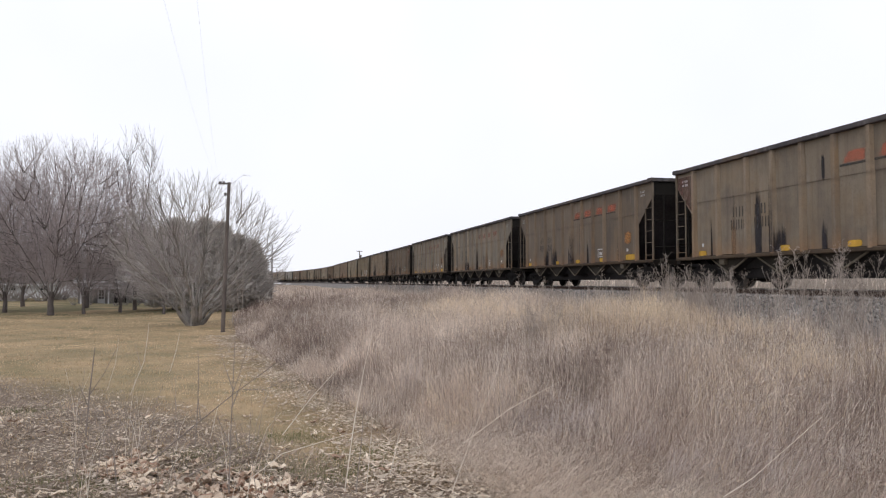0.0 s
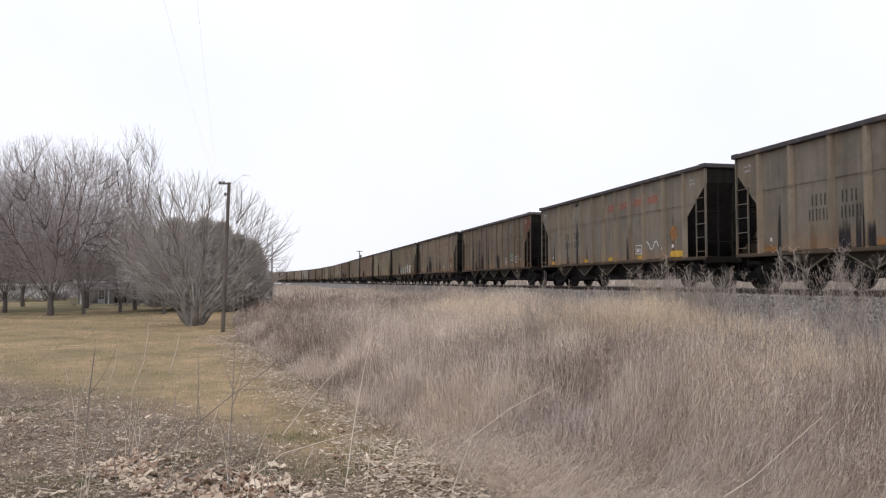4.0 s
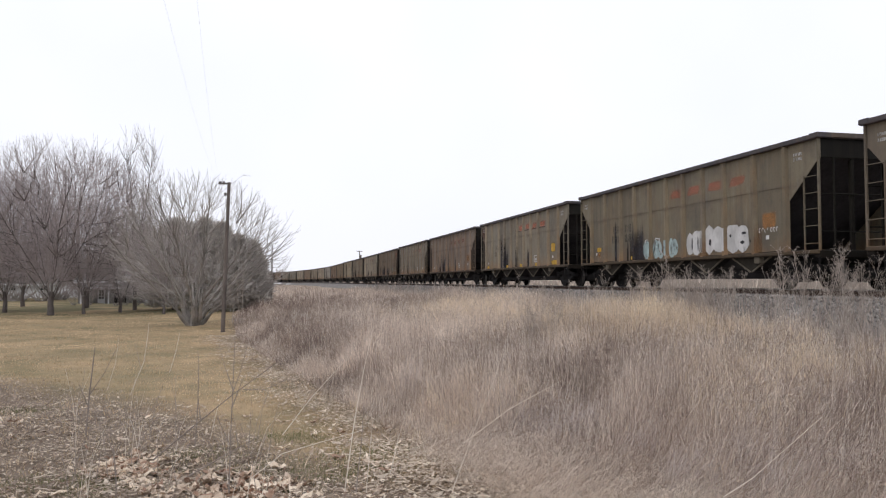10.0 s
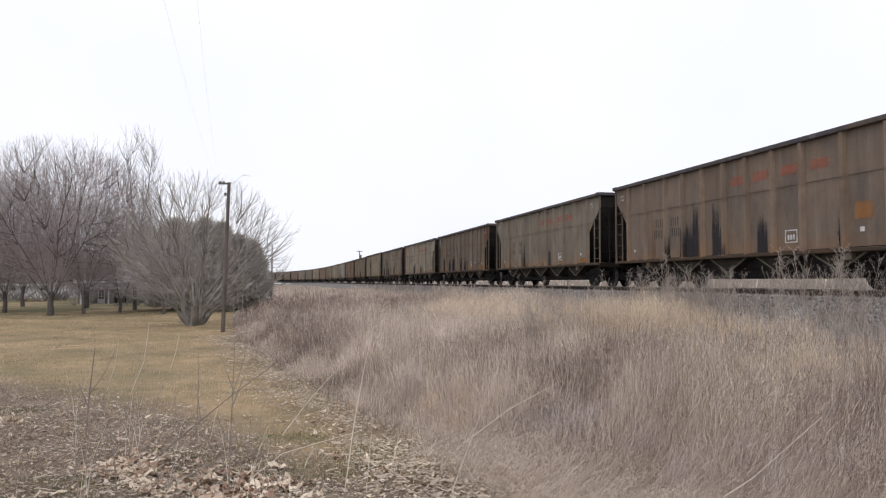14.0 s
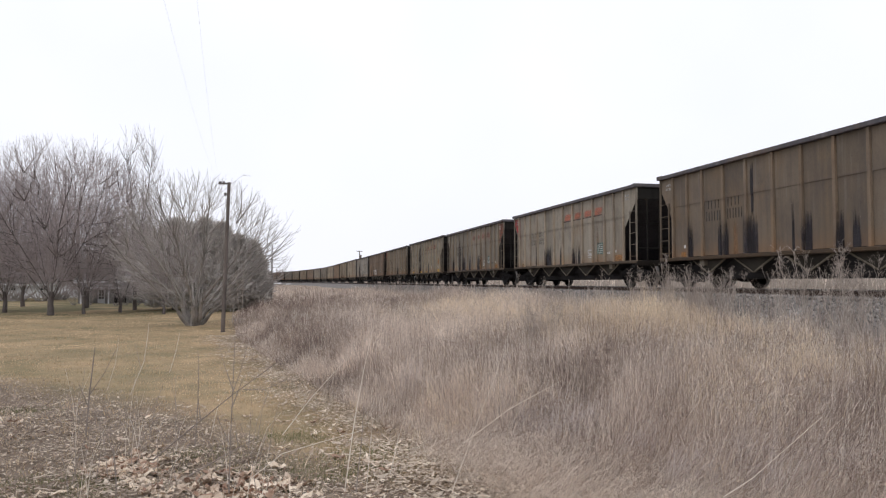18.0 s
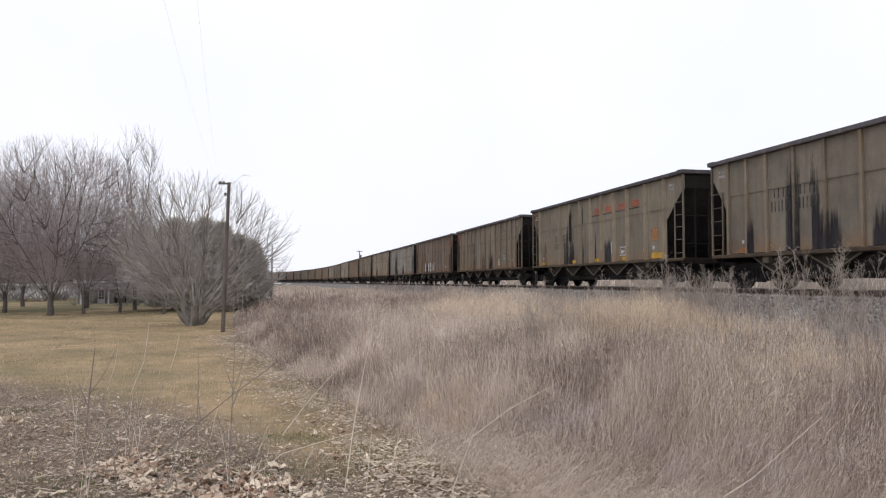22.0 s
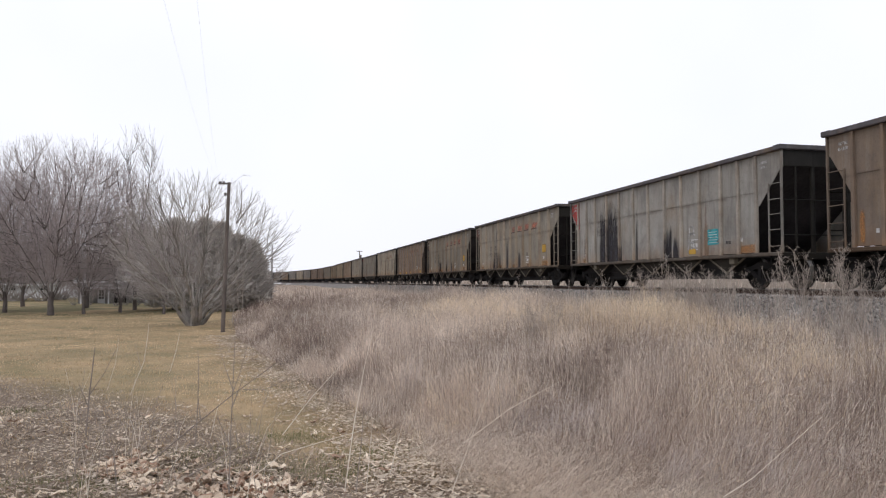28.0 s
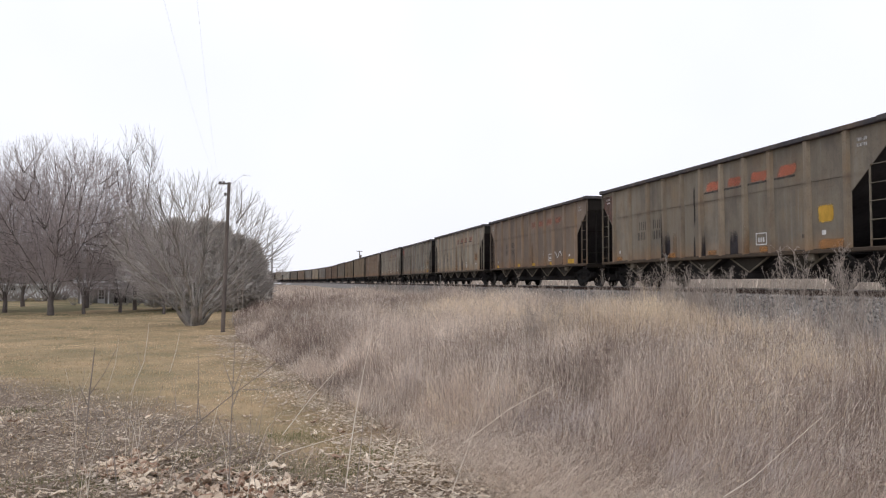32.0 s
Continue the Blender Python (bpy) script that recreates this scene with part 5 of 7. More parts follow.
    for name, sel, mat, label in (("tall_grass", ~straw, M_GRASS, "tall dry brownish prairie grass on the bank"), ("straw_grass", straw, M_STRAW, "pale yellow dry grass among the taller stems")):
        me = stems_mesh(name, x[sel], y[sel], z[sel], h[sel], w[sel], lean[sel], ldir[sel], mat, tone[sel], arch[sel])
        tagged(new(name, me), label, "grass", kind="stuff")
    # a mat of pale stems lying at the foot of the bank
    k = 44000
    y = 3.2 + RNG.random(k) ** 1.2 * 5.5
    x = edge_x(y) + RNG.uniform(-0.5, 3.9, k)
    ok = (np.hypot(x, y) > 3.4) & (RNG.random(k) < np.clip((10.0 - y - 0.5 * (x - 2)) / 3.0, 0.1, 1))
    x, y = x[ok], y[ok]
    k = len(x)
    t1, r1 = tussocks(x, y, 0.55, 1)
    me = stems_mesh("lying_grass", x, y, height(x, y) + RNG.uniform(0.0, 0.26, k), RNG.uniform(0.15, 0.55, k), RNG.uniform(0.002, 0.005, k), RNG.uniform(0.72, 0.985, k), np.where(RNG.random(k) < 0.5, -0.3, turn1[t1]) + RNG.normal(0, 0.7, k), M_MAT, RNG.beta(1.5, 1.7, k), RNG.uniform(0.2, 1.0, k))
    tagged(new("lying_grass", me), "mat of pale fallen grass at the foot of the bank", "grass", kind="stuff")
    # bunches of curved mauve-grey strands leaning out of the mass
    bunches, per = 190, 100
    by = 4.2 + RNG.random(bunches) ** 1.15 * 15
    bx = edge_x(by) + 0.9 + (toe(by) - edge_x(by) - 1.4) * RNG.random(bunches)
    bh, bdir, blean = RNG.uniform(0.55, 1.0, bunches), RNG.normal(-0.2, 0.9, bunches), RNG.uniform(0.15, 0.6, bunches)
    who = np.repeat(np.arange(bunches), per)
    k = len(who)
    x, y = bx[who] + RNG.normal(0, 0.10, k), by[who] + RNG.normal(0, 0.12, k)
    size = bh[who] * RNG.uniform(0.55, 1.1, k) * np.clip((toe(y) + 0.9 - x) / 2.2, 0.4, 1.0)
    me = stems_mesh("grass_bunch", x, y, height(x, y) - 0.02, size, (0.0020 + 0.00036 * np.hypot(x, y)) * RNG.uniform(0.7, 1.4, k), np.clip(blean[who] + RNG.normal(0, 0.13, k), 0, 0.93), bdir[who] + RNG.normal(0, 0.35, k), M_BUNCH, np.clip(RNG.random(bunches)[who] * 0.6 + RNG.random(k) * 0.4, 0, 1), RNG.uniform(0.2, 1.1, k))
    tagged(new("grass_bunch", me), "bunches of curved mauve-grey grass strands", "grass", kind="stuff")
    # long bleached stalks standing out of the mass
    k = 15000
    x, y, u, e = zone(k, 1.5, 30, 1.3)
    ok = np.hypot(x, y) > 3.2
    x, y, u, e = x[ok], y[ok], u[ok], e[ok]
    k, d = len(x), np.hypot(x, y)
    t1, r1 = tussocks(x, y, 1.9, 5)
    h = RNG.uniform(0.7, 1.25, k) * np.clip((u - e) / 1.5, 0.4, 1.0) * np.clip((toe(y) + 0.9 - u) / 2.2, 0.4, 1.0)
    me = stems_mesh("bleached_stalks", x, y, height(x, y) - 0.02, h, (0.0017 + 0.00026 * d) * RNG.uniform(0.7, 1.3, k), np.clip(np.abs(RNG.normal(np.where(y < 10, 0.28, 0.06), 0.2, k)), 0, 0.92), np.where(y < 10, -0.2, turn2[t1]) + RNG.normal(0, 0.6, k), M_BLEACH, RNG.random(k), RNG.uniform(0, 0.9, k))
    tagged(new("bleached_stalks", me), "long bleached grass stalks among the brown stems", "grass", kind="stuff")
    # dark reddish reeds standing along the lawn side of the bank
    k, k2 = 9000, 9000
    y = np.concatenate((7 + RNG.random(k) ** 1.3 * 45, 4 + RNG.random(k2) ** 1.2 * 22))
    u = edge_x(y) + np.concatenate((0.3 + RNG.beta(1.1, 2.4, k) * 6.5, 1.6 + RNG.random(k2) * (toe(y[k:]) - edge_x(y[k:]) - 1.6)))
    k += k2
    x = u - bend(y)
    d = np.hypot(x, y)
    t2, r2 = tussocks(x, y, 1.9, 2)
    ok = (RNG.random(k) < 0.15 + 0.85 * (pick2[t2] > 0.45)) & (d > 4.2)
    x, y, u, d = x[ok], y[ok], u[ok], d[ok]
    k = len(x)
    h = RNG.uniform(0.55, 1.1, k) * np.clip((u - edge_x(y)) / 1.2, 0.35, 1.0) * np.clip((toe(y) + 0.9 - u) / 2.2, 0.4, 1.0)
    me = stems_mesh("dark_stems", x, y, height(x, y) - 0.02, h, (0.0016 + 0.00026 * d) * RNG.uniform(0.7, 1.3, k), np.clip(np.abs(RNG.normal(0.0, 0.12, k)), 0, 0.6), RNG.uniform(0, 6.28, k), M_DARKSTEM, RNG.random(k))
    tagged(new("dark_stems", me), "thin dark reddish reeds standing in the grass", "grass", kind="stuff")
    # dry leaf blades and chaff caught between the stems
    k = 330000
    x, y, u, e = zone(k, 0.8, 40, 1.35)
    t1, r1 = tussocks(x, y, 0.55, 1)
    t2, r2 = tussocks(x, y, 1.9, 2)
    d = np.hypot(x, y)
    tall = (0.46 + 0.46 * pick1[t1] + 0.36 * pick2[t2]) * np.clip((u - e) / 1.3, 0.2, 1.0) * np.clip((toe(y) + 0.9 - u) / 2.2, 0.35, 1.0)
    z = height(x, y) + tall * RNG.beta(2.0, 1.6, k) * 0.95
    size = RNG.uniform(0.05, 0.22, k)
    flow = np.clip((9.6 - y - 0.9 * (x - 2)) / 4, 0.0, 1.0)
    way = RNG.normal(0, 1, (k, 3)) * (0.6, 0.6, 0.7) + np.stack((0.6 * flow, -0.15 * flow, 1.2 - 0.3 * flow), -1)
    way /= np.linalg.norm(way, axis=1)[:, None]
    side = np.cross(way, RNG.normal(0, 1, (k, 3)))
    side /= np.linalg.norm(side, axis=1)[:, None]
    p = np.stack((x, y, z), -1)
    wid = ((0.0006 + 0.00016 * d) * RNG.uniform(0.7, 1.7, k))[:, None]
    v = np.stack((p - side * wid, p + side * wid, p + way * size[:, None]), 1)
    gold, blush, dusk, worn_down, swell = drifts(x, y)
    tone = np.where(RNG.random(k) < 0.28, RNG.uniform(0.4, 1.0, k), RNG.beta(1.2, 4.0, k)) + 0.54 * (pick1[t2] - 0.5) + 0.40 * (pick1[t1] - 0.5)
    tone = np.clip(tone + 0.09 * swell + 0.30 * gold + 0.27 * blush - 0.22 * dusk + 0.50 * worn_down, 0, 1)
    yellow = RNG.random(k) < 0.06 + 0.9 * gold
    ok = (d > 2.4) & ~yellow
    me = soup("grass_chaff", v[ok].reshape(-1, 3), np.full(ok.sum(), 3), np.arange(ok.sum() * 3), M_CHAFF, np.repeat(tone[ok], 3))
    tagged(new("grass_chaff", me), "curled dry leaf blades tangled in the grass", "grass", kind="stuff")
    ok = (d > 2.4) & yellow
    me = soup("straw_chaff", v[ok].reshape(-1, 3), np.full(ok.sum(), 3), np.arange(ok.sum() * 3), M_STRAW, np.repeat(tone[ok], 3))
    tagged(new("straw_chaff", me), "golden dry leaf blades tangled in the grass", "grass", kind="stuff")
    # thin stems along the foot of the ballast
    k = 17000
    y = 5 + RNG.random(k) ** 1.4 * 95
    u = toe(y) + RNG.normal(-0.1, 0.6, k)
    x = u - bend(y)
    me = stems_mesh("fringe_stems", x, y, height(x, y) - 0.02, RNG.uniform(0.3, 0.95, k) * np.interp(y, [14, 20, 30, 60], [0.85, 1.1, 0.8, 0.55]), (0.0020 + 0.00030 * np.hypot(x, y)) * RNG.uniform(0.6, 1.4, k), np.clip(np.abs(RNG.normal(0.1, 0.25, k)), 0, 0.9), RNG.uniform(0, 6.28, k), M_CHAFF, RNG.beta(1.6, 1.6, k))
    tagged(new("fringe_stems", me), "thin scattered dry stems along the ballast", "grass", kind="stuff")
    # a low thicket of dead weeds along the ballast
    k = 400
    py = np.concatenate((RNG.normal(17.8, 1.6, 60), RNG.normal(11.3, 1.2, 60), 8 + RNG.random(k - 120) ** 1.4 * 70))
    pu = toe(py) + RNG.normal(0.1, 0.45, k)
    ph = RNG.uniform(0.55, 1.15, k)
    per = 15
    f = RNG.uniform(0.15, 0.95, (k, per))
    f[:, 0] = 0.0
    a, lean0 = RNG.uniform(0, 6.28, k), np.abs(RNG.normal(0, 0.15, k))
    x = ((pu - bend(py))[:, None] + (f * ph[:, None]) * (lean0 * np.cos(a))[:, None]).ravel()
    y = (py[:, None] + (f * ph[:, None]) * (lean0 * np.sin(a))[:, None]).ravel()
    z = height(x, y) + (f * ph[:, None]).ravel() * 0.97
    size = (ph[:, None] * np.where(f == 0, 1.0, (1.08 - f) * RNG.uniform(0.35, 0.8, f.shape))).ravel()
    lean = np.where(f == 0, lean0[:, None], RNG.uniform(0.25, 0.75, f.shape)).ravel()
    way = np.where(f == 0, a[:, None], RNG.uniform(0, 6.28, f.shape)).ravel()
    me = stems_mesh("weed_thicket", x, y, z - 0.02, size, (0.0045 + 0.00034 * np.hypot(x, y)) * RNG.uniform(0.7, 1.3, len(x)), lean, way, M_WEED, np.repeat(RNG.random(k), per))
    tagged(new("weed_thicket", me), "thicket of thin dead weeds along the ballast", "weeds", kind="stuff")
    # field beyond the track
    n = 26000
    y = RNG.uniform(0, 1, n) ** 1.6 * 260 - 5
    u = 18.8 + RNG.random(n) ** 1.5 * 60
    x = u - bend(y)
    me = stems_mesh("field_grass", x, y, height(x, y) - 0.02, RNG.uniform(0.25, 0.65, n), 0.012 + 0.0006 * np.hypot(x, y), np.abs(RNG.normal(0, 0.3, n)), RNG.uniform(0, 6.28, n), M_GRASS, RNG.random(n))
    tagged(new("field_grass", me), "dry grass beyond the railway", "grass", kind="stuff")


M_DARKSTEM = stalks("dark_stem", (0.105, 0.076, 0.066), (0.25, 0.178, 0.15), (0.17, 0.122, 0.104), 0.8, 0.1)
M_BUNCH = stalks("bunch_grass", (0.24, 0.18, 0.155), (0.88, 0.80, 0.76), (0.50, 0.42, 0.385), 0.8, 0.25, 0.4)
M_MAT = stalks("fallen_grass", (0.32, 0.24, 0.19), (0.97, 0.86, 0.74), (0.58, 0.46, 0.365), 1.2, 0.3, 0.4)
M_BLEACH = stalks("bleached_stalk", (0.62, 0.54, 0.46), (0.93, 0.87, 0.79), (0.72, 0.63, 0.53), 0.8, 0.35)
M_CHAFF = stalks("grass_chaff", (0.195, 0.150, 0.132), (0.92, 0.80, 0.69), (0.42, 0.32, 0.258), 0.6, 0.25, 0.5)
tall_grass()


def lawn_grass():
    n = 170000
    r = 5 + RNG.random(n) ** 1.15 * 50
    a = RNG.uniform(radians(-52), radians(14), n)
    x, y = r * np.sin(a), r * np.cos(a)
    ok = x < edge_x(y) + 0.6
    x, y, r = x[ok], y[ok], r[ok]
    k = len(x)
    patch = np.sin(x * 0.45 + 1) * np.sin(y * 0.9) + 0.6 * np.sin(x * 1.3 - y * 2.2) * np.sin(x * 0.6 + y * 1.1)
    tone = np.clip(RNG.beta(1.4, 1.6, k) + 0.30 * patch, 0, 1)
    me = stems_mesh("lawn_grass", x, y, height(x, y) - 0.01, RNG.uniform(0.02, 0.065, k), (0.003 + 0.0006 * r), RNG.uniform(0.1, 0.7, k), RNG.uniform(0, 6.28, k), M_LAWN, tone)
    tagged(new("lawn_grass", me), "short dormant yellow-brown lawn grass", "grass", kind="stuff")


M_LAWN = stalks("lawn_blades", (0.37, 0.275, 0.175), (0.86, 0.65, 0.44), (0.33, 0.275, 0.165), 0.35)
lawn_grass()


def leaf_litter():
    """Curled dead leaves and husks: a bent strip of two quads with pointed ends."""
    n1, n2 = 150000, 34000
    r = 3.0 + RNG.random(n1) ** 1.1 * 18
    a = RNG.uniform(radians(-40), radians(20), n1)
    x1, y1 = r * np.sin(a), r * np.cos(a)
    spot = 0.74 + 0.26 * np.sin(x1 * 1.9 + 1) * np.sin(y1 * 1.4 + 0.5 * x1)
    ok = RNG.random(n1) < np.clip((10.4 + 1.2 * np.clip(-x1 / 1.4, 0, 1) - 1.1 * x1 - 0.8 * np.clip(x1 + 0.8, 0, 1.2) - y1) / 2.2 + 0.35, 0, 1) * spot
    x1, y1 = x1[ok], y1[ok]
    y2 = 3 + RNG.random(n2) ** 1.2 * 27
    x2 = edge_x(y2) + RNG.normal(-0.15, 0.55, n2)
    x2[:1800], y2[:1800] = RNG.normal(1.42, 0.30, 1800), RNG.normal(5.9, 0.7, 1800)
    x, y = np.concatenate((x1, x2)), np.concatenate((y1, y2))
    n = len(x)
    big = RNG.random(n) < 0.06
    big[len(x1):] |= (RNG.random(n - len(x1)) < 0.16) & (y[len(x1):] < 10)
    L = np.where(big, RNG.uniform(0.08, 0.17, n), RNG.uniform(0.018, 0.065, n))
    W = L * RNG.uniform(0.22, 0.65, n) * np.where(big, 0.5, 1)
    t, tip, roll = RNG.uniform(0, 6.28, n), RNG.normal(0, 0.16, n), RNG.normal(0, 0.22, n)
    curl = RNG.uniform(-0.05, 0.16, n) * L
    c, s = np.cos(t), np.sin(t)
    v = np.empty((n, 6, 3))
    z = height(x, y) + 0.012 + RNG.uniform(0, 0.05, n)
    for k, (p, q, up) in enumerate(((-0.5, -0.22, 1.0), (-0.42, 0.3, 0.8), (0.02, -0.5, 0.0), (-0.04, 0.5, 0.1), (0.5, -0.12, 0.9), (0.4, 0.3, 1.0))):
        lx, ly = p * L, q * W
        v[:, k, 0], v[:, k, 1], v[:, k, 2] = x + lx * c - ly * s, y + lx * s + ly * c, z + curl * up + ly * roll + lx * tip
    idx = (np.arange(n)[:, None] * 6 + np.array([0, 2, 3, 1, 2, 4, 5, 3])).ravel()
    tone = np.where(RNG.random(n) < 0.18, RNG.uniform(0.45, 0.9, n), RNG.beta(1.2, 3.4, n))
    tone = np.clip(tone + 0.14 * np.sin(x * 2.3 + 2 * np.sin(y * 1.1)) * np.sin(y * 2.9), 0, 1)
    tone[len(x1):] = np.clip(tone[len(x1):] + 0.16 + 0.22 * np.clip((10.5 - y[len(x1):]) / 3, 0, 1), 0, 1)
    me = soup("leaf_litter", v.reshape(-1, 3), np.full(n * 2, 4), idx, M_LITTER, np.repeat(tone, 6))
    tagged(new("leaf_litter", me), "curled dead leaves and pale corn husks on bare soil", "leaves", kind="stuff")
    # broken straw lying between the leaves
    k = 15000
    y3 = 2.5 + RNG.random(k) ** 1.2 * 16
    x3 = RNG.uniform(-9, 3.5, k)
    ok = (RNG.random(k) < np.clip((10.6 - 1.1 * x3 - 0.8 * np.clip(x3 + 0.8, 0, 1.2) - y3) / 2.0 + 0.4, 0.0, 1)) | (np.abs(x3 - edge_x(y3)) < 0.9)
    x3, y3 = x3[ok], y3[ok]
    k = len(x3)
    me = stems_mesh("fallen_straw", x3, y3, height(x3, y3) + 0.02, RNG.uniform(0.06, 0.40, k), RNG.uniform(0.003, 0.008, k), RNG.uniform(0.93, 0.995, k), RNG.uniform(0, 6.28, k), M_STRAW, RNG.random(k))
    tagged(new("fallen_straw", me), "broken dry stalks lying over the litter", "straw", kind="stuff")


leaf_litter()


def set_tone(me, lo=0.2, hi=0.9, seed=1):
    r = random.Random(seed)
    me.attributes.new("tone", "FLOAT", "POINT").data.foreach_set("value", [r.uniform(lo, hi)] * len(me.vertices))
    return me


def weed_plant(seed, tall, spread):
    """A dead forb: stem, rising side branches, tufted seed heads."""
    r = random.Random(seed)
    stem, heads = Shape(), Shape()
    top = Vector((r.uniform(-0.1, 0.1) * tall, r.uniform(-0.1, 0.1) * tall, tall))
    mid = top * 0.5 + Vector((r.uniform(-0.05, 0.05), r.uniform(-0.05, 0.05), 0))
    stem.tube([(0, 0, -0.03), mid, top], [0.0055, 0.0042, 0.0024], 4, False)
    tips = [top]
    for i in range(r.randint(11, 17)):
        f = r.uniform(0.25, 0.97)
        b = mid.lerp(top, (f - 0.5) * 2) if f > 0.5 else Vector((0, 0, 0)).lerp(mid, f * 2)
        a, k = r.uniform(0, 6.28), (1.05 - f) * tall * r.uniform(0.4, 0.8) * spread
        e = b + Vector((math.cos(a) * k * 0.40, math.sin(a) * k * 0.40, k * 0.98))
        stem.tube([b, b.lerp(e, 0.5) + Vector((0, 0, -0.02)), e], [0.0030, 0.0023, 0.0015], 3, False)
        tips.append(e)
        for j in range(r.randint(1, 3)):
            c = b.lerp(e, r.uniform(0.5, 0.95))
            g = c + Vector((r.uniform(-1, 1), r.uniform(-1, 1), r.uniform(0.4, 1.4))) * 0.09
            stem.tube([c, g], [0.0024, 0.0015], 3, False)
            tips.append(g)
    for t in tips:
        for j in range(3):
            o = t + Vector((r.uniform(-1, 1), r.uniform(-1, 1), r.uniform(-1, 0.6))) * 0.022
            s = r.uniform(0.004, 0.008)
            heads.add([o + Vector(q) * s for q in ((1, 0, 0), (-0.5, 0.87, 0), (-0.5, -0.87, 0), (0, 0, 1.3), (0, 0, -1.1))], [(0, 1, 3), (1, 2, 3), (2, 0, 3), (1, 0, 4), (2, 1, 4), (0, 2, 4)])
    w = part("dry_weed", set_tone(stem.mesh("dry_weed", M_WEED), 0.35, 1.0, seed), M_WEED)
    tagged(part("seed_head", set_tone(heads.mesh("seed_head", M_WEED), 0.1, 0.5, seed), M_WEED, w, "brown dried seed heads"), kind="stuff")
    return tagged(w, "dead branching weed with dried seed heads on the bank", "weed", "dead weeds on the bank", "thing")


def plant_weeds():
    protos = [weed_plant(20 + i, random.Random(i).uniform(1.15, 1.65), 1.0) for i in range(6)]
    r = random.Random(11)

    def put(x, y, scale=1.0):
        p = r.choice(protos)
        c = copy_thing(p, pose(x, y, float(height(x, y)), r.uniform(-6, 6), r.uniform(-6, 6), r.uniform(0, 360)))
        c.scale = (scale, scale, scale * r.uniform(0.9, 1.1))
    for i in range(62):                       # thick stands beside the ballast
        put(10.7 + r.uniform(-0.8, 0.9), 18.2 + r.gauss(0, 1.5), r.uniform(0.65, 1.05))
    for i in range(46):
        put(10.4 + r.uniform(-0.9, 0.8), 11.6 + r.gauss(0, 1.2), r.uniform(0.7, 1.15))
    for i in range(20):
        put(10.3 + r.uniform(-1.0, 0.8), r.uniform(20, 60), r.uniform(0.6, 0.95))
    for i in range(30):
        y = r.uniform(5, 45)
        e = float(edge_x(y))
        put(r.uniform(e + 1.5, 10.3), y, r.uniform(0.55, 0.85))
    for i in range(16):                       # the dark clump in the middle of the bank
        put(5.3 + r.uniform(-0.5, 0.5), 14.3 + r.uniform(-0.5, 0.5), r.uniform(0.75, 0.95))
    for p in protos:
        for o in (*p.children_recursive, p):
            bpy.data.objects.remove(o)


plant_weeds()


# ---- near stalks at the edge of the lawn ----
def sight(px, py, depth):
    """A place at that depth in front of the eye, by angles across the picture."""
    k = 784 / math.tan(radians(61.2) / 2)
    m = pose(0, 0, EYE_Z, 92.5, 0, -12.72)
    return m @ Vector(((px - 784) / k * depth, (441 - py) / k * depth, -depth))


def stalk(points, radius, tone, label, twigs=()):
    pts = [sight(*p) for p in points]
    radius *= 0.9 if tone > 0.55 else 1.2
    sh = Shape().tube(pts, [radius * (1 - 0.6 * i / (len(pts) - 1)) for i in range(len(pts))], 5)
    mat = M_BLEACH if tone > 0.55 else M_WEED
    ob = part("grass_stalk", set_tone(sh.mesh("grass_stalk", mat), tone, tone, 1), mat)
    for tw in twigs:
        q = [sight(*p) for p in tw]
        part("twig", set_tone(Shape().tube(q, [radius * 0.6] + [radius * 0.3] * (len(q) - 1), 4).mesh("twig", M_WEED), tone, tone, 1), M_WEED, ob)
    return tagged(ob, label, "stalk", "dead stalks by the lawn", "thing")


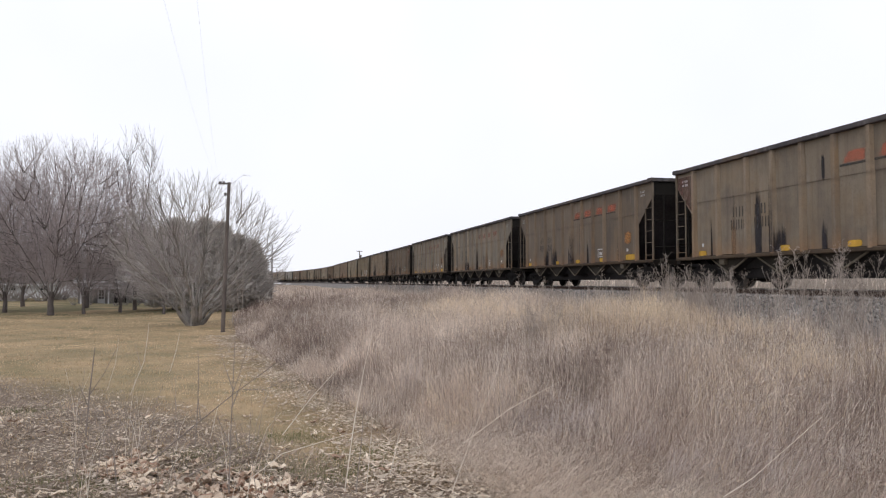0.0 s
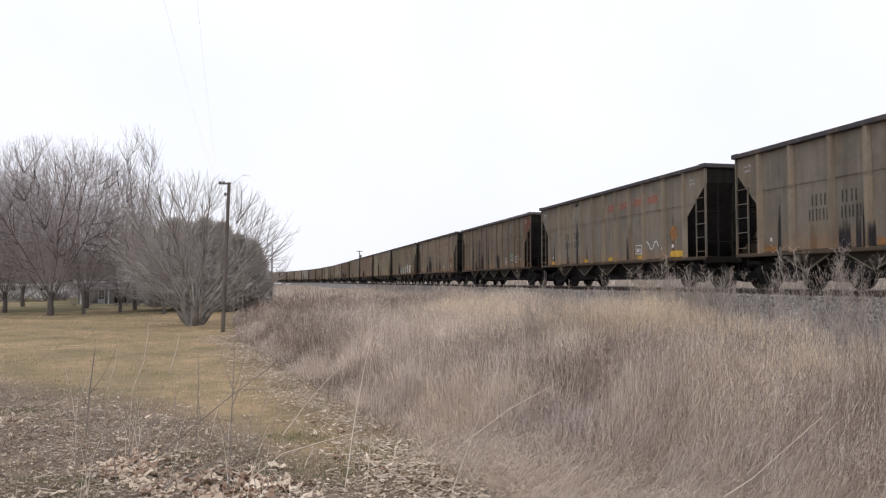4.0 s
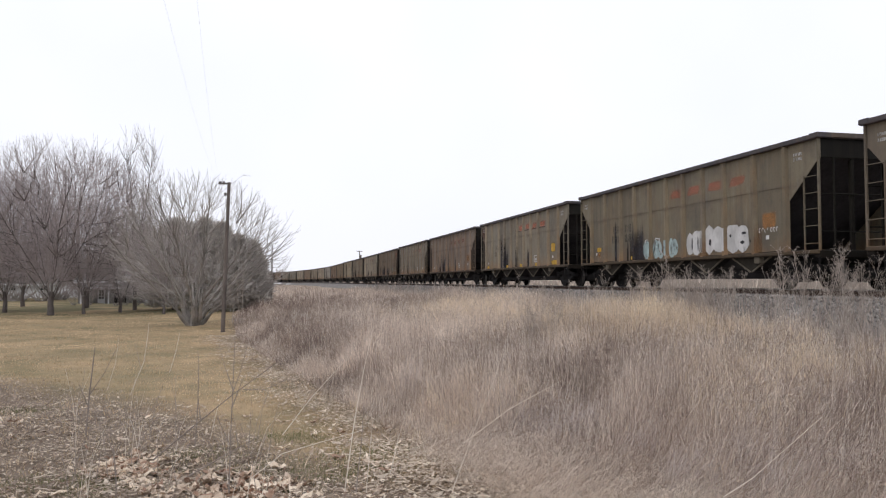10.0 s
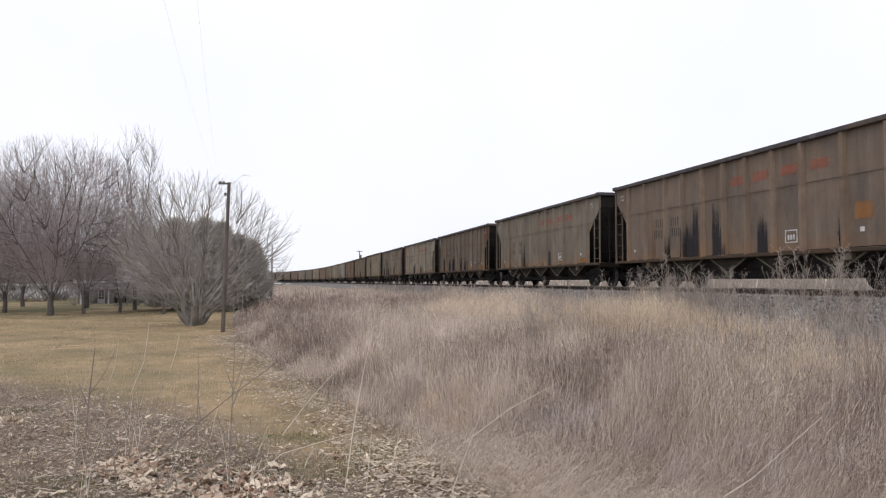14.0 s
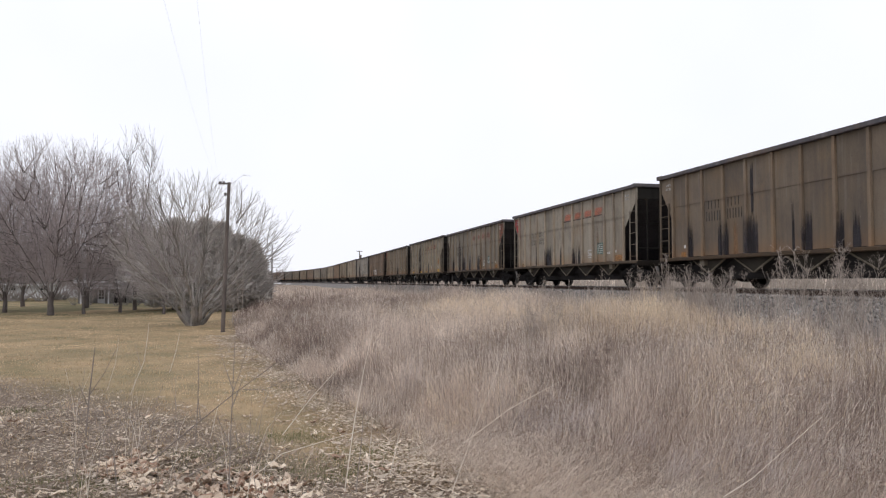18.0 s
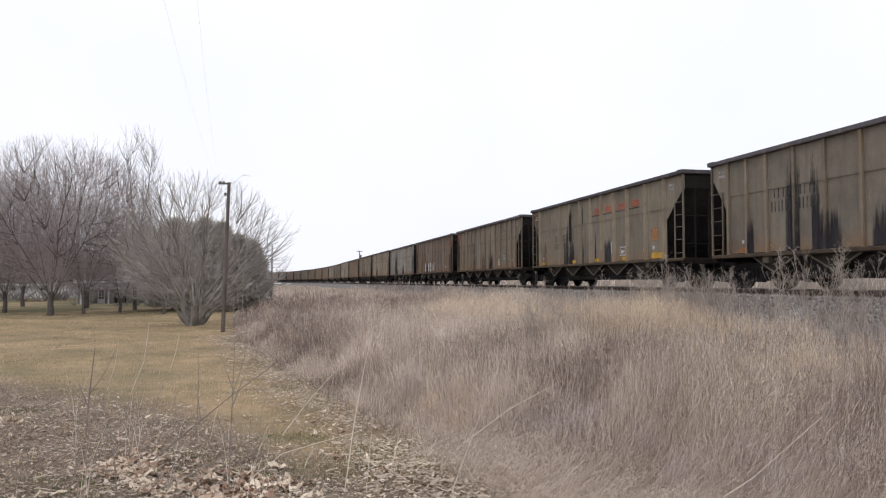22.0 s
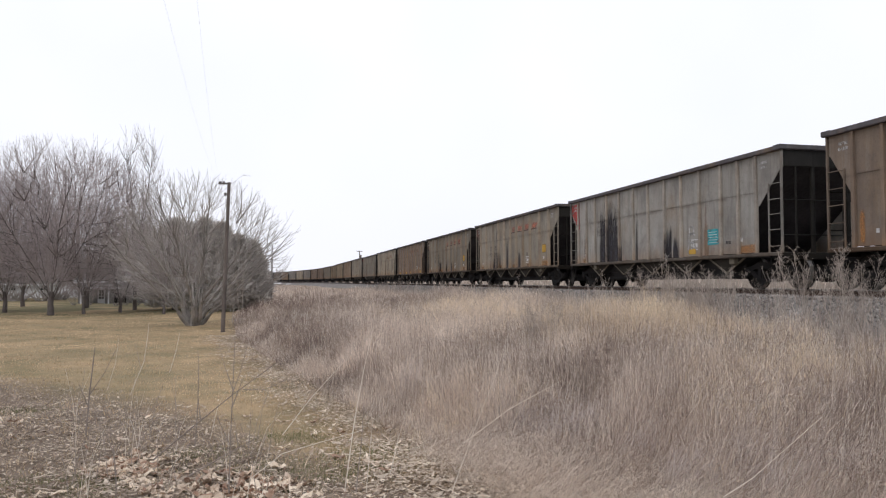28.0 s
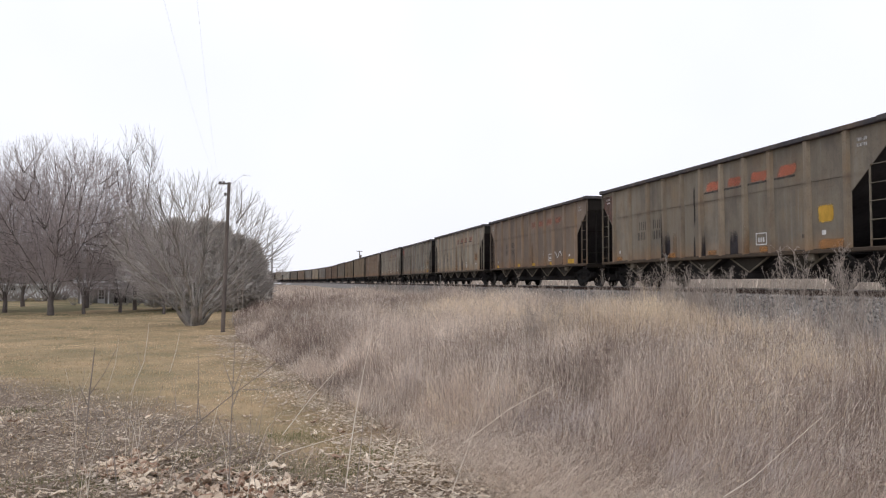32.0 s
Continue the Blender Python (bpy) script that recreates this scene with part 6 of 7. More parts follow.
def near_stalks():
    pale, grey = "single pale dry grass stalk", "thin grey dead weed stem"
    stalk([(610, 870, 5.8), (628, 740, 5.7), (645, 650, 5.6), (662, 574, 5.5)], 0.0055, 0.95, pale)
    stalk([(630, 872, 5.9), (640, 780, 5.9), (645, 700, 5.9)], 0.004, 0.5, grey)
    stalk([(648, 872, 5.7), (655, 790, 5.7), (660, 745, 5.7)], 0.004, 0.6, grey)
    stalk([(690, 842, 6.2), (705, 775, 6.1), (725, 712, 6.0)], 0.004, 0.85, pale)
    stalk([(500, 770, 6.8), (550, 705, 6.8), (600, 650, 6.8), (630, 622, 6.8)], 0.004, 0.8, pale)
    stalk([(440, 850, 6.0), (500, 803, 6.0), (560, 785, 6.0), (640, 762, 6.0)], 0.0045, 0.85, pale)
    stalk([(800, 870, 5.6), (840, 760, 5.6), (875, 670, 5.6), (900, 590, 5.6)], 0.004, 0.7, pale)
    stalk([(820, 785, 5.5), (900, 725, 5.5), (960, 692, 5.5), (1002, 670, 5.5)], 0.0045, 0.9, pale)
    stalk([(1280, 880, 4.6), (1330, 848, 4.6), (1385, 800, 4.6), (1455, 738, 4.6)], 0.004, 0.75, pale)
    stalk([(270, 815, 5.4), (330, 765, 5.4), (410, 700, 5.4), (490, 642, 5.4)], 0.005, 0.15, "leaning dead weed branch over the leaves",
          [[(355, 745, 5.4), (350, 700, 5.4), (352, 650, 5.4)], [(410, 700, 5.4), (425, 660, 5.4), (438, 610, 5.4)], [(430, 690, 5.4), (470, 690, 5.4), (505, 672, 5.4)]])
    stalk([(405, 872, 5.6), (408, 780, 5.6), (412, 690, 5.6), (416, 600, 5.6)], 0.005, 0.3, grey,
          [[(408, 790, 5.6), (385, 740, 5.6)], [(411, 720, 5.6), (430, 670, 5.6)], [(412, 690, 5.6), (395, 640, 5.6), (388, 610, 5.6)]])
    stalk([(152, 770, 6.5), (158, 700, 6.5), (164, 650, 6.5), (168, 615, 6.5)], 0.007, 0.1, grey, [[(158, 700, 6.5), (185, 660, 6.5), (205, 620, 6.5)], [(156, 720, 6.5), (140, 680, 6.5)]])
    stalk([(345, 790, 5.8), (350, 720, 5.8), (352, 640, 5.8), (350, 620, 5.8)], 0.0035, 0.3, grey)
    stalk([(230, 700, 6.9), (255, 640, 6.9), (262, 590, 6.9), (264, 570, 6.9)], 0.004, 0.6, grey, [[(250, 655, 6.9), (240, 610, 6.9)]])
    stalk([(190, 690, 7.0), (205, 640, 7.0), (210, 600, 7.0)], 0.0035, 0.7, pale)
    stalk([(300, 660, 7.2), (312, 620, 7.2), (318, 590, 7.2)], 0.0035, 0.7, pale)
    stalk([(330, 845, 5.0), (400, 805, 5.0), (460, 772, 5.0)], 0.0045, 0.25, grey)
    for px, top, lean in ((424, 486, -6), (428, 470, 3), (418, 505, -14), (411, 520, 4)):
        stalk([(px, 572, 30.0), (px + lean * 0.5, (572 + top) / 2, 30.0), (px + lean, top, 30.0)], 0.013, 0.5, "pale bare sapling stem beside the pole")
    r = random.Random(4)
    for i in range(60):
        x, d = r.uniform(120, 480), r.uniform(6.2, 9.5)
        y0 = 499 + 1325 * 1.95 / d
        a, k = r.uniform(-30, 45), r.uniform(60, 130)
        stalk([(x, y0, d), (x + a * 0.35, y0 - k * 0.55, d), (x + a, y0 - k, d)], 0.003, r.uniform(0.2, 0.9), "thin dry weed stem at the lawn's edge")


near_stalks()


# ---- trees ----
def tube_fast(acc, p, q, r0, r1, n):
    d = (q - p).normalized()
    a = d.orthogonal().normalized()
    b = d.cross(a)
    o = len(acc[0])
    for c, r in ((p, r0), (q, r1)):
        for j in range(n):
            t = 2 * math.pi * j / n
            acc[0].append(c + (a * math.cos(t) + b * math.sin(t)) * r)
    for j in range(n):
        acc[1].append((o + j, o + (j + 1) % n, o + n + (j + 1) % n, o + n + j))


def grow(wood, twig, p, d, length, rad, level, r, up, kids, gnarl, room, thin):
    """A limb in a few bends, with side limbs all along it; it stops where the crown's outline ends."""
    acc = wood if level < 2 else twig
    n = 7 if level == 0 else (5 if level == 1 else 3)
    segs = 7 if level == 0 else (5 if level == 1 else (3 if level < 4 else 2))
    q, cur = p, d
    marks = []
    lift = up if level < 2 else up * 0.3
    for i in range(segs):
        cur = (cur + Vector((r.uniform(-1, 1), r.uniform(-1, 1), r.uniform(-1, 1))) * gnarl + Vector((0, 0, lift))).normalized()
        e = q + cur * length / segs
        slim = max(0.35, 1.15 - 0.85 * room(q)) if level < 2 else 1.0
        r0, r1 = rad * (1 - 0.8 * i / segs) * slim, rad * (1 - 0.8 * (i + 1) / segs) * slim
        tube_fast(acc, q, e, max(r0, thin if level < 3 else thin * 0.8), max(r1, thin * 0.35 if level > 2 else thin * 0.7), n)
        marks.append((q, e, cur, r1))
        q = e
        if room(q) > r.uniform(0.90, 1.04):
            break
    if level >= len(kids):
        return
    segs = len(marks)
    for i in range(kids[level]):
        f = min(0.12 + 0.88 * (i + r.random()) / kids[level], 0.999)
        k = int(f * segs)
        a, b, c, rr = marks[k]
        s = a.lerp(b, f * segs - k)
        side = c.orthogonal().normalized()
        side.rotate(Matrix.Rotation(r.uniform(0, 6.28), 3, c))
        nd = (c + side * (r.uniform(0.35, 0.7) if level == 0 else r.uniform(0.55, 1.15))).normalized()
        k = r.uniform(0.5, 0.8) if level == 0 else r.uniform(0.36, 0.70)
        grow(wood, twig, s, nd, length * k * (1.12 - 0.4 * f), max(rr * 0.6, thin), level + 1, r, up, kids, gnarl * 1.15, room, thin)


def acc_mesh(acc, name, mat):
    v = np.array([tuple(p) for p in acc[0]])
    return soup(name, v, np.full(len(acc[1]), 4), np.array(acc[1]).ravel(), mat)


def fill_crown(wood, twig, seed, room, low, high, wide, origin, rounds, thin):
    """Twigs that reach out from the nearest limb until the rounded outline is filled."""
    rng = np.random.default_rng(seed)
    nodes = np.array([tuple(p) for p in wood[0]])[::3]
    nodes = nodes[nodes[:, 2] > low * 0.6]
    for count, rad, reach, thick in rounds:
        acc, extra, made = (wood if thick else twig), [], 0
        while made < count:
            made += 1
            a, q = rng.uniform(0, 6.283), math.sqrt(rng.random()) * wide / 2
            p = np.array((math.cos(a) * q, math.sin(a) * q, rng.uniform(low, high)))
            k = room(Vector(p))
            if k > 1.0 or rng.random() > 0.3 + 0.7 * k:
                continue
            out = p - origin
            out /= np.linalg.norm(out)
            d = nodes - (p - out * reach * 0.85)
            s = nodes[np.argmin((d * d).sum(1))]
            run = p - s
            size = np.linalg.norm(run)
            if size > reach * 1.7 or size < 0.12 or run @ out < 0.72 * size:
                continue
            m = s + run * 0.5 + rng.normal(0, 0.035, 3) * size - np.array((0, 0, 0.05)) * size
            if reach < 0.62:
                tube_fast(acc, Vector(s), Vector(p), rad, max(rad * 0.4, thin * 0.4), 3)
                extra += [m, p]
                continue
            tube_fast(acc, Vector(s), Vector(m), rad, rad * 0.7, 4 if thick else 3)
            tube_fast(acc, Vector(m), Vector(p), rad * 0.7, max(rad * 0.3, thin * 0.4), 4 if thick else 3)
            extra += [s * 0.5 + m * 0.5, m, m * 0.5 + p * 0.5, p]
        if extra:
            nodes = np.concatenate((nodes, np.array(extra)))


def bare_tree(name, seed, stems, tall, wide, trunk_r, kids, bark, twigs, open_up, up, trunk_h, gnarl=0.10, limb=0.62, thin=0.011, fill=()):
    """A leafless tree inside an uneven rounded outline."""
    r = random.Random(seed)
    wood, twig = ([], []), ([], [])
    mid, half = tall * (0.55 if trunk_h else 0.48), tall * (0.45 if trunk_h else 0.52)

    def room(p):
        a = math.atan2(p.y, p.x)
        if fill and not trunk_h and p.z < 0.15 + 0.40 * math.hypot(p.x, p.y):
            return 1.5                        # clear under the lowest limbs
        k = 1 + 0.09 * math.sin(3 * a + seed) + 0.07 * math.sin(5 * a + p.z)
        return math.sqrt((p.x ** 2 + p.y ** 2) / (wide / 2 * k) ** 2 + ((p.z - mid) / half) ** 2)
    if trunk_h:
        prev, rp = Vector((0, 0, -0.2)), trunk_r * 1.35
        for i, (z, k) in enumerate(((0.12, 1.12), (0.5, 1.0), (trunk_h * 0.6, 0.92), (trunk_h + 0.3, 0.78))):
            e = Vector((r.uniform(-0.04, 0.04), r.uniform(-0.04, 0.04), z))
            tube_fast(wood, prev, e, rp, trunk_r * k, 9)
            prev, rp = e, trunk_r * k
    else:
        tube_fast(wood, Vector((0, 0, -0.2)), Vector((0.02, 0, tall * 0.010)), trunk_r * 4.6, trunk_r * 3.3, 12)
        tube_fast(wood, Vector((0.02, 0, tall * 0.010)), Vector((0, 0.02, tall * 0.055)), trunk_r * 3.3, trunk_r * 1.6, 12)
    for i in range(stems):
        a = i * 2.4 + r.uniform(-0.3, 0.3)
        o = open_up * r.uniform(0.25, 1.15)
        d = Vector((math.cos(a) * o, math.sin(a) * o, 1)).normalized()
        base = Vector((math.cos(a) * trunk_r * 0.4, math.sin(a) * trunk_r * 0.4, trunk_h * r.uniform(0.65, 1.0))) if trunk_h else Vector((math.cos(a) * (0.34 + 0.40 * o / open_up), math.sin(a) * (0.34 + 0.40 * o / open_up), tall * r.uniform(0.07, 0.19)))
        if not trunk_h:
            foot = Vector((math.cos(a + 0.5) * 0.18, math.sin(a + 0.5) * 0.18, -0.12))
            knee = foot.lerp(base, 0.45) + Vector((r.uniform(-0.08, 0.08), r.uniform(-0.08, 0.08), 0.02))
            tube_fast(wood, foot, knee, trunk_r * r.uniform(0.9, 2.1), trunk_r * 1.25, 9)
            tube_fast(wood, knee, base, trunk_r * 1.25, trunk_r * 1.02, 9)
        grow(wood, twig, base, d, (tall - trunk_h) * limb * r.uniform(0.85, 1.2), trunk_r * (0.38 if trunk_h else 1.0), 0, r, up, kids, gnarl, room, thin)
    if fill:
        fill_crown(wood, twig, seed, room, tall * 0.2 if trunk_h else tall * 0.12, tall, wide * 1.12, np.array((0, 0, trunk_h * 0.7)), fill, thin)
    t = part(name, acc_mesh(wood, name, bark), bark)
    part("crown", acc_mesh(twig, "crown", twigs), twigs, t, "dense bare grey twigs")
    return t


def ground_at(px, py, z=LAWN_Z):
    """The place on the lawn's level in that direction."""
    eye, p = Vector((0, 0, EYE_Z)), sight(px, py, 1.0)
    d = p - eye
    return eye + d * ((z - EYE_Z) / d.z)


def plant_trees():
    p = ground_at(343, 577)
    t = bare_tree("spreading_tree", 3, 12, 7.6, 8.6, 0.085, (4, 2), M_BARK, M_TWIG, 1.15, 0.02, 0.0, 0.14, 0.82, 0.006, ((420, 0.025, 1.5, True), (1500, 0.015, 1.1, False), (3000, 0.009, 0.75, False), (2800, 0.0065, 0.5, False)))
    t.matrix_basis = pose(p.x, p.y, float(height(p.x, p.y)), 0, 0, 20)
    tagged(t, "bare many-stemmed grey tree spreading over the lawn", "tree", kind="thing")
    a = bare_tree("bare_tree", 8, 8, 11.3, 9.6, 0.165, (4, 2), M_BARKD, M_TWIGR, 0.58, 0.03, 1.15, 0.09, 0.85, 0.006, ((240, 0.028, 1.7, True), (1500, 0.015, 1.2, False), (4200, 0.009, 0.85, False), (7000, 0.0065, 0.6, False), (6500, 0.005, 0.42, False)))
    b = bare_tree("bare_tree", 9, 7, 11.0, 8.8, 0.15, (4, 2), M_BARKD, M_TWIGR, 0.52, 0.035, 1.3, 0.09, 0.85, 0.006, ((220, 0.028, 1.7, True), (1300, 0.015, 1.2, False), (3600, 0.009, 0.85, False), (6000, 0.0065, 0.6, False), (6000, 0.005, 0.42, False)))
    c = bare_tree("bare_tree", 10, 2, 13.2, 4.2, 0.12, (5,), M_BARKD, M_TWIGR, 0.12, 0.05, 4.0, 0.07, 0.9, 0.007, ((260, 0.022, 1.3, True), (1200, 0.012, 0.9, False), (1500, 0.009, 0.6, False)))
    r = random.Random(2)
    for px, py, k, proto, turn in ((90, 558, 1.03, a, 0), (148, 557, 0.72, b, 40), (8, 553, 0.90, b, 200), (213, 553, 0.68, a, 120), (290, 556, 0.6, b, 300), (238, 549, 1.08, c, 0),
                                   (-50, 552, 1.0, a, 33), (152, 546, 1.13, a, 190), (-110, 556, 0.9, b, 77), (40, 543, 1.08, b, 20)):
        q = ground_at(px, py)
        o = copy_thing(proto, pose(q.x, q.y, float(height(q.x, q.y)), 0, 0, turn))
        o.scale = (k * r.uniform(0.95, 1.1), k * r.uniform(0.95, 1.1), k)
        tagged(o, "tall bare tree with a dark trunk in the yard" if proto is not c else "slender bare tree rising above the others", "tree", "bare trees in the yard", "thing")
    thicket = bare_tree("shrub", 14, 14, 3.6, 4.6, 0.035, (7, 5, 3), M_TWIG, M_TWIGR, 0.9, 0.03, 0.0, 0.12, 0.8, 0.007)
    for px in (130, 158, 206, 222, 240, 262, 281, 302, 320):
        q = ground_at(px, 541 + r.uniform(-1, 2))
        k = r.uniform(0.42, 0.6)
        o = copy_thing(thicket, pose(q.x, q.y, float(height(q.x, q.y)), 0, 0, r.uniform(0, 360)))
        o.scale = (k, k, k)
        tagged(o, "low bare shrub in front of the grey house", "shrub", "shrubs by the house", "thing")
    for px in (-40, -20, 0, 14, 30, 44, 60, 76, 92, 104, 128, 150, 176, 205, 226, 252, 292, 330, 368, 402):
        q = ground_at(px, r.uniform(524, 534))
        k = r.uniform(1.1, 1.7) * (1.25 if px < 120 else 0.85)
        o = copy_thing(thicket, pose(q.x, q.y, float(height(q.x, q.y)), 0, 0, r.uniform(0, 360)))
        o.scale = (k * 1.2, k * 1.2, k)
        tagged(o, "bare twiggy brown shrub behind the lawn", "shrub", "shrubs behind the lawn", "thing")
    for o in (*thicket.children_recursive, thicket):
        bpy.data.objects.remove(o)
    for x, y, k in ((62, 66, 0.9), (70, 58, 0.8), (58, 78, 0.85), (75, 75, 1.0), (52, 40, 0.7)):
        o = copy_thing(b, pose(x, y, float(height(x, y)), 0, 0, x * 7))
        o.scale = (k, k, k)
        tagged(o, "bare tree in the field beyond the railway", "tree", "bare trees beyond the railway", "thing")
    for proto in (a, b, c):
        for o in (*proto.children_recursive, proto):
            bpy.data.objects.remove(o)


plant_trees()


def evergreen(name, seed, w, h, count):
    """A dense dark evergreen: trunk and a shaggy crown of short sprays."""
    r = np.random.default_rng(seed)
    tz = r.random(count) ** 0.85
    prof = np.interp(tz, [0, 0.10, 0.30, 0.60, 0.85, 1.0], [0.55, 0.95, 1.0, 0.74, 0.36, 0.03])
    a = r.uniform(0, 6.28, count)
    lump = 1 + 0.16 * np.sin(a * 3 + tz * 17 + seed) + 0.13 * np.sin(a * 7 - tz * 29) + 0.10 * np.sin(a * 15 + tz * 53)
    rr = prof * lump * w / 2 * np.clip(1.02 - np.abs(r.normal(0, 0.26, count)), 0.15, 1.1)
    x, y, z = rr * np.cos(a), rr * np.sin(a), 0.2 + tz * (h - 0.1)
    k = r.uniform(0.12, 0.50, count) * np.where(r.random(count) < 0.06, 1.8, 1.0)
    d = np.stack((np.cos(a) * 0.8 + r.normal(0, 0.4, count), np.sin(a) * 0.8 + r.normal(0, 0.4, count), 0.5 + r.normal(0, 0.4, count)), -1)
    d /= np.linalg.norm(d, axis=1)[:, None]
    s = np.cross(d, r.normal(0, 1, (count, 3)))
    s /= np.linalg.norm(s, axis=1)[:, None]
    p = np.stack((x, y, z), -1)
    v = np.stack((p - s * k[:, None] * 0.13, p + s * k[:, None] * 0.13, p + d * k[:, None]), 1).reshape(-1, 3)
    crown = soup("crown", v, np.full(count, 3), np.arange(count * 3), M_NEEDLE, np.repeat(r.random(count), 3))
    t = part(name, Shape().tube([(0, 0, -0.1), (0, 0, h * 0.75)], [0.16, 0.05], 7), M_BARKD)
    part("crown", crown, M_NEEDLE, t, "dense dark needle sprays")
    return tagged(t, "dense dark evergreen behind the bare tree", "evergreen", "dark evergreens in the yard", "thing")


def plant_evergreens():
    for i, (px, py, w, h) in enumerate(((360, 549, 4.4, 6.6), (308, 549, 4.8, 6.5), (258, 533, 6.4, 8.0), (216, 533, 5.0, 6.6), (390, 550, 3.8, 6.2), (420, 551, 3.2, 5.2), (446, 551, 2.3, 4.7), (334, 547, 4.4, 6.4))):
        q = ground_at(px, py)
        e = evergreen("evergreen", 40 + i, w, h, 15000)
        e.matrix_basis = pose(q.x, q.y, float(height(q.x, q.y)))


plant_evergreens()


def far_woods():
    """The thin line of woods along the horizon."""
    n = 26000
    a = RNG.uniform(radians(-62), radians(52), n)
    d = RNG.uniform(520, 700, n)
    x, y = d * np.sin(a), d * np.cos(a)
    top = 4.0 + 2.2 * np.sin(a * 37) + 1.5 * np.sin(a * 91 + 1) + 1.2 * np.sin(a * 233)
    z = height(x, y) + RNG.random(n) * np.maximum(top, 1.2)
    me = stems_mesh("far_woods", x, y, z, RNG.uniform(1.0, 2.6, n), RNG.uniform(0.3, 0.9, n), np.abs(RNG.normal(0, 0.4, n)), RNG.uniform(0, 6.28, n), M_TWIGR, RNG.random(n))
    tagged(new("far_woods", me), "low hazy line of bare woods on the horizon", "woods", kind="stuff")


far_woods()


# ---- poles and wires ----
def wood_pole(base, top, r0, r1, name, label):
    return tagged(part(name, Shape().tube([base, base + (top - base) * 0.5, top], [r0, (r0 + r1) / 2, r1], 10), M_POLE), label, "pole", kind="thing")


def poles():
    b = ground_at(394, 589)
    b.z = float(height(b.x, b.y)) - 0.1
    depth = 1325 * (EYE_Z - LAWN_Z) / 90
    top = sight(405.5, 323, depth)
    pole = wood_pole(b, top, 0.088, 0.062, "utility_pole", "leaning weathered wooden utility pole on the lawn")
    a, c = sight(387, 325, depth), sight(408, 325.5, depth)
    part("crossarm", Shape().tube([a, c], 0.035, 6), M_POLE, pole)
    part("lower_arm", Shape().tube([sight(397, 345, depth), sight(406, 346, depth)], 0.03, 6), M_POLE, pole)
    for px, py in ((390, 324), (396, 324), (399, 344)):
        q = sight(px, py, depth)
        part("insulator", Shape().lathe([(-0.07, 0.02), (-0.05, 0.05), (0.0, 0.035), (0.03, 0.06), (0.07, 0.03)], False, 8, q.x, q.y, q.z), M_GLASSY, pole)
    for (p0, p1, lab) in (((390, 322), (347, -20), "thin power wire"), ((398, 343), (285, -20), "thin power wire")):
        s, e = sight(*p0, depth), sight(*p1, 11.0)
        pts = []
        for i in range(17):
            f = i / 16
            q = s.lerp(e, f)
            q.z -= 0.5 * 4 * f * (1 - f)
            pts.append(q)
        pts.append(e + (e - s) * 0.8)
        tagged(part("power_wire", Shape().tube(pts, 0.0011, 5), M_WIRE), "thin power wire running from the pole overhead", "wire", kind="thing")
    # far pole behind the train, and a slim one by the field's edge
    q = sight(636, 500, 150)
    q.z = float(height(q.x, q.y))
    t = sight(636, 444, 150)
    t.x, t.y = q.x, q.y
    far = wood_pole(q, t, 0.11, 0.08, "far_pole", "distant wooden pole with a short crossarm")
    part("crossarm", Shape().box(t.x - 0.6, t.x + 0.6, t.y - 0.05, t.y + 0.05, t.z - 0.16, t.z - 0.05), M_POLE, far)
    part("transformer", Shape().lathe([(-0.5, 0.05), (-0.45, 0.22), (0.45, 0.22), (0.5, 0.05)], False, 8, t.x + 0.2, t.y, t.z - 1.3), M_POLE, far)
    q = sight(481, 512, 70)
    q.z = float(height(q.x, q.y))
    t = Vector((q.x, q.y, sight(481, 434, 70).z))
    wood_pole(q, t, 0.07, 0.05, "slim_pole", "slim grey pole at the field's edge")


poles()


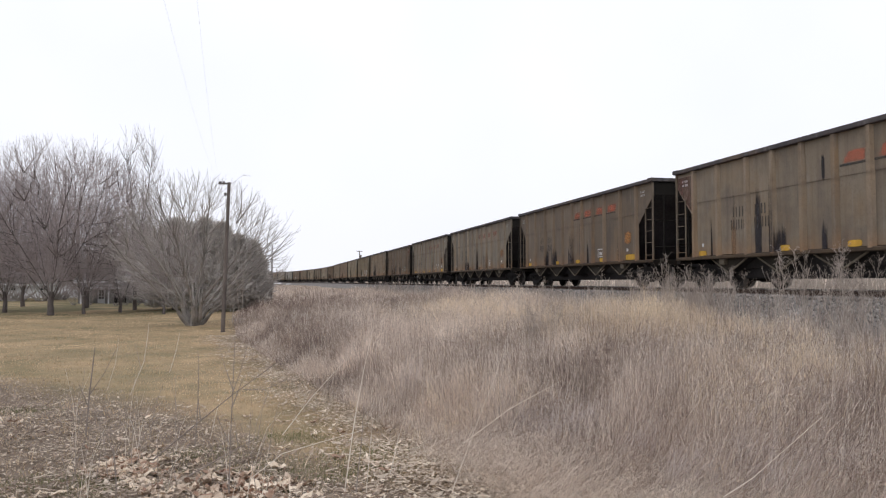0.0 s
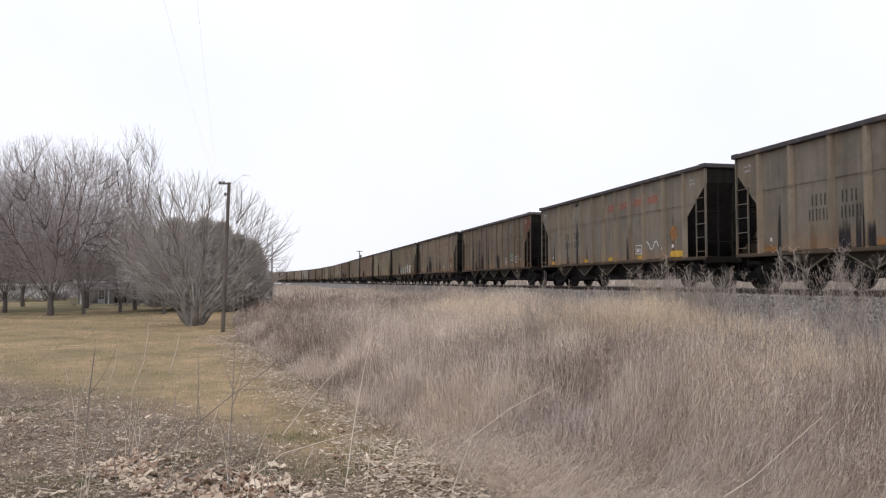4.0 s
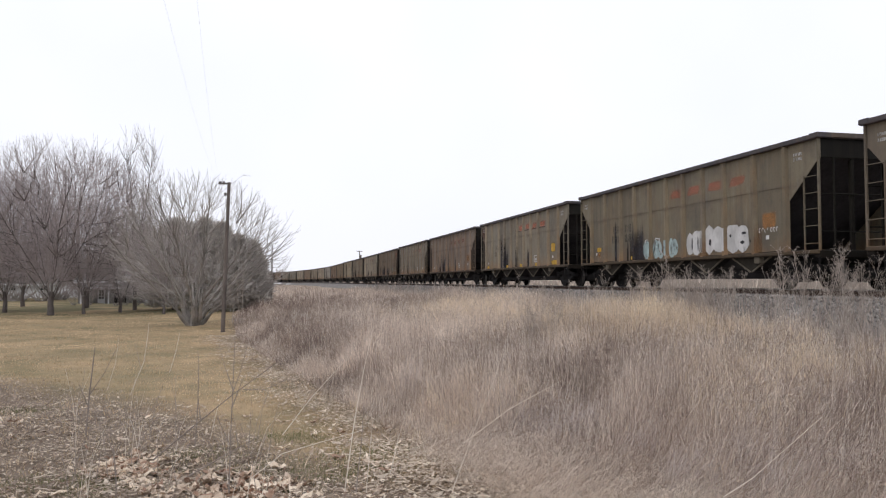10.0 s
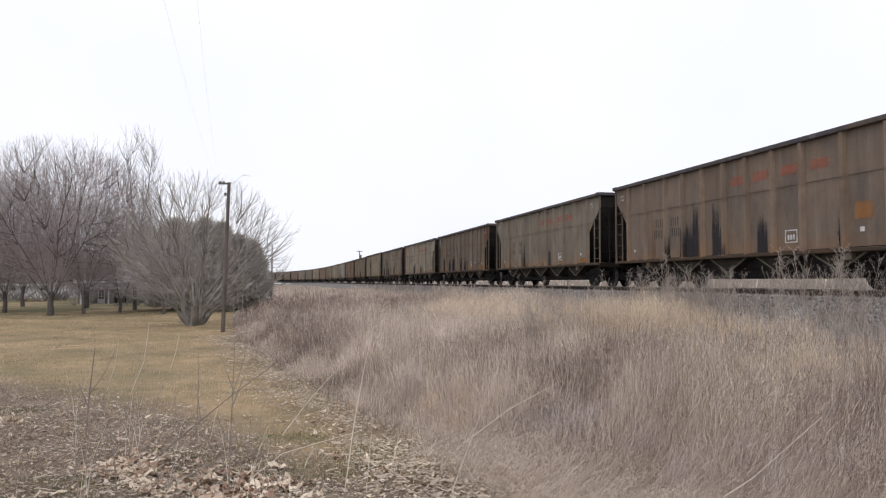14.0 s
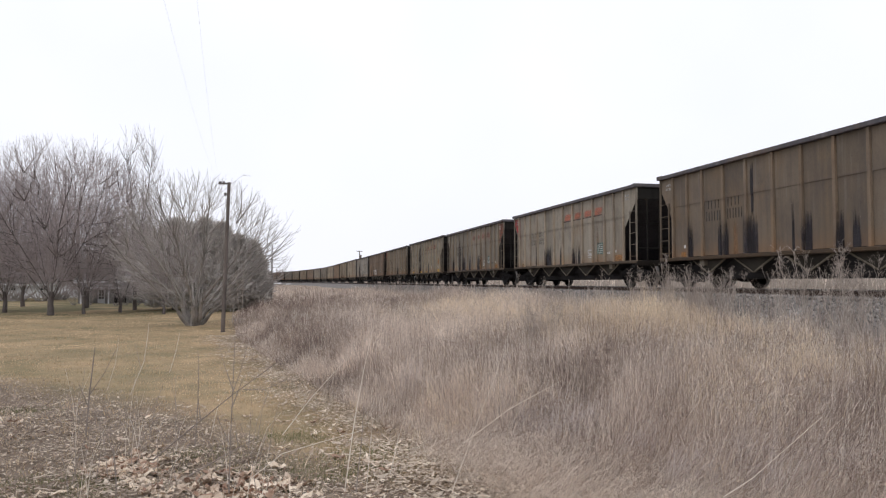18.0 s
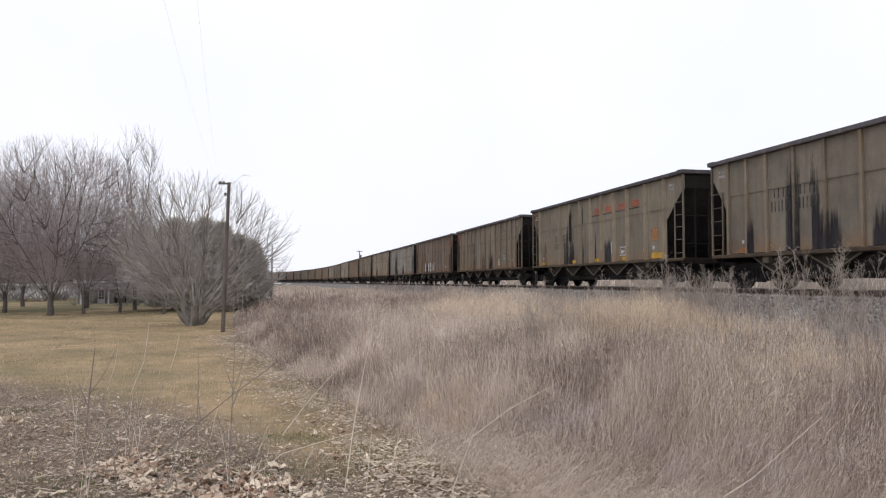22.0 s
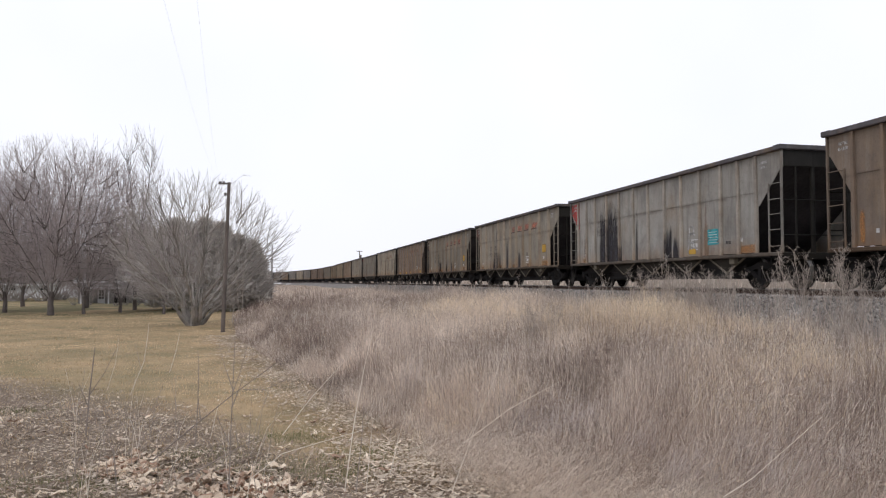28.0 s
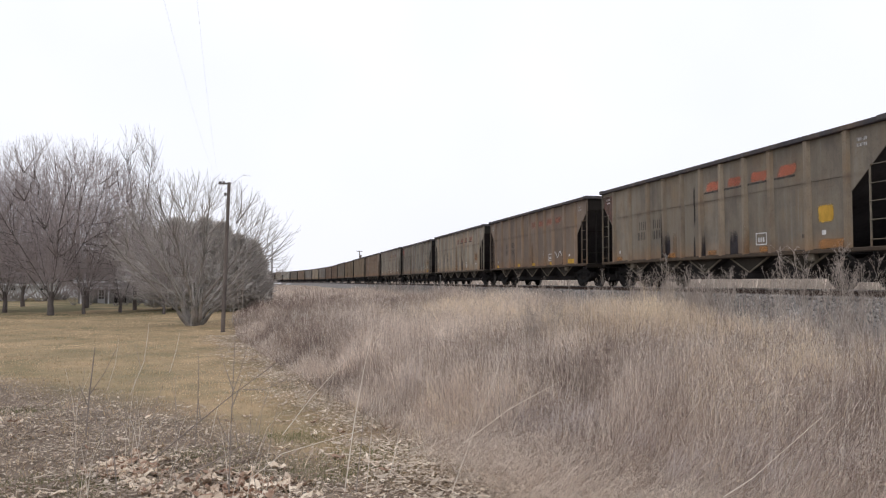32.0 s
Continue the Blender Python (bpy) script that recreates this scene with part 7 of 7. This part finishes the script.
# ---- house and sheds behind the trees ----
def gable(cx, cy, turn, w, d, wall, roof, name, label, siding, porch=False):
    """A low house: walls, a gabled roof with eaves, a door, windows."""
    h = new(name)
    h.matrix_basis = pose(cx, cy, float(height(cx, cy)), 0, 0, turn)
    tagged(h, label, "house", kind="thing")
    part("wall", Shape().box(-w / 2, w / 2, -d / 2, d / 2, -0.2, wall, 0.02), siding, h)
    for g in (-1, 1):
        part("gable_wall", Shape().prism([(-d / 2, wall), (d / 2, wall), (0, wall + roof)], "x", g * w / 2 - 0.06, g * w / 2 + 0.06), siding, h)
        part("roof", Shape().prism([(g * (d / 2 + 0.5), wall - 0.22), (0, wall + roof), (0, wall + roof + 0.16), (g * (d / 2 + 0.5), wall - 0.04)], "x", -w / 2 - 0.4, w / 2 + 0.4), M_SHINGLE, h)
        part("eave_board", Shape().box(-w / 2 - 0.4, w / 2 + 0.4, g * (d / 2 + 0.5) - 0.03, g * (d / 2 + 0.5) + 0.03, wall - 0.30, wall - 0.05), M_WHITE, h)
    y = -d / 2
    if porch:
        part("porch_roof", Shape().prism([(y - 2.0, 1.52), (y, 2.05), (y, 2.17), (y - 2.0, 1.64)], "x", -w * 0.48, -w * 0.10), M_SHINGLE, h)
        part("porch_fascia", Shape().box(-w * 0.48, -w * 0.10, y - 2.06, y - 2.005, 1.42, 1.60), M_WHITE, h)
        for x in (-w * 0.47, -w * 0.285, -w * 0.11):
            part("porch_post", Shape().box(x - 0.06, x + 0.06, y - 1.98, y - 1.86, -0.1, 1.52), M_WHITE, h)
        side = part("side_door", Shape().box(-4.78, -4.12, y - 0.08, y - 0.055, 0.0, 1.42, 0.01), M_WHITE, h, "white side door with small panes")
        for i in range(2):
            for k in range(3):
                part("pane", Shape().box(-4.68 + 0.25 * i, -4.48 + 0.25 * i, y - 0.095, y - 0.075, 0.45 + 0.3 * k, 0.68 + 0.3 * k), M_PANE, side)
        # wall is not cut: a thin dark plate paints the doorway's shade
        part("garage_opening", Shape().box(-3.3, -2.2, y - 0.08, y - 0.055, -0.1, 1.40), M_UNDER, h, "dark plate painted as the shade inside a doorway")
    door = part("door", Shape().box(-0.45, 0.45, y - 0.06, y + 0.02, 0.0, 2.05, 0.01), M_WHITE, h)
    part("door_window", Shape().box(-0.25, 0.25, y - 0.075, y - 0.05, 1.2, 1.85), M_PANE, door)
    for x in (w * 0.12, w * 0.28) if porch else (-w * 0.40, w * 0.28, -w * 0.15):
        win = part("window", Shape().box(x - 0.42, x + 0.42, y - 0.05, y + 0.02, 0.95, 1.9, 0.01), M_WHITE, h)
        for k in (-1, 1):
            part("pane", Shape().box(x + k * 0.19 - 0.16, x + k * 0.19 + 0.16, y - 0.065, y - 0.045, 1.02, 1.83), M_PANE, win)
    return h


def houses():
    q = ground_at(258, 536)
    gable(q.x, q.y + 3, 8, 13, 7.5, 2.3, 1.1, "house", "low grey ranch house with a shingled roof behind bare trees", M_SIDING, True)
    q = ground_at(34, 529)
    gable(q.x, q.y + 6, -12, 9, 5, 1.9, 0.7, "shed", "pale low outbuilding behind the yard trees", M_WHITE)
    for s, off, w, h in ((288, -2.9, 3.4, 0.42), (262, -3.3, 2.2, 0.25)):
        x, y, a = along(s, off)
        o = part("snow_patch", Shape().lathe([(0.0, w / 2), (h * 0.6, w * 0.42), (h, w * 0.2)], False, 14), M_SNOW, at=pose(x, y, float(height(x, y)) - 0.02))
        tagged(o, "last heap of old snow beside the ballast", "snow", kind="thing")


houses()


def husks():
    """Corn husks and larger curled leaves: bent troughs with thickness."""
    r = random.Random(31)
    kinds = []
    for i in range(5):
        L, w, c = r.uniform(0.13, 0.34), r.uniform(0.016, 0.034), r.uniform(0.02, 0.07)
        v, f = [], []
        for j in range(7):
            t = j / 6
            wid = w * math.sin(math.pi * min(0.97, 0.12 + 0.85 * t)) + 0.004
            y0, z0 = L * (t - 0.5), c * (2 * t - 1) ** 2
            for q, up in ((-1, 0.6), (0, 0.0), (1, 0.5)):
                v.append((q * wid, y0, z0 + up * wid + 0.004 + 0.012 * math.sin(j * 2.1 + q)))
        v += [(a, b, z - 0.003) for a, b, z in v]
        f += [(j * 3 + k, j * 3 + k + 1, j * 3 + k + 4, j * 3 + k + 3) for j in range(6) for k in range(2)]
        f += [tuple(reversed([21 + q for q in face])) for face in f]
        kinds.append([set_tone(Shape().add(v, f).mesh("corn_husk", M_HUSK), a, a, i) for a in (0.1, 0.55, 0.95)])
    for i in range(240):
        if i < 60:
            q = ground_at(r.gauss(235, 42), r.gauss(797, 12), -1.62)
        elif i < 130:
            q = ground_at(r.gauss(430, 62), r.gauss(834, 18), -1.60)
        elif i < 190:
            q = ground_at(r.gauss(440, 150), r.gauss(840, 26), -1.60)
        else:
            q = ground_at(r.uniform(0, 900), r.uniform(700, 870), -1.65)
        z = float(height(q.x, q.y))
        me = r.choice(r.choice(kinds))
        o = part("corn_husk", me, M_HUSK, at=pose(q.x, q.y, z + 0.02, r.uniform(-6, 6), r.uniform(-10, 10), r.uniform(0, 360)))
        o.scale = (r.uniform(1.2, 2.0), r.uniform(0.8, 1.2), 1.3) if i < 130 else (1, 1, 1)
        tagged(o, "curled pale corn husk lying on the litter", "husk", "corn husks on the ground", "thing")
    n = 9000
    spots = [ground_at(a, b, -1.65) for a, b in ((150, 830), (60, 815), (190, 830), (470, 800), (560, 812), (640, 800), (520, 745), (330, 780), (30, 700), (660, 770))]
    cx, cy = np.array([q.x for q in spots]), np.array([q.y for q in spots])
    k = RNG.integers(0, 10, n)
    x, y = cx[k] + RNG.normal(0, 0.36, n), cy[k] + RNG.normal(0, 0.28, n)
    me = stems_mesh("green_grass", x, y, height(x, y), RNG.uniform(0.02, 0.07, n), RNG.uniform(0.003, 0.006, n), np.abs(RNG.normal(0.2, 0.3, n)).clip(0, 0.9), RNG.uniform(0, 6.28, n), M_GREEN, RNG.random(n))
    tagged(new("green_grass", me), "small tufts of green grass in the litter", "grass", kind="stuff")


M_HUSK = stalks("corn_husk", (0.30, 0.165, 0.11), (0.90, 0.80, 0.67), (0.60, 0.46, 0.33), 5.0, 0.25, 0.6)
M_GREEN = stalks("green_tuft", (0.12, 0.13, 0.06), (0.28, 0.29, 0.15), (0.18, 0.18, 0.095), 2.0)
husks()


def stones():
    r = random.Random(8)
    q = sight(1030, 779, 5.9)
    for (x, y, z, s, lab) in ((q.x, q.y, q.z, 0.07, "pale lichened stone among the grass"),):
        sh, n = Shape(), 10
        for i in range(1):
            sh.lathe([(-s * 0.9, s * 0.2), (-s * 0.6, s * 0.8), (0, s), (s * 0.5, s * 0.75), (s * 0.8, s * 0.2)], False, n, 0, 0, 0)
        sh.v = [(a + r.uniform(-1, 1) * s * 0.14, b + r.uniform(-1, 1) * s * 0.14, c + r.uniform(-1, 1) * s * 0.12) for a, b, c in sh.v]
        g = float(height(x, y))
        o = part("stone", sh, M_PALESTONE, at=pose(x, y, g + s * 0.6))
        tagged(o, lab, "stone", kind="thing")


stones()


# ---- what moves: the cars along the track, their wheels where they come near ----
def motions():
    for n, car in CARS:
        middle = 22.76 - HALF + PITCH * n - SLACK.get(n, 0.0)
        rows = []
        for i in range(33):
            s = middle - SPEED * i
            x, y, a = along(s)
            rows.append((float(i), pose(x, y, 0, 0, 0, a)))
        walk(car, rows)
        t_in, t_out = max(0.0, (middle - 48) / SPEED), min(32.0, (middle + 6) / SPEED)
        if t_out <= t_in:
            continue
        step = 2 / 30
        count = int((t_out - t_in) / step) + 1
        turn = math.degrees(SPEED * step / 0.46)
        for o in car.children_recursive:
            if o.name.split(".")[0] == "wheelset":
                y = o.location.y
                rolls = [(t_in + i * step, pose(0, y, 0.46, turn * i)) for i in range(count + 1) if t_in + i * step < 32.0]
                first = [(0.0, pose(0, y, 0.46))] if t_in > 0.1 else []
                walk(o, first + rolls)


motions()
